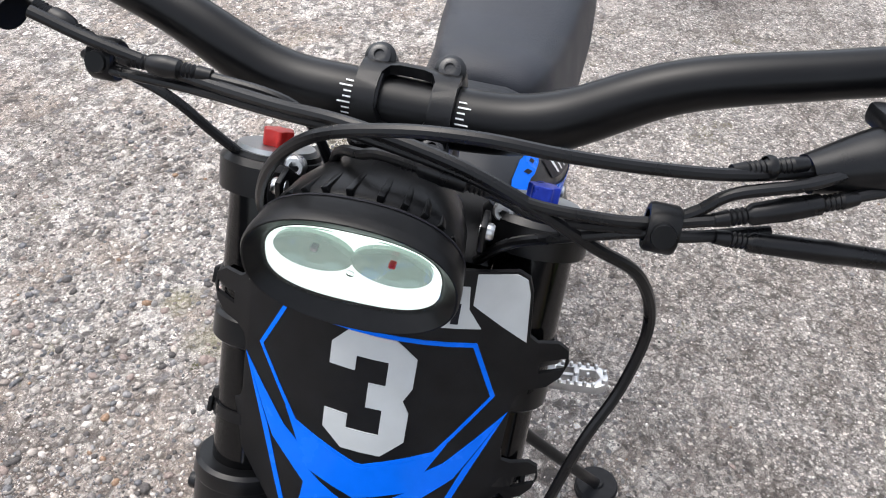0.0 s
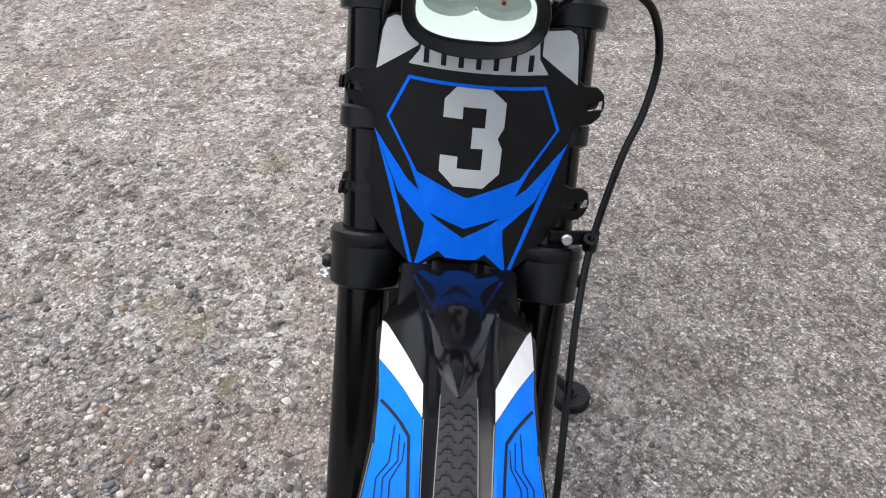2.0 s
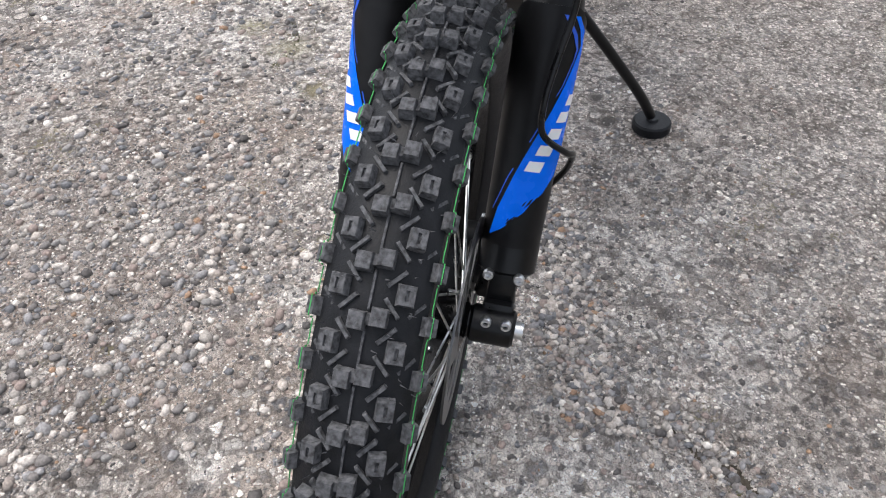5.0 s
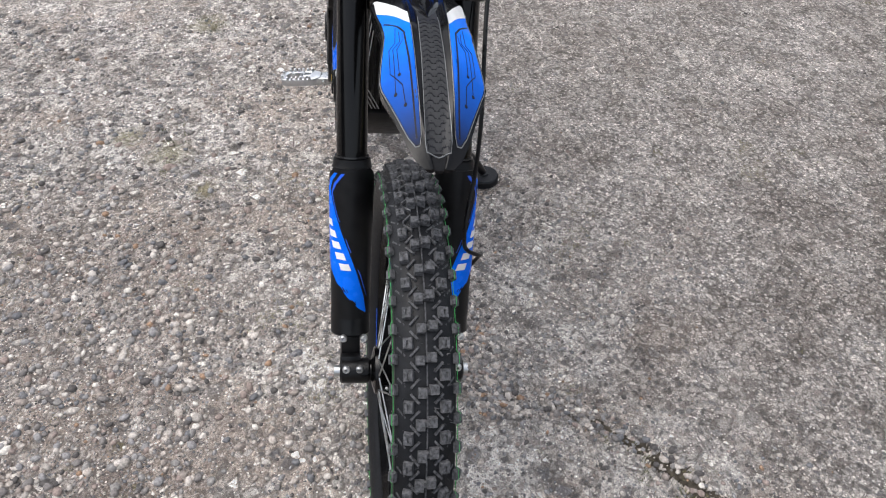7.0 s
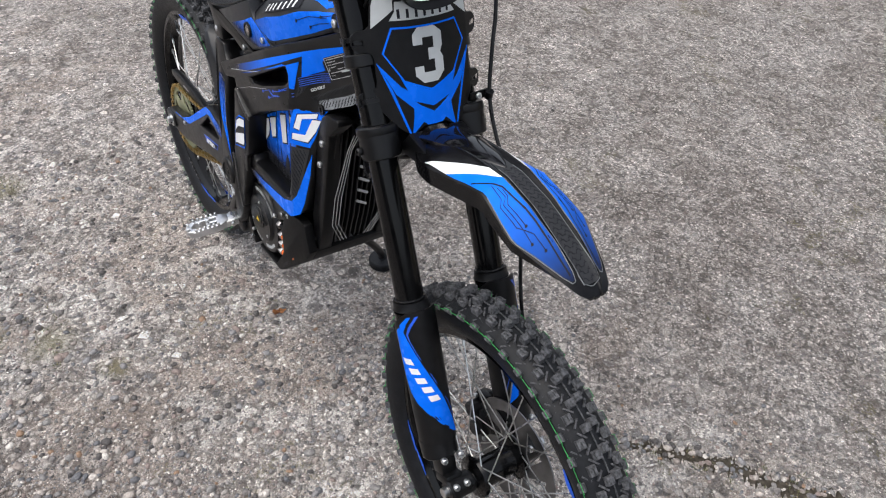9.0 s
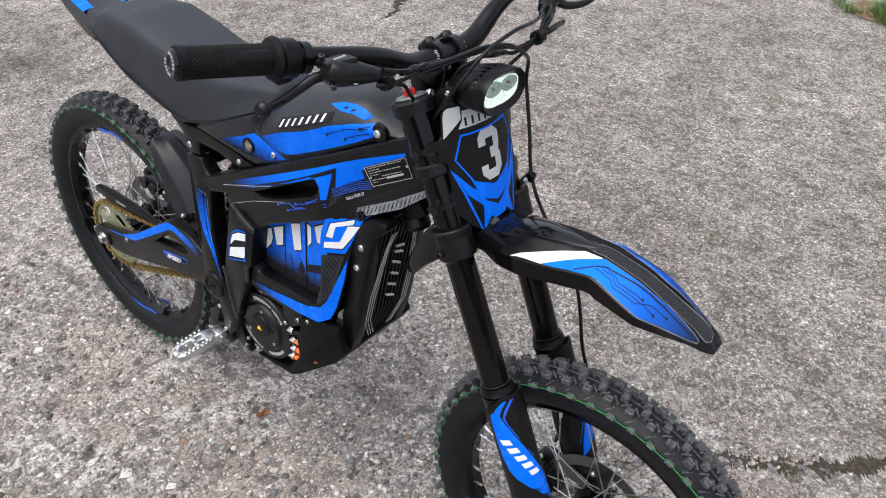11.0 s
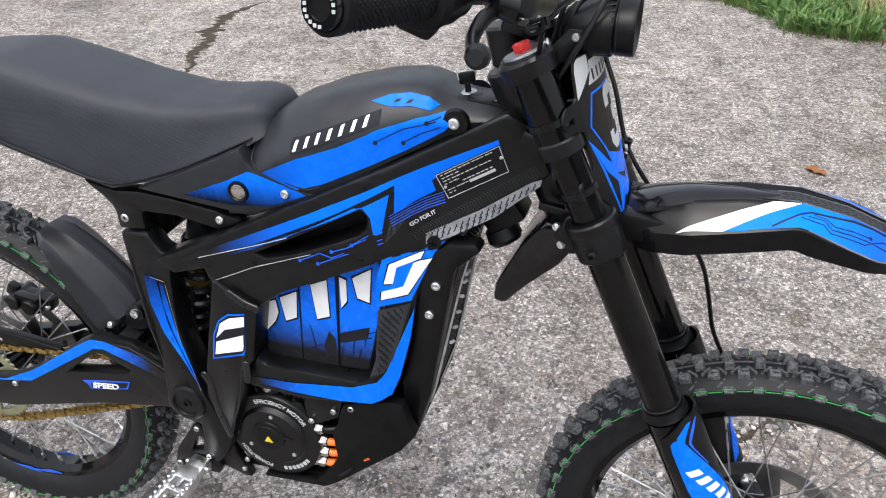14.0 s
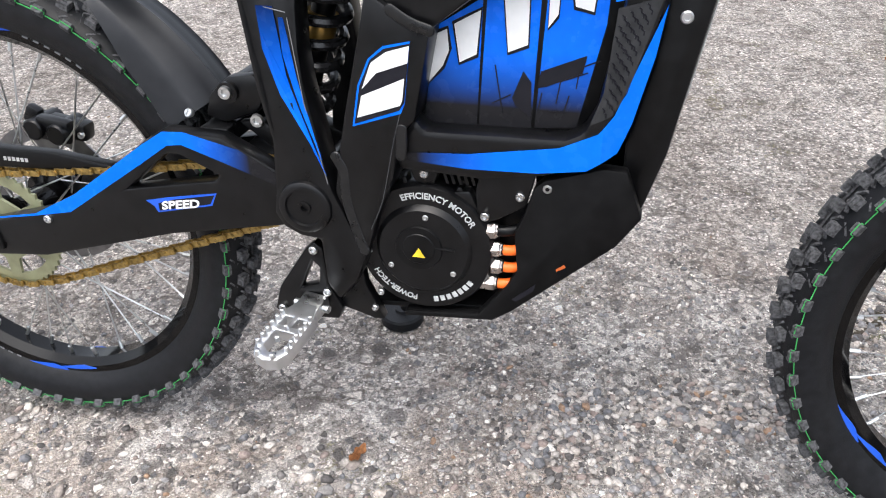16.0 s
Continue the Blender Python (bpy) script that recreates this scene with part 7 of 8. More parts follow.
# linkage and shock
link = part("shock_linkage", merged(both([(0.362, 0.505), (0.385, 0.498), (0.425, 0.512), (0.440, 0.540), (0.425, 0.556), (0.395, 0.552), (0.370, 0.530)], 0.030, 0.046, (), 0.004), rod((0.395, -0.052, 0.535), (0.395, 0.052, 0.535), 0.012),
                                    both([(0.400, 0.500), (0.430, 0.505), (0.455, 0.480), (0.440, 0.470)], 0.030, 0.044, (), 0.003)), black_frame, bike, "black suspension linkage")
for x, z in ((0.394, 0.536), (0.428, 0.507)):
    part("link_bolt", lathe([(0, 0), (0, 0.0078), (0.004, 0.0070), (0.004, 0.0040), (0.001, 0.0036), (0.001, 0)], (x, -0.052, z), (0, -1, 0), 18), steel, link, "bright linkage bolt")
sa, sb = Vector((0.534, -0.018, 0.740)), Vector((0.464, -0.018, 0.490))
shock = part("rear_shock", merged(rod(sa, sb, 0.013, seg=20), rod(sa, sa + (sb - sa) * 0.28, 0.026, seg=24, bevel=0.003), lathe([(0, 0.013), (0, 0.030), (0.012, 0.030), (0.012, 0.013)], sa + (sb - sa) * 0.30, sb - sa, 24), rod(sa + (sb - sa) * 0.86, sb, 0.022, seg=20, bevel=0.003)), black_plastic, bike, "rear shock absorber with a black coil spring")
dirn = (sb - sa).normalized()
u_ = dirn.orthogonal().normalized()
w_ = dirn.cross(u_)
coil = [sa + dirn * (0.082 + 0.150 * t / 90) + 0.0262 * (math.cos(2 * math.pi * 6 * t / 90) * u_ + math.sin(2 * math.pi * 6 * t / 90) * w_) for t in range(91)]
part("coil_spring", tube(coil, 0.0062, 8, 2), spring_steel, shock, "black coil spring")
part("damper_body", rod(sa + dirn * 0.125, sa + dirn * 0.155, 0.0175, seg=20), bronze, shock, "gold damper body")
part("reservoir", rod((0.480, -0.040, 0.735), (0.458, -0.035, 0.690), 0.017, seg=20, bevel=0.004), black_plastic, shock)
part("rebound_knob", lathe([(0, 0), (0, 0.010), (0.016, 0.010), (0.018, 0.008), (0.018, 0)], (0.556, -0.045, 0.512), (0, -0.2, 1), 18), steel, shock, "grey adjuster cap")

# ---- seat, covers, tail ----
def body_ring(x, zt, zb, wt, wb, crown=0.010, low=0.0):
    pts = []
    for u in (-1, -0.975, -0.93, -0.86, -0.6, -0.3, 0, 0.3, 0.6, 0.86, 0.93, 0.975, 1):
        au = abs(u)
        w = wt if au < 0.99 else wt + (wb - wt) * 0.18
        z = zt + crown * (1 - au * au) - (0.0 if au < 0.8 else (0.003 if au < 0.9 else 0.0085 if au < 0.96 else 0.018 if au < 0.99 else 0.034) * min(1, (zt - zb) / 0.06))
        pts.append(Vector((x, u * w, z)))
    return pts + [Vector((x, wb, zb + low)), Vector((x, wb * 0.6, zb)), Vector((x, -wb * 0.6, zb)), Vector((x, -wb, zb + low))]


SX = [0.120, 0.150, 0.20, 0.28, 0.36, 0.44, 0.52, 0.58, 0.615, 0.640, 0.655]
ST = [0.862, 0.882, 0.903, 0.909, 0.893, 0.877, 0.869, 0.874, 0.880, 0.878, 0.868]
SB = [0.850, 0.852, 0.838, 0.808, 0.788, 0.766, 0.788, 0.814, 0.830, 0.842, 0.852]
WT = [0.055, 0.065, 0.074, 0.081, 0.083, 0.079, 0.072, 0.066, 0.060, 0.050, 0.036]
WB = [0.062, 0.073, 0.084, 0.092, 0.094, 0.089, 0.083, 0.079, 0.074, 0.064, 0.048]
rings = []
for i in range(46):
    x = 0.120 + (0.655 - 0.120) * i / 45
    zt, zb, wt, wb = (float(np.interp(x, SX, q)) for q in (ST, SB, WT, WB))
    rings.append(body_ring(x, zt, zb, wt, wb, 0.008))
seat = part("seat", loft(rings), seat_cover, bike, "long black textured vinyl seat", smooth=60)
part("seat_welt", tube([(x, -(float(np.interp(x, SX, WB)) + 0.0006), float(np.interp(x, SX, SB)) + 0.007) for x in (0.13, 0.2, 0.28, 0.36, 0.44, 0.52, 0.58, 0.64)], 0.0016, 6, 5), black_plastic, seat)
tail_rings = []
for x, zt, zb, w in ((0.150, 0.872, 0.832, 0.068), (0.110, 0.874, 0.838, 0.064), (0.05, 0.885, 0.862, 0.058), (-0.01, 0.899, 0.880, 0.048), (-0.07, 0.910, 0.896, 0.037), (-0.105, 0.912, 0.904, 0.026)):
    tail_rings.append([Vector((x, -w, zb)), Vector((x, -w, zb + (zt - zb) * 0.5)), Vector((x, -w * 0.72, zt)), Vector((x, -w * 0.3, zt + 0.002)), Vector((x, w * 0.3, zt + 0.002)), Vector((x, w * 0.72, zt)), Vector((x, w, zb + (zt - zb) * 0.5)), Vector((x, w, zb))])
tail = part("tail_fairing", loft(tail_rings), gloss_black, bike, "pointed black tail with blue stripes", smooth=30)
for s in (-1, 1):
    q = []
    for x, zt, zb, w in ((0.100, 0.8755, 0.8395, 0.0640), (0.05, 0.8850, 0.862, 0.058), (-0.01, 0.899, 0.880, 0.048), (-0.06, 0.9083, 0.8933, 0.0388)):
        q.append([Vector((x, s * w * k, zt + (0.0014 if k < 0.75 else -0.004 * (k - 0.75) / 0.2))) for k in (0.40, 0.55, 0.70, 0.86)])
    part("blue_stripe", loft(q, False, False), blue_film, tail, "blue stripe")

TX = [0.600, 0.640, 0.68, 0.737, 0.79, 0.832, 0.858, 0.874, 0.915, 0.940, 0.955]
TT = [0.828, 0.856, 0.881, 0.904, 0.917, 0.922, 0.917, 0.905, 0.902, 0.900, 0.898]
TB = [0.750, 0.756, 0.776, 0.803, 0.830, 0.852, 0.865, 0.874, 0.886, 0.886, 0.884]
TW = [0.030, 0.034, 0.040, 0.046, 0.048, 0.046, 0.043, 0.041, 0.034, 0.028, 0.022]
TE = [0.084, 0.086, 0.088, 0.087, 0.081, 0.070, 0.063, 0.057, 0.048, 0.043, 0.039]


def tank_row(x):
    return [float(np.interp(x, TX, q)) for q in (TT, TB, TW, TE)]


def tank_y(x, z):
    """Half width of the cover at a height: full low down, drawn in above the crease."""
    zt, zb, w, e = tank_row(x)
    crease = zb + (zt - zb) * 0.52
    if z <= crease:
        return e - 0.004 * (crease - z) / max(1e-4, crease - zb)
    return e + (w - e) * ((z - crease) / max(1e-4, zt - crease)) ** 1.4


rings = []
for i in range(31):
    x = 0.602 + (0.955 - 0.602) * i / 30
    zt, zb, w, e = tank_row(x)
    side = [(tank_y(x, zb + (zt - zb) * k / 8), zb + (zt - zb) * k / 8) for k in range(9)]
    rings.append([Vector((x, -y, z)) for y, z in side] + [Vector((x, -w * 0.5, zt + 0.005)), Vector((x, w * 0.5, zt + 0.005))] + [Vector((x, y, z)) for y, z in side[::-1]])
tank = part("top_cover", loft(rings), grey_cover, bike, "dark grey top cover between seat and steering with blue side panels", smooth=45)


def tank_piece(outline, lift=0.0010, side=-1):
    bm = bmesh.new()
    vs = [bm.verts.new((x, 0, z)) for x, z in outline]
    es = [bm.edges.new((vs[i - 1], vs[i])) for i in range(len(vs))]
    bmesh.ops.triangle_fill(bm, use_beauty=True, use_dissolve=False, edges=es)
    for axis, stp in ((0, 0.010), (2, 0.005)):
        lo, hi = min(v.co[axis] for v in bm.verts), max(v.co[axis] for v in bm.verts)
        c = lo + stp
        while c < hi:
            no = [0, 0, 0]
            no[axis] = 1
            co_ = [0, 0, 0]
            co_[axis] = c
            bmesh.ops.bisect_plane(bm, geom=bm.verts[:] + bm.edges[:] + bm.faces[:], plane_co=co_, plane_no=no)
            c += stp
    for v in bm.verts:
        v.co.y = side * (tank_y(v.co.x, v.co.z) + lift)
    return bm


for s in (-1, 1):
    part("blue_panel", tank_piece([(0.659, 0.817), (0.7057, 0.840), (0.7582, 0.8600), (0.8066, 0.884), (0.8481, 0.8975), (0.8795, 0.903), (0.898, 0.897), (0.8800, 0.8840), (0.8334, 0.858), (0.7355, 0.8105), (0.702, 0.799)], 0.0010, s), blue_tank, tank, "blue printed side panel")
    part("panel_seam", tube([(0.6355, s * (tank_y(0.6355, 0.850) + 0.001), 0.850), (0.6390, s * (tank_y(0.639, 0.8365) + 0.001), 0.8365), (0.6500, s * (tank_y(0.65, 0.8215) + 0.001), 0.8215), (0.7085, s * (tank_y(0.7085, 0.8020) + 0.001), 0.8020), (0.733, s * (tank_y(0.733, 0.806) + 0.001), 0.806)], 0.0012, 6, 5), dark_line, tank)
    part("mark_ground", tank_piece([(0.6985, 0.8435), (0.8060, 0.8890), (0.8060, 0.9035), (0.6985, 0.8600)], 0.0011, s), dark_line, tank)
    parts_each("maker_mark", [tank_piece([(0.702 + 0.0143 * i, 0.8475 + 0.0061 * i), (0.7065 + 0.0143 * i, 0.8495 + 0.0061 * i), (0.7085 + 0.0143 * i, 0.8610 + 0.0061 * i), (0.704 + 0.0143 * i, 0.8590 + 0.0061 * i)], 0.0014, s) for i in range(7)], white_film, tank, "maker's mark as white bars")
    part("bolt", bolt_head((0.887, s * 0.0560, 0.892), (0, s, 0), 0.0075, 0.004), bright, tank, "bright cover bolt")
    part("bolt_boss", lathe([(0, 0), (0, 0.016), (0.006, 0.014), (0.006, 0)], (0.888, s * 0.0495, 0.892), (0, s, 0), 20), black_plastic, tank)
    part("vent_button", lathe([(0, 0), (0, 0.0100), (0.0025, 0.0096), (0.0030, 0.0085), (0.0030, 0)], (0.6245, s * 0.0868, 0.7870), (0, s, 0), 24), nickel, tank, "round dull metal button")
    part("button_ring", lathe([(0, 0.0098), (0, 0.0138), (0.0040, 0.0132), (0.0044, 0.0112), (0.0026, 0.0098)], (0.6245, s * 0.0868, 0.7870), (0, s, 0), 28), black_plastic, tank)
    part("bolt", bolt_head((0.6880, s * 0.0872, 0.7930), (0, s, 0), 0.0065, 0.004), bright, tank, "bright bolt")
    for q in ([(0.802, 0.868), (0.832, 0.884), (0.868, 0.893)], [(0.832, 0.868), (0.852, 0.879), (0.872, 0.886)], [(0.858, 0.892), (0.872, 0.897)]):
        part("circuit_line", merged(*[tank_piece([(x, z), (x2, z2), (x2, z2 + 0.0013), (x, z + 0.0013)], 0.0015, s) for (x, z), (x2, z2) in zip(q, q[1:])]), dark_line, tank)
        part("circuit_dot", lathe([(0, 0), (0, 0.0026), (0.0006, 0.0026), (0.0006, 0)], (q[0][0], s * (tank_y(*q[0]) + 0.0011), q[0][1]), (0, s, 0), 12), dark_line, tank)
    sub_o = [(0.474, 0.7690), (0.5287, 0.7930), (0.6306, 0.842), (0.6361, 0.8283), (0.6492, 0.8154), (0.7026, 0.799), (0.7278, 0.7950), (0.6362, 0.7540)]
    side_panel = part("seat_side_panel", slab(sub_o, s * 0.060, s * 0.0865, (), 0.003), grey_cover, tank, "dark grey triangular panel under the seat")
    part("blue_panel", slab([(0.5450, 0.7710), (0.6086, 0.7987), (0.6400, 0.8150), (0.6527, 0.8125), (0.7150, 0.7940), (0.6661, 0.7727), (0.6100, 0.7660)], s * 0.0866, s * 0.0870, (), 0.0), blue_cover, side_panel, "blue print fading to grey")
    part("seat_rail", slab([(0.3877, 0.7682), (0.4127, 0.7495), (0.4256, 0.7366), (0.4295, 0.7264), (0.4298, 0.7022), (0.4713, 0.7058), (0.4704, 0.7245), (0.4706, 0.7332), (0.5246, 0.7341), (0.5813, 0.7234), (0.5960, 0.7280), (0.6197, 0.7417), (0.5803, 0.7519), (0.5204, 0.7591), (0.4696, 0.7621), (0.4353, 0.7586)], s * 0.056, s * 0.0820, (), 0.004), black_frame, tank, "black seat rail")
    part("bolt", bolt_head((0.5894, s * 0.0830, 0.7405), (0, s, 0), 0.0065, 0.004), bright, tank)
    part("bolt", bolt_head((0.4425, s * 0.0795, 0.7195), (0, s, 0), 0.0070, 0.004), bright, frame_body, "bright bolt")
for s in (-1, 1):
    part("blue_panel", tank_piece([(0.792, 0.9090), (0.812, 0.9165), (0.835, 0.9200), (0.856, 0.9160), (0.868, 0.9080), (0.860, 0.9040), (0.838, 0.9080), (0.815, 0.9060)], 0.0010, s), blue_film, tank, "blue printed patch near the key")
    for k in range(2):
        x = 0.818 + 0.014 * k
        part("tread_stroke", tank_piece([(x, 0.9100), (x + 0.006, 0.9110), (x + 0.009, 0.9145), (x + 0.003, 0.9135)], 0.0014, s), dark_line, tank)
lock = part("key_switch", merged(lathe([(0, 0), (0, 0.0170), (0.006, 0.0165), (0.0075, 0.0130), (0.0075, 0)], (0.888, 0.0, 0.9020), (-0.1, 0, 1), 32), block((0.912, 0.0, 0.9045), (0.042, 0.046, 0.008), (0, 4, 0), 0.002)), black_plastic, tank, "black key switch")
part("key_ring_plate", lathe([(0, 0.0040), (0, 0.0105), (0.0012, 0.0100), (0.0012, 0.0040)], (0.8873, 0, 0.9093), (-0.1, 0, 1), 28), cap_grey, lock, "dull metal collar")
part("key", merged(block((0.8868, 0, 0.9140), (0.0070, 0.0022, 0.014), (0, -8, 20), 0.0004), block((0.8855, 0, 0.9260), (0.0190, 0.0060, 0.0140), (0, -8, 20), 0.0024)), black_plastic, lock, "black key in its lock")
part("key_loop", tube([(0.8835 + 0.0105 * math.cos(a), 0.004 + 0.003 * math.sin(a), 0.9290 + 0.0105 * math.sin(a)) for a in (2 * math.pi * q / 16 for q in range(17))], 0.0008, 6, 1), steel, lock, "thin steel key ring")
for s in (-1, 1):
    part("deck_bolt", bolt_head((0.925, s * 0.017, 0.9075), (0.1, 0, 1), 0.0045, 0.003), spring_steel, lock)

# ---- footrests and side stand ----
def footrest(s, tip, root):
    root, tip = Vector(root), Vector(tip)
    d = (tip - root)
    L = d.length
    d.normalize()
    up = Vector((0, 0, 1))
    side_ = d.cross(up).normalized()
    up = side_.cross(d)
    m = Matrix((( *d, 0), (*side_, 0), (*up, 0), (0, 0, 0, 1))).transposed()
    m.translation = root
    outline = [(0.012, -0.012), (0.030, -0.0205), (L - 0.016, -0.0205), (L - 0.004, -0.014), (L, 0), (L - 0.004, 0.014), (L - 0.016, 0.0205), (0.030, 0.0205), (0.012, 0.012)]
    holes = [[(0.036, -0.0135), (L - 0.052, -0.0135), (L - 0.052, -0.003), (0.036, -0.003)], [(0.036, 0.003), (L - 0.052, 0.003), (L - 0.052, 0.0135), (0.036, 0.0135)], [(L - 0.044, -0.012), (L - 0.020, -0.012), (L - 0.012, 0), (L - 0.020, 0.012), (L - 0.044, 0.012)]]
    body = slab(outline, -0.008, 0.008, holes, 0.0012)
    body = moved(body, Matrix.Rotation(radians(90), 4, "X"))
    peg = part("footrest", moved(body, m), bright, bike, "bare alloy footrest with gripping teeth")
    spots = [(0.034 + (L - 0.054) * k / 5, sy * 0.0180) for k in range(6) for sy in (-1, 1)] + [(L - 0.006, -0.009), (L - 0.006, 0.009), (L - 0.048, 0.0), (L - 0.03, 0.0)]
    for x, y in spots:
        part("tooth", moved(lathe([(0, 0), (0, 0.0034), (0.006, 0.0026), (0.0065, 0.0018), (0.0065, 0)], (x, y, 0.008), (0, 0, 1), 8), m), bright, peg)
    part("hinge", merged(moved(block((0.006, 0, -0.002), (0.030, 0.030, 0.016), (0, 0, 0), 0.002), m), moved(rod((0.004, -0.022, -0.002), (0.004, 0.022, -0.002), 0.0045), m)), steel, peg, "zinc-plated hinge")
    br = part("footrest_bracket", slab([(0.5000, 0.3885), (0.4883, 0.3773), (0.4527, 0.3234), (0.4441, 0.2923), (0.4558, 0.2848), (0.5231, 0.2895), (0.5288, 0.3055), (0.5140, 0.3355), (0.5100, 0.3807)], s * 0.083, s * 0.098, [[(0.4960, 0.3640), (0.5040, 0.3560), (0.5020, 0.3350), (0.4800, 0.3260)]], 0.003), black_frame, bike, "black footrest bracket")
    for x, z in ((0.4995, 0.3790), (0.5122, 0.3261), (0.4549, 0.2966)):
        part("bolt", bolt_head((x, s * 0.0985, z), (0, s, 0), 0.0058, 0.004), steel, br)
    return peg


footrest(-1, (0.480, -0.207, 0.298), (0.498, -0.108, 0.316))
footrest(1, (0.512, 0.232, 0.345), (0.505, 0.120, 0.320))
stand_foot = (0.535, 0.262, 0.058)
stand = part("side_stand", merged(tube([(0.585, 0.075, 0.318), (0.578, 0.105, 0.285), (0.556, 0.165, 0.215), (0.520, 0.240, 0.120), (0.490, 0.276, 0.060)], 0.0095, 14, 5), block((0.585, 0.075, 0.318), (0.035, 0.018, 0.040), (0, 0, 0), 0.004)), black_frame, bike, "black side stand holding the bike up")
part("stand_foot", lathe([(0, 0), (0, 0.034), (0.004, 0.037), (0.018, 0.037), (0.022, 0.034), (0.022, 0.012), (0.026, 0.010), (0.026, 0)], (0.482, 0.284, 0.0248), (0, -0.0854, 0.996), 32), rubber, stand, "round black rubber stand foot")

# ---- cables, hoses, plugs ----
def cable(name, pts, r=0.0027, label="thin black cable", seg=10):
    return part(name, tube(pts, r, seg, 8), cable_rubber, bike, label)


cable("brake_hose", [(1.006, 0.172, 1.060), (1.022, 0.137, 1.061), (1.034, 0.103, 1.064), (1.045, 0.069, 1.069), (1.050, 0.037, 1.072), (1.050, 0.005, 1.068), (1.045, -0.028, 1.055), (1.035, -0.051, 1.030), (1.018, -0.066, 0.994), (1.000, -0.070, 0.960), (0.990, -0.060, 0.93)], 0.0028, "black hydraulic brake hose")
cable("brake_hose", [(1.004, -0.178, 1.060), (1.002, -0.150, 1.050), (1.000, -0.107, 1.040), (1.015, -0.060, 1.045), (1.030, -0.019, 1.053), (1.035, 0.026, 1.048), (1.035, 0.058, 1.036), (1.030, 0.092, 1.016), (1.022, 0.116, 0.998), (1.014, 0.130, 0.962), (1.025, 0.126, 0.925), (1.042, 0.113, 0.890), (1.063, 0.101, 0.828), (1.095, 0.095, 0.780),
                     (1.140, 0.091, 0.733), (1.176, 0.090, 0.681), (1.192, 0.090, 0.634), (1.205, 0.088, 0.585), (1.222, 0.082, 0.552), (1.240, 0.078, 0.520), (1.246, 0.082, 0.494), (1.238, 0.104, 0.474), (1.216, 0.112, 0.456), (1.198, 0.104, 0.415), (1.205, 0.066, 0.365)], 0.0030, "black brake hose to the front caliper")
cable("control_cable", [(0.985, -0.168, 1.031), (0.995, -0.150, 1.032), (1.000, -0.107, 1.034), (1.015, -0.060, 1.041), (1.030, -0.019, 1.049), (1.034, 0.026, 1.044), (1.035, 0.058, 1.036), (1.034, 0.087, 1.035), (1.033, 0.108, 1.037), (1.030, 0.134, 1.043), (1.022, 0.155, 1.046)])
cable("control_cable", [(0.990, -0.151, 1.031), (0.990, -0.123, 1.020), (0.985, -0.104, 1.000), (0.980, -0.082, 0.978), (0.975, -0.060, 0.950)])
cable("control_cable", [(1.020, 0.160, 1.036), (1.033, 0.125, 1.034), (1.033, 0.109, 1.032), (1.030, 0.078, 1.018), (1.020, 0.055, 0.999), (1.000, 0.041, 0.967)])
cable("control_cable", [(1.000, -0.037, 1.003), (1.008, -0.030, 1.022), (1.020, -0.016, 1.032), (1.025, -0.002, 1.037), (1.025, 0.044, 1.029), (1.030, 0.067, 1.026), (1.033, 0.108, 1.033)])
cable("control_cable", [(1.033, 0.112, 1.036), (1.029, 0.127, 1.045), (1.025, 0.139, 1.054), (1.018, 0.165, 1.060), (1.005, 0.185, 1.062)])
cable("control_cable", [(1.000, -0.137, 1.042), (1.000, -0.095, 1.042), (1.000, -0.055, 1.036), (0.992, -0.042, 1.007), (0.985, -0.040, 0.98)])
cable("control_cable", [(1.010, 0.188, 1.054), (1.000, 0.212, 1.060), (0.985, 0.230, 1.072), (0.970, 0.250, 1.080)])


def plug(a, b, label="black cable plug"):
    a, b = Vector(a), Vector(b)
    L = (b - a).length
    prof = [(0, 0), (0, 0.0030), (0.006, 0.0036)]
    for k in range(4):
        prof += [(0.006 + 0.0022 * k, 0.0038), (0.0072 + 0.0022 * k, 0.0030)]
    prof += [(0.016, 0.0046), (L * 0.45, 0.0050), (L * 0.5, 0.0054), (L * 0.55, 0.0050), (L - 0.016, 0.0046)]
    for k in range(4):
        prof += [(L - 0.0145 + 0.0022 * k, 0.0030), (L - 0.0133 + 0.0022 * k, 0.0038)]
    prof += [(L, 0.003), (L, 0)]
    part("cable_plug", lathe(prof, a, b - a, 14), cable_rubber, bike, label)


plug((1.024, -0.004, 1.037), (1.0255, 0.048, 1.030))
plug((1.030, 0.134, 1.043), (1.010, 0.190, 1.054))
plug((1.030, 0.137, 1.035), (1.004, 0.235, 1.024))
plug((1.000, -0.140, 1.043), (1.000, -0.094, 1.043))
plug((1.020, 0.136, 1.061), (1.008, 0.166, 1.064))
plug((0.998, -0.150, 1.046), (0.990, -0.190, 1.058))
for c in ((1.033, 0.115, 1.036), (0.988, -0.154, 1.033)):
    part("cable_clip", merged(lathe([(0, 0.007), (0, 0.0095), (0.0015, 0.0105), (0.0115, 0.0105), (0.013, 0.0095), (0.013, 0.007)], Vector(c) - Vector((0, 0.0065, 0)), (0, 1, 0), 24), lathe([(0, 0), (0, 0.0055), (0.003, 0.005), (0.003, 0)], Vector(c) + Vector((0.0085, 0, 0.003)), (1, 0, 0.4), 16)), black_plastic, bike, "black rubber cable clip")
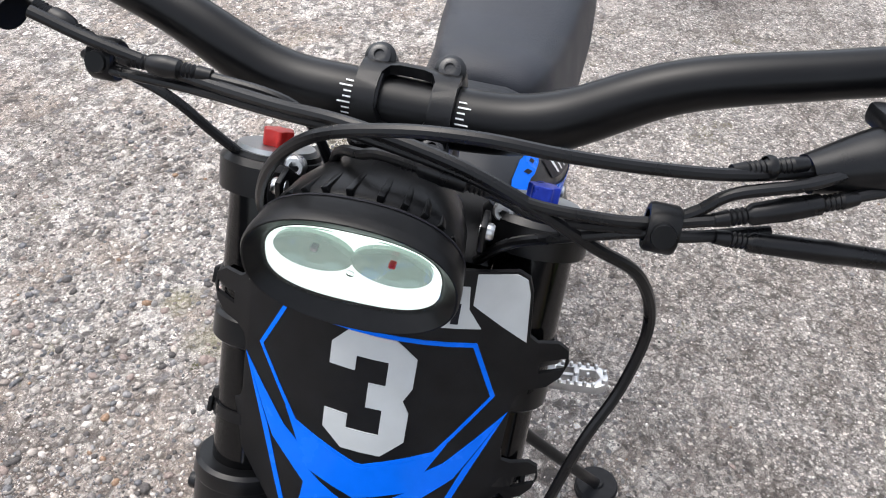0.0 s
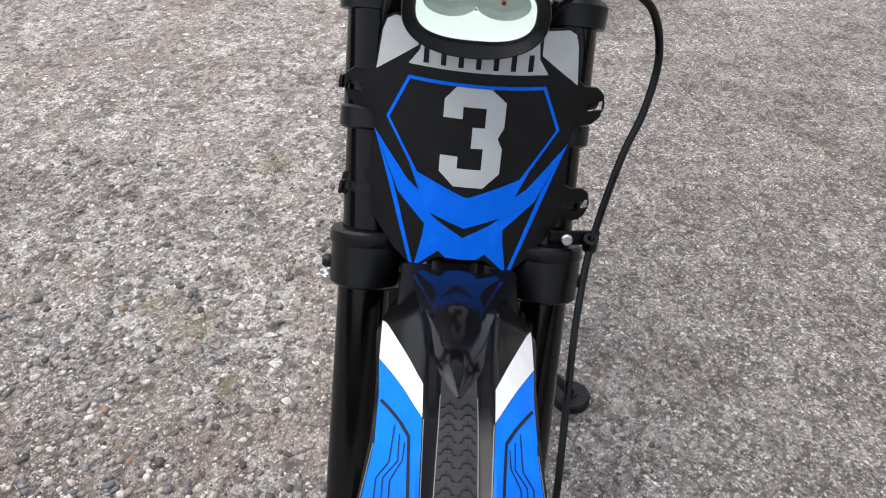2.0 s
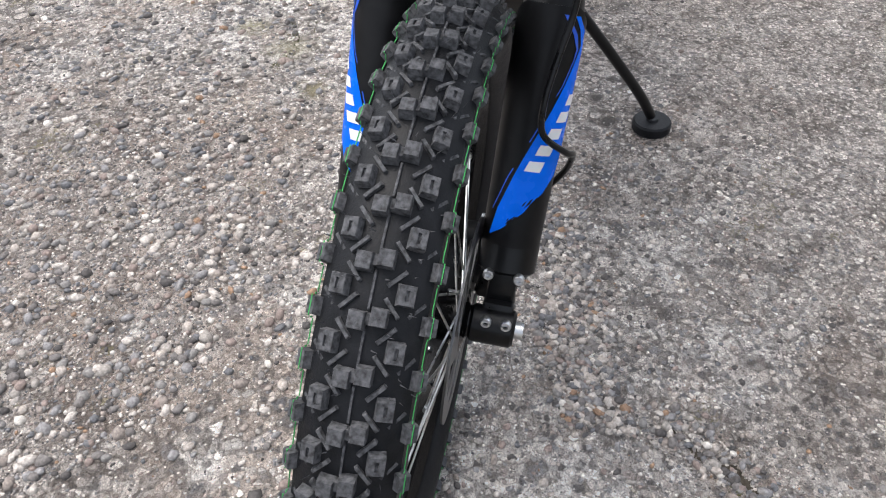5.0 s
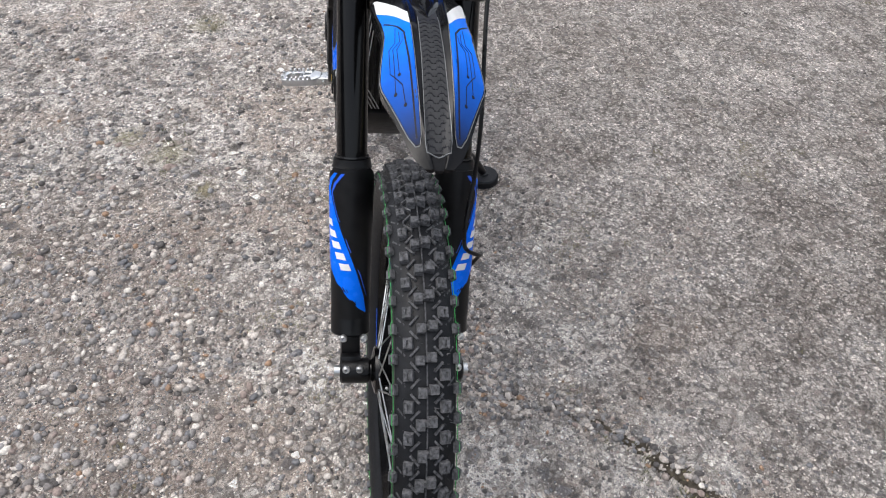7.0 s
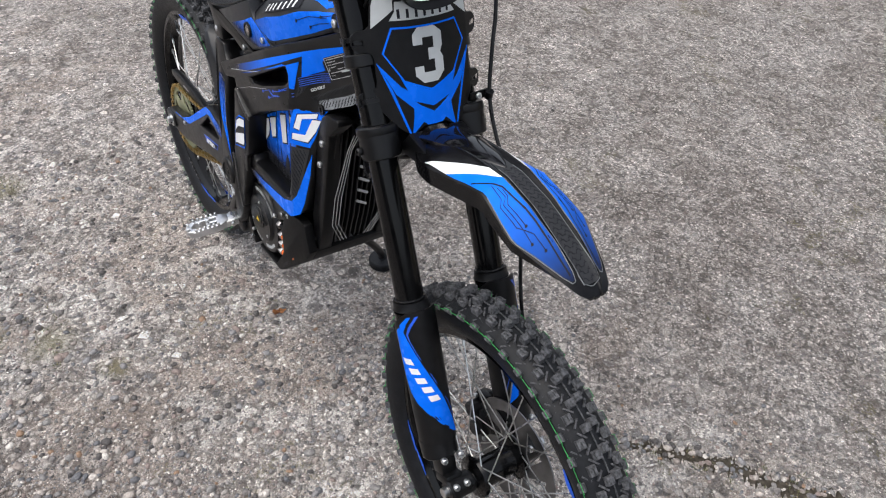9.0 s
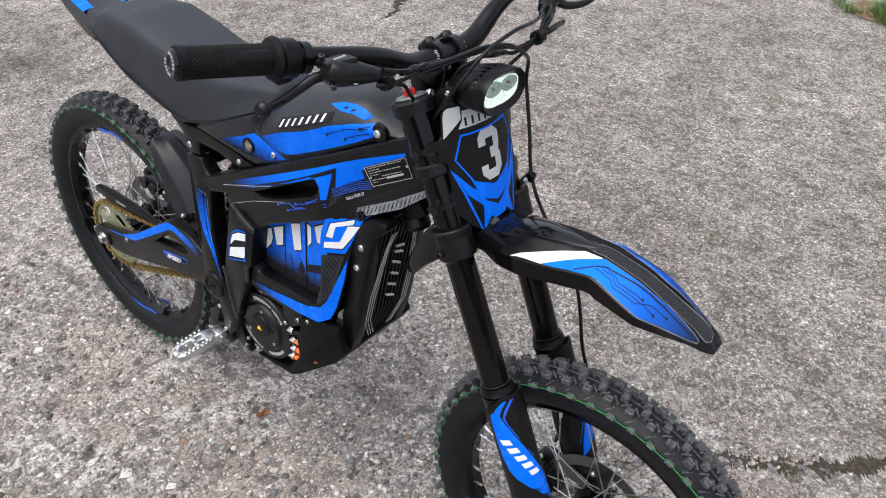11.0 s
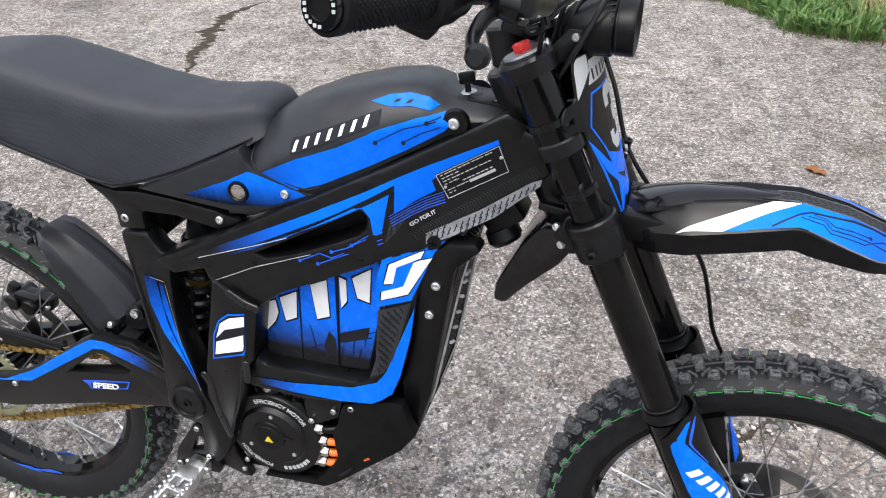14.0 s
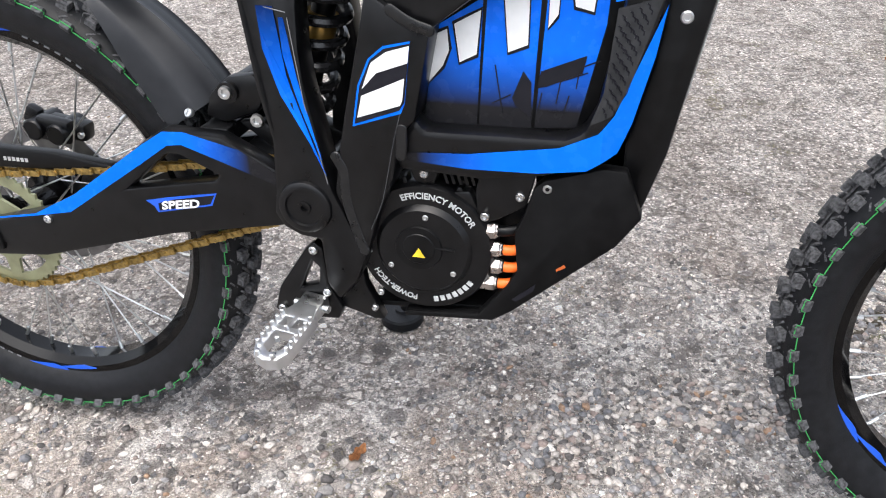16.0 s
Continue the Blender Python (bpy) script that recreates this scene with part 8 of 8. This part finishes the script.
part("hose_bracket", merged(block((1.060, 0.087, 0.829), (0.003, 0.040, 0.013), (0, 0, 8), 0.001), lathe([(0, 0.003), (0, 0.006), (0.012, 0.006), (0.012, 0.003)], (1.062, 0.1005, 0.822), (0.3, -0.1, 1), 14)), black_plastic, bike, "black hose bracket")
part("bracket_bolt", bolt_head((1.0625, 0.081, 0.829), (1, 0, 0.2), 0.0055, 0.004), bright, bike, "bright bracket bolt")
for c, turn in (((1.216, 0.055, 0.312), 62), ((0.080, 0.060, 0.432), 8)):
    m = pose(c[0], c[1], c[2], 0, turn, 0)
    cal = part("brake_caliper", merged(*[moved(q, m) for q in (block((0, 0, 0), (0.086, 0.026, 0.026), (0, 0, 0), 0.006), block((0.004, -0.018, 0.002), (0.050, 0.018, 0.034), (0, 0, 0), 0.006), block((-0.036, -0.006, 0.010), (0.020, 0.016, 0.026), (0, 20, 0), 0.005),
                                                                rod((-0.020, -0.034, 0), (-0.020, 0.020, 0), 0.0145, seg=18, bevel=0.002), rod((0.014, -0.034, 0), (0.014, 0.020, 0), 0.0145, seg=18, bevel=0.002))]), black_frame, bike, "black hydraulic brake caliper")
    for x in (-0.040, 0.040):
        part("caliper_bolt", bolt_head(m @ Vector((x, -0.0155, 0.0)), (0, -1, 0), 0.0052, 0.004), steel, cal)
part("speaker_duct", merged(lathe([(0, 0), (0, 0.020), (0.014, 0.022), (0.020, 0.018), (0.020, 0.012), (0.012, 0.010), (0.012, 0)], (0.935, -0.018, 0.752), (0.45, -0.1, -0.85), 24), block((0.940, -0.010, 0.770), (0.05, 0.05, 0.028), (0, -38, 0), 0.005)), black_plastic, bike, "black horn below the steering head")
part("steering_stop", block((1.002, -0.050, 0.803), (0.035, 0.012, 0.010), (0, 8, 0), 0.003), black_frame, bike)

# ---- the far corner of the yard: grass, weeds, broken edge ----
GRASS_EDGE = [(0.60, 3.58), (0.72, 3.50), (0.90, 3.36), (1.27, 3.34), (1.41, 3.24), (1.51, 3.12), (1.56, 2.98), (1.74, 2.93), (2.02, 2.91), (2.20, 2.76), (2.45, 2.60), (3.2, 2.4)]


def edge_y_at(x):
    return float(np.interp(x, [p[0] for p in GRASS_EDGE], [p[1] for p in GRASS_EDGE]))


def sheet(name, outline, z, mat_, rough=0.0, seed=1):
    """A thin, uneven layer lying on the ground."""
    bm = bmesh.new()
    vs = [bm.verts.new((x, y, z)) for x, y in outline]
    bm.faces.new(vs)
    bmesh.ops.triangulate(bm, faces=bm.faces[:])
    for _ in range(3):
        bmesh.ops.subdivide_edges(bm, edges=bm.edges[:], cuts=1, use_grid_fill=True)
    for v in bm.verts:
        v.co.z += rough * noise.noise((v.co.x * 6, v.co.y * 6, seed))
    ob = new(name, to_mesh(name, bm, mat_, 60))
    return ob


tagged(sheet("soil_strip", [(0.80, 3.50), (0.92, 3.39), (1.27, 3.37), (1.42, 3.26), (1.52, 3.14), (1.58, 3.00), (1.76, 2.95), (2.04, 2.93), (2.10, 2.6), (2.12, 2.0), (2.16, 1.2), (2.30, 1.2), (2.32, 2.0), (2.36, 2.6), (4.5, 2.5), (4.5, 6.5), (1.6, 6.5), (1.35, 4.2), (1.20, 3.66), (0.86, 3.66)], 0.003, soil, 0.002),
       "strip of dry brown soil along the slab edge", "soil", kind="structure")
tagged(sheet("pale_path", [(1.30, 4.3), (1.15, 3.70), (0.75, 3.62), (0.40, 3.78), (-0.2, 3.98), (-1.2, 4.6), (-2.5, 5.6), (-2.5, 9), (1.8, 9), (1.6, 6)], 0.005, pale_concrete, 0.001), "pale concrete path beyond the yard", "path", kind="structure")
for i in range(4):
    bmv = block((2.62, 2.62 - 0.46 * i, 0.006), (0.55, 0.445, 0.024), (0, 0, 1.5 * (i % 2)), 0.006)
    tagged(new("paving_slab", to_mesh("paving_slab", bmv, dark_paving)), "dark slate-grey paving slab beside the yard", "paving slab", group="paving slabs", kind="structure")
for i in range(6):
    y0 = 1.25 + 0.29 * i
    bmv = block((2.070 + 0.010 * math.sin(i * 2.1), y0, 0.004), (0.030, 0.27, 0.018), (0, 0, 3 * math.sin(i)), 0.010)
    for v in bmv.verts:
        v.co += Vector((noise.noise(v.co * 25), noise.noise(v.co * 31), 0.4 * noise.noise(v.co * 40))) * 0.008
    tagged(new("edge_stone", to_mesh("edge_stone", bmv, edge_concrete)), "crumbling pale concrete edging piece", "edging", group="slab edging", kind="structure")


def blades(name, tufts, mat_, seed, label, broad=False):
    """Grass: curved, tapering blades in one mesh. tufts: (x, y, spread, count, height, width)."""
    rng = random.Random(seed)
    verts, faces = [], []
    for x, y, spread, count, height, width in tufts:
        for _ in range(count):
            a = rng.uniform(0, 2 * math.pi)
            r = spread * rng.random() ** 0.6
            px, py = x + r * math.cos(a), y + r * math.sin(a)
            h = height * rng.uniform(0.45, 1.15)
            out = rng.uniform(0.15, 1.1) * h
            b = a + rng.uniform(-0.9, 0.9)
            dx, dy = math.cos(b), math.sin(b)
            w = width * rng.uniform(0.6, 1.3)
            k = len(verts)
            n = 4
            for i in range(n + 1):
                t = i / n
                cx, cy, cz = px + dx * out * t * t, py + dy * out * t * t, h * (t - 0.35 * t * t * (out / h))
                ww = w * ((1 - t) ** 0.7 if not broad else math.sin(math.pi * min(1, 0.12 + 0.88 * t)) + 0.02)
                verts += [(cx - dy * ww, cy + dx * ww, cz), (cx + dy * ww, cy - dx * ww, cz + (0.3 * ww))]
                if i:
                    faces.append((k + 2 * i - 2, k + 2 * i - 1, k + 2 * i + 1, k + 2 * i))
    mesh = bpy.data.meshes.new(name)
    mesh.from_pydata(verts, [], faces)
    mesh.materials.append(mat_)
    mesh.shade_smooth()
    return tagged(new(name, mesh), label, "grass", kind="stuff")


rng = random.Random(12)
lush, dry, weeds = [], [], []
for _ in range(420):
    x = rng.uniform(1.34, 3.4)
    d = rng.random() ** 1.4 * 1.9
    y = edge_y_at(x) + 0.02 + d
    if noise.noise((x * 2.6, y * 2.6, 7.0)) < -0.12 - 0.25 * (d < 0.12):
        continue
    lush.append((x, y, rng.uniform(0.03, 0.09), 46, rng.uniform(0.07, 0.21) * (0.65 + 0.35 * min(1, d * 2)), 0.0021))
for _ in range(12):
    x = rng.uniform(1.18, 1.40)
    lush.append((x, edge_y_at(x) + rng.uniform(0.03, 0.12), 0.05, 26, 0.07, 0.0018))
for _ in range(44):
    a, q = rng.uniform(0, 6.28), rng.random() ** 0.7
    lush.append((1.07 + 0.17 * q * math.cos(a), 3.47 + 0.09 * q * math.sin(a), 0.035, 44, 0.19 - 0.12 * q, 0.0017))
for _ in range(10):
    x = rng.uniform(0.66, 0.9)
    lush.append((x, edge_y_at(x) + rng.uniform(0.03, 0.10), 0.04, 26, 0.05, 0.0018))
for _ in range(190):
    x = rng.uniform(1.60, 3.4)
    y = edge_y_at(x) + 0.15 + rng.random() * 1.7
    dry.append((x, y, rng.uniform(0.05, 0.14), 22, rng.uniform(0.18, 0.40), 0.0013))
for _ in range(190):
    x = rng.uniform(1.36, 2.0)
    y = edge_y_at(x) + 0.03 + rng.random() * 0.55
    weeds.append((x, y, rng.uniform(0.02, 0.07), 7, rng.uniform(0.04, 0.13), rng.uniform(0.005, 0.010)))
for _ in range(40):
    y = rng.uniform(1.3, 2.75)
    lush.append((2.16 + rng.uniform(-0.03, 0.12), y, 0.03, 14, rng.uniform(0.02, 0.06), 0.0016))
blades("grass", lush, grass_mat, 21, "green grass tufts growing over the slab edge")
blades("dry_grass", dry, straw_mat, 22, "straw-coloured dry grass stems")
blades("weeds", weeds, weed_mat, 23, "broad-leaved green weeds at the slab edge", True)
moss = []
for _ in range(26):
    t = rng.random()
    moss.append((1.27 + 0.30 * t + rng.gauss(0, 0.02), 0.42 + 0.24 * t + rng.gauss(0, 0.02), 0.012, 9, 0.008, 0.0012))
for cx, cy in ((-0.43, -0.465), (0.29, -0.50)):
    for _ in range(14):
        moss.append((cx + rng.gauss(0, 0.05), cy + rng.gauss(0, 0.03), 0.015, 10, 0.008, 0.0012))
blades("moss", moss, leafy("moss_green", [(0.0, (0.05, 0.055, 0.015)), (0.5, (0.10, 0.10, 0.03)), (1.0, (0.17, 0.15, 0.06))]), 24, "small olive-green moss tufts in the concrete")


def dead_leaf(x, y, size, turn, seed):
    bm = bmesh.new()
    n = 22
    rim = []
    for k in range(n):
        a = 2 * math.pi * k / n
        r = size * (0.62 + 0.38 * abs(math.cos(a))) * (1 + 0.07 * math.sin(5 * a + seed))
        rim.append((r * math.cos(a), 0.62 * r * math.sin(a)))
    c = bm.verts.new((0, 0, 0.006))
    inner = [bm.verts.new((0.5 * px, 0.5 * py, 0.006 + 0.003 * math.sin(3 * k))) for k, (px, py) in enumerate(rim)]
    outer = [bm.verts.new((px, py, 0.004 + 0.007 * abs(math.sin(0.8 * k + seed)))) for k, (px, py) in enumerate(rim)]
    for k in range(n):
        j = (k + 1) % n
        bm.faces.new((c, inner[k], inner[j]))
        bm.faces.new((inner[k], outer[k], outer[j], inner[j]))
    got = bmesh.ops.extrude_face_region(bm, geom=bm.faces[:], use_keep_orig=True)
    bmesh.ops.translate(bm, vec=(0, 0, 0.0006), verts=[v for v in got["geom"] if isinstance(v, bmesh.types.BMVert)])
    ob = new("dead_leaf", to_mesh("dead_leaf", bm, brown_leaf, 60))
    ob.matrix_world = pose(x, y, 0.001, 0, 0, turn)
    return tagged(ob, "small curled rust-brown dead leaf lying on the concrete", "leaf", group="dead leaves")


dead_leaf(0.503, -0.010, 0.017, 70, 1.0)
dead_leaf(1.590, 1.700, 0.034, -35, 2.2)
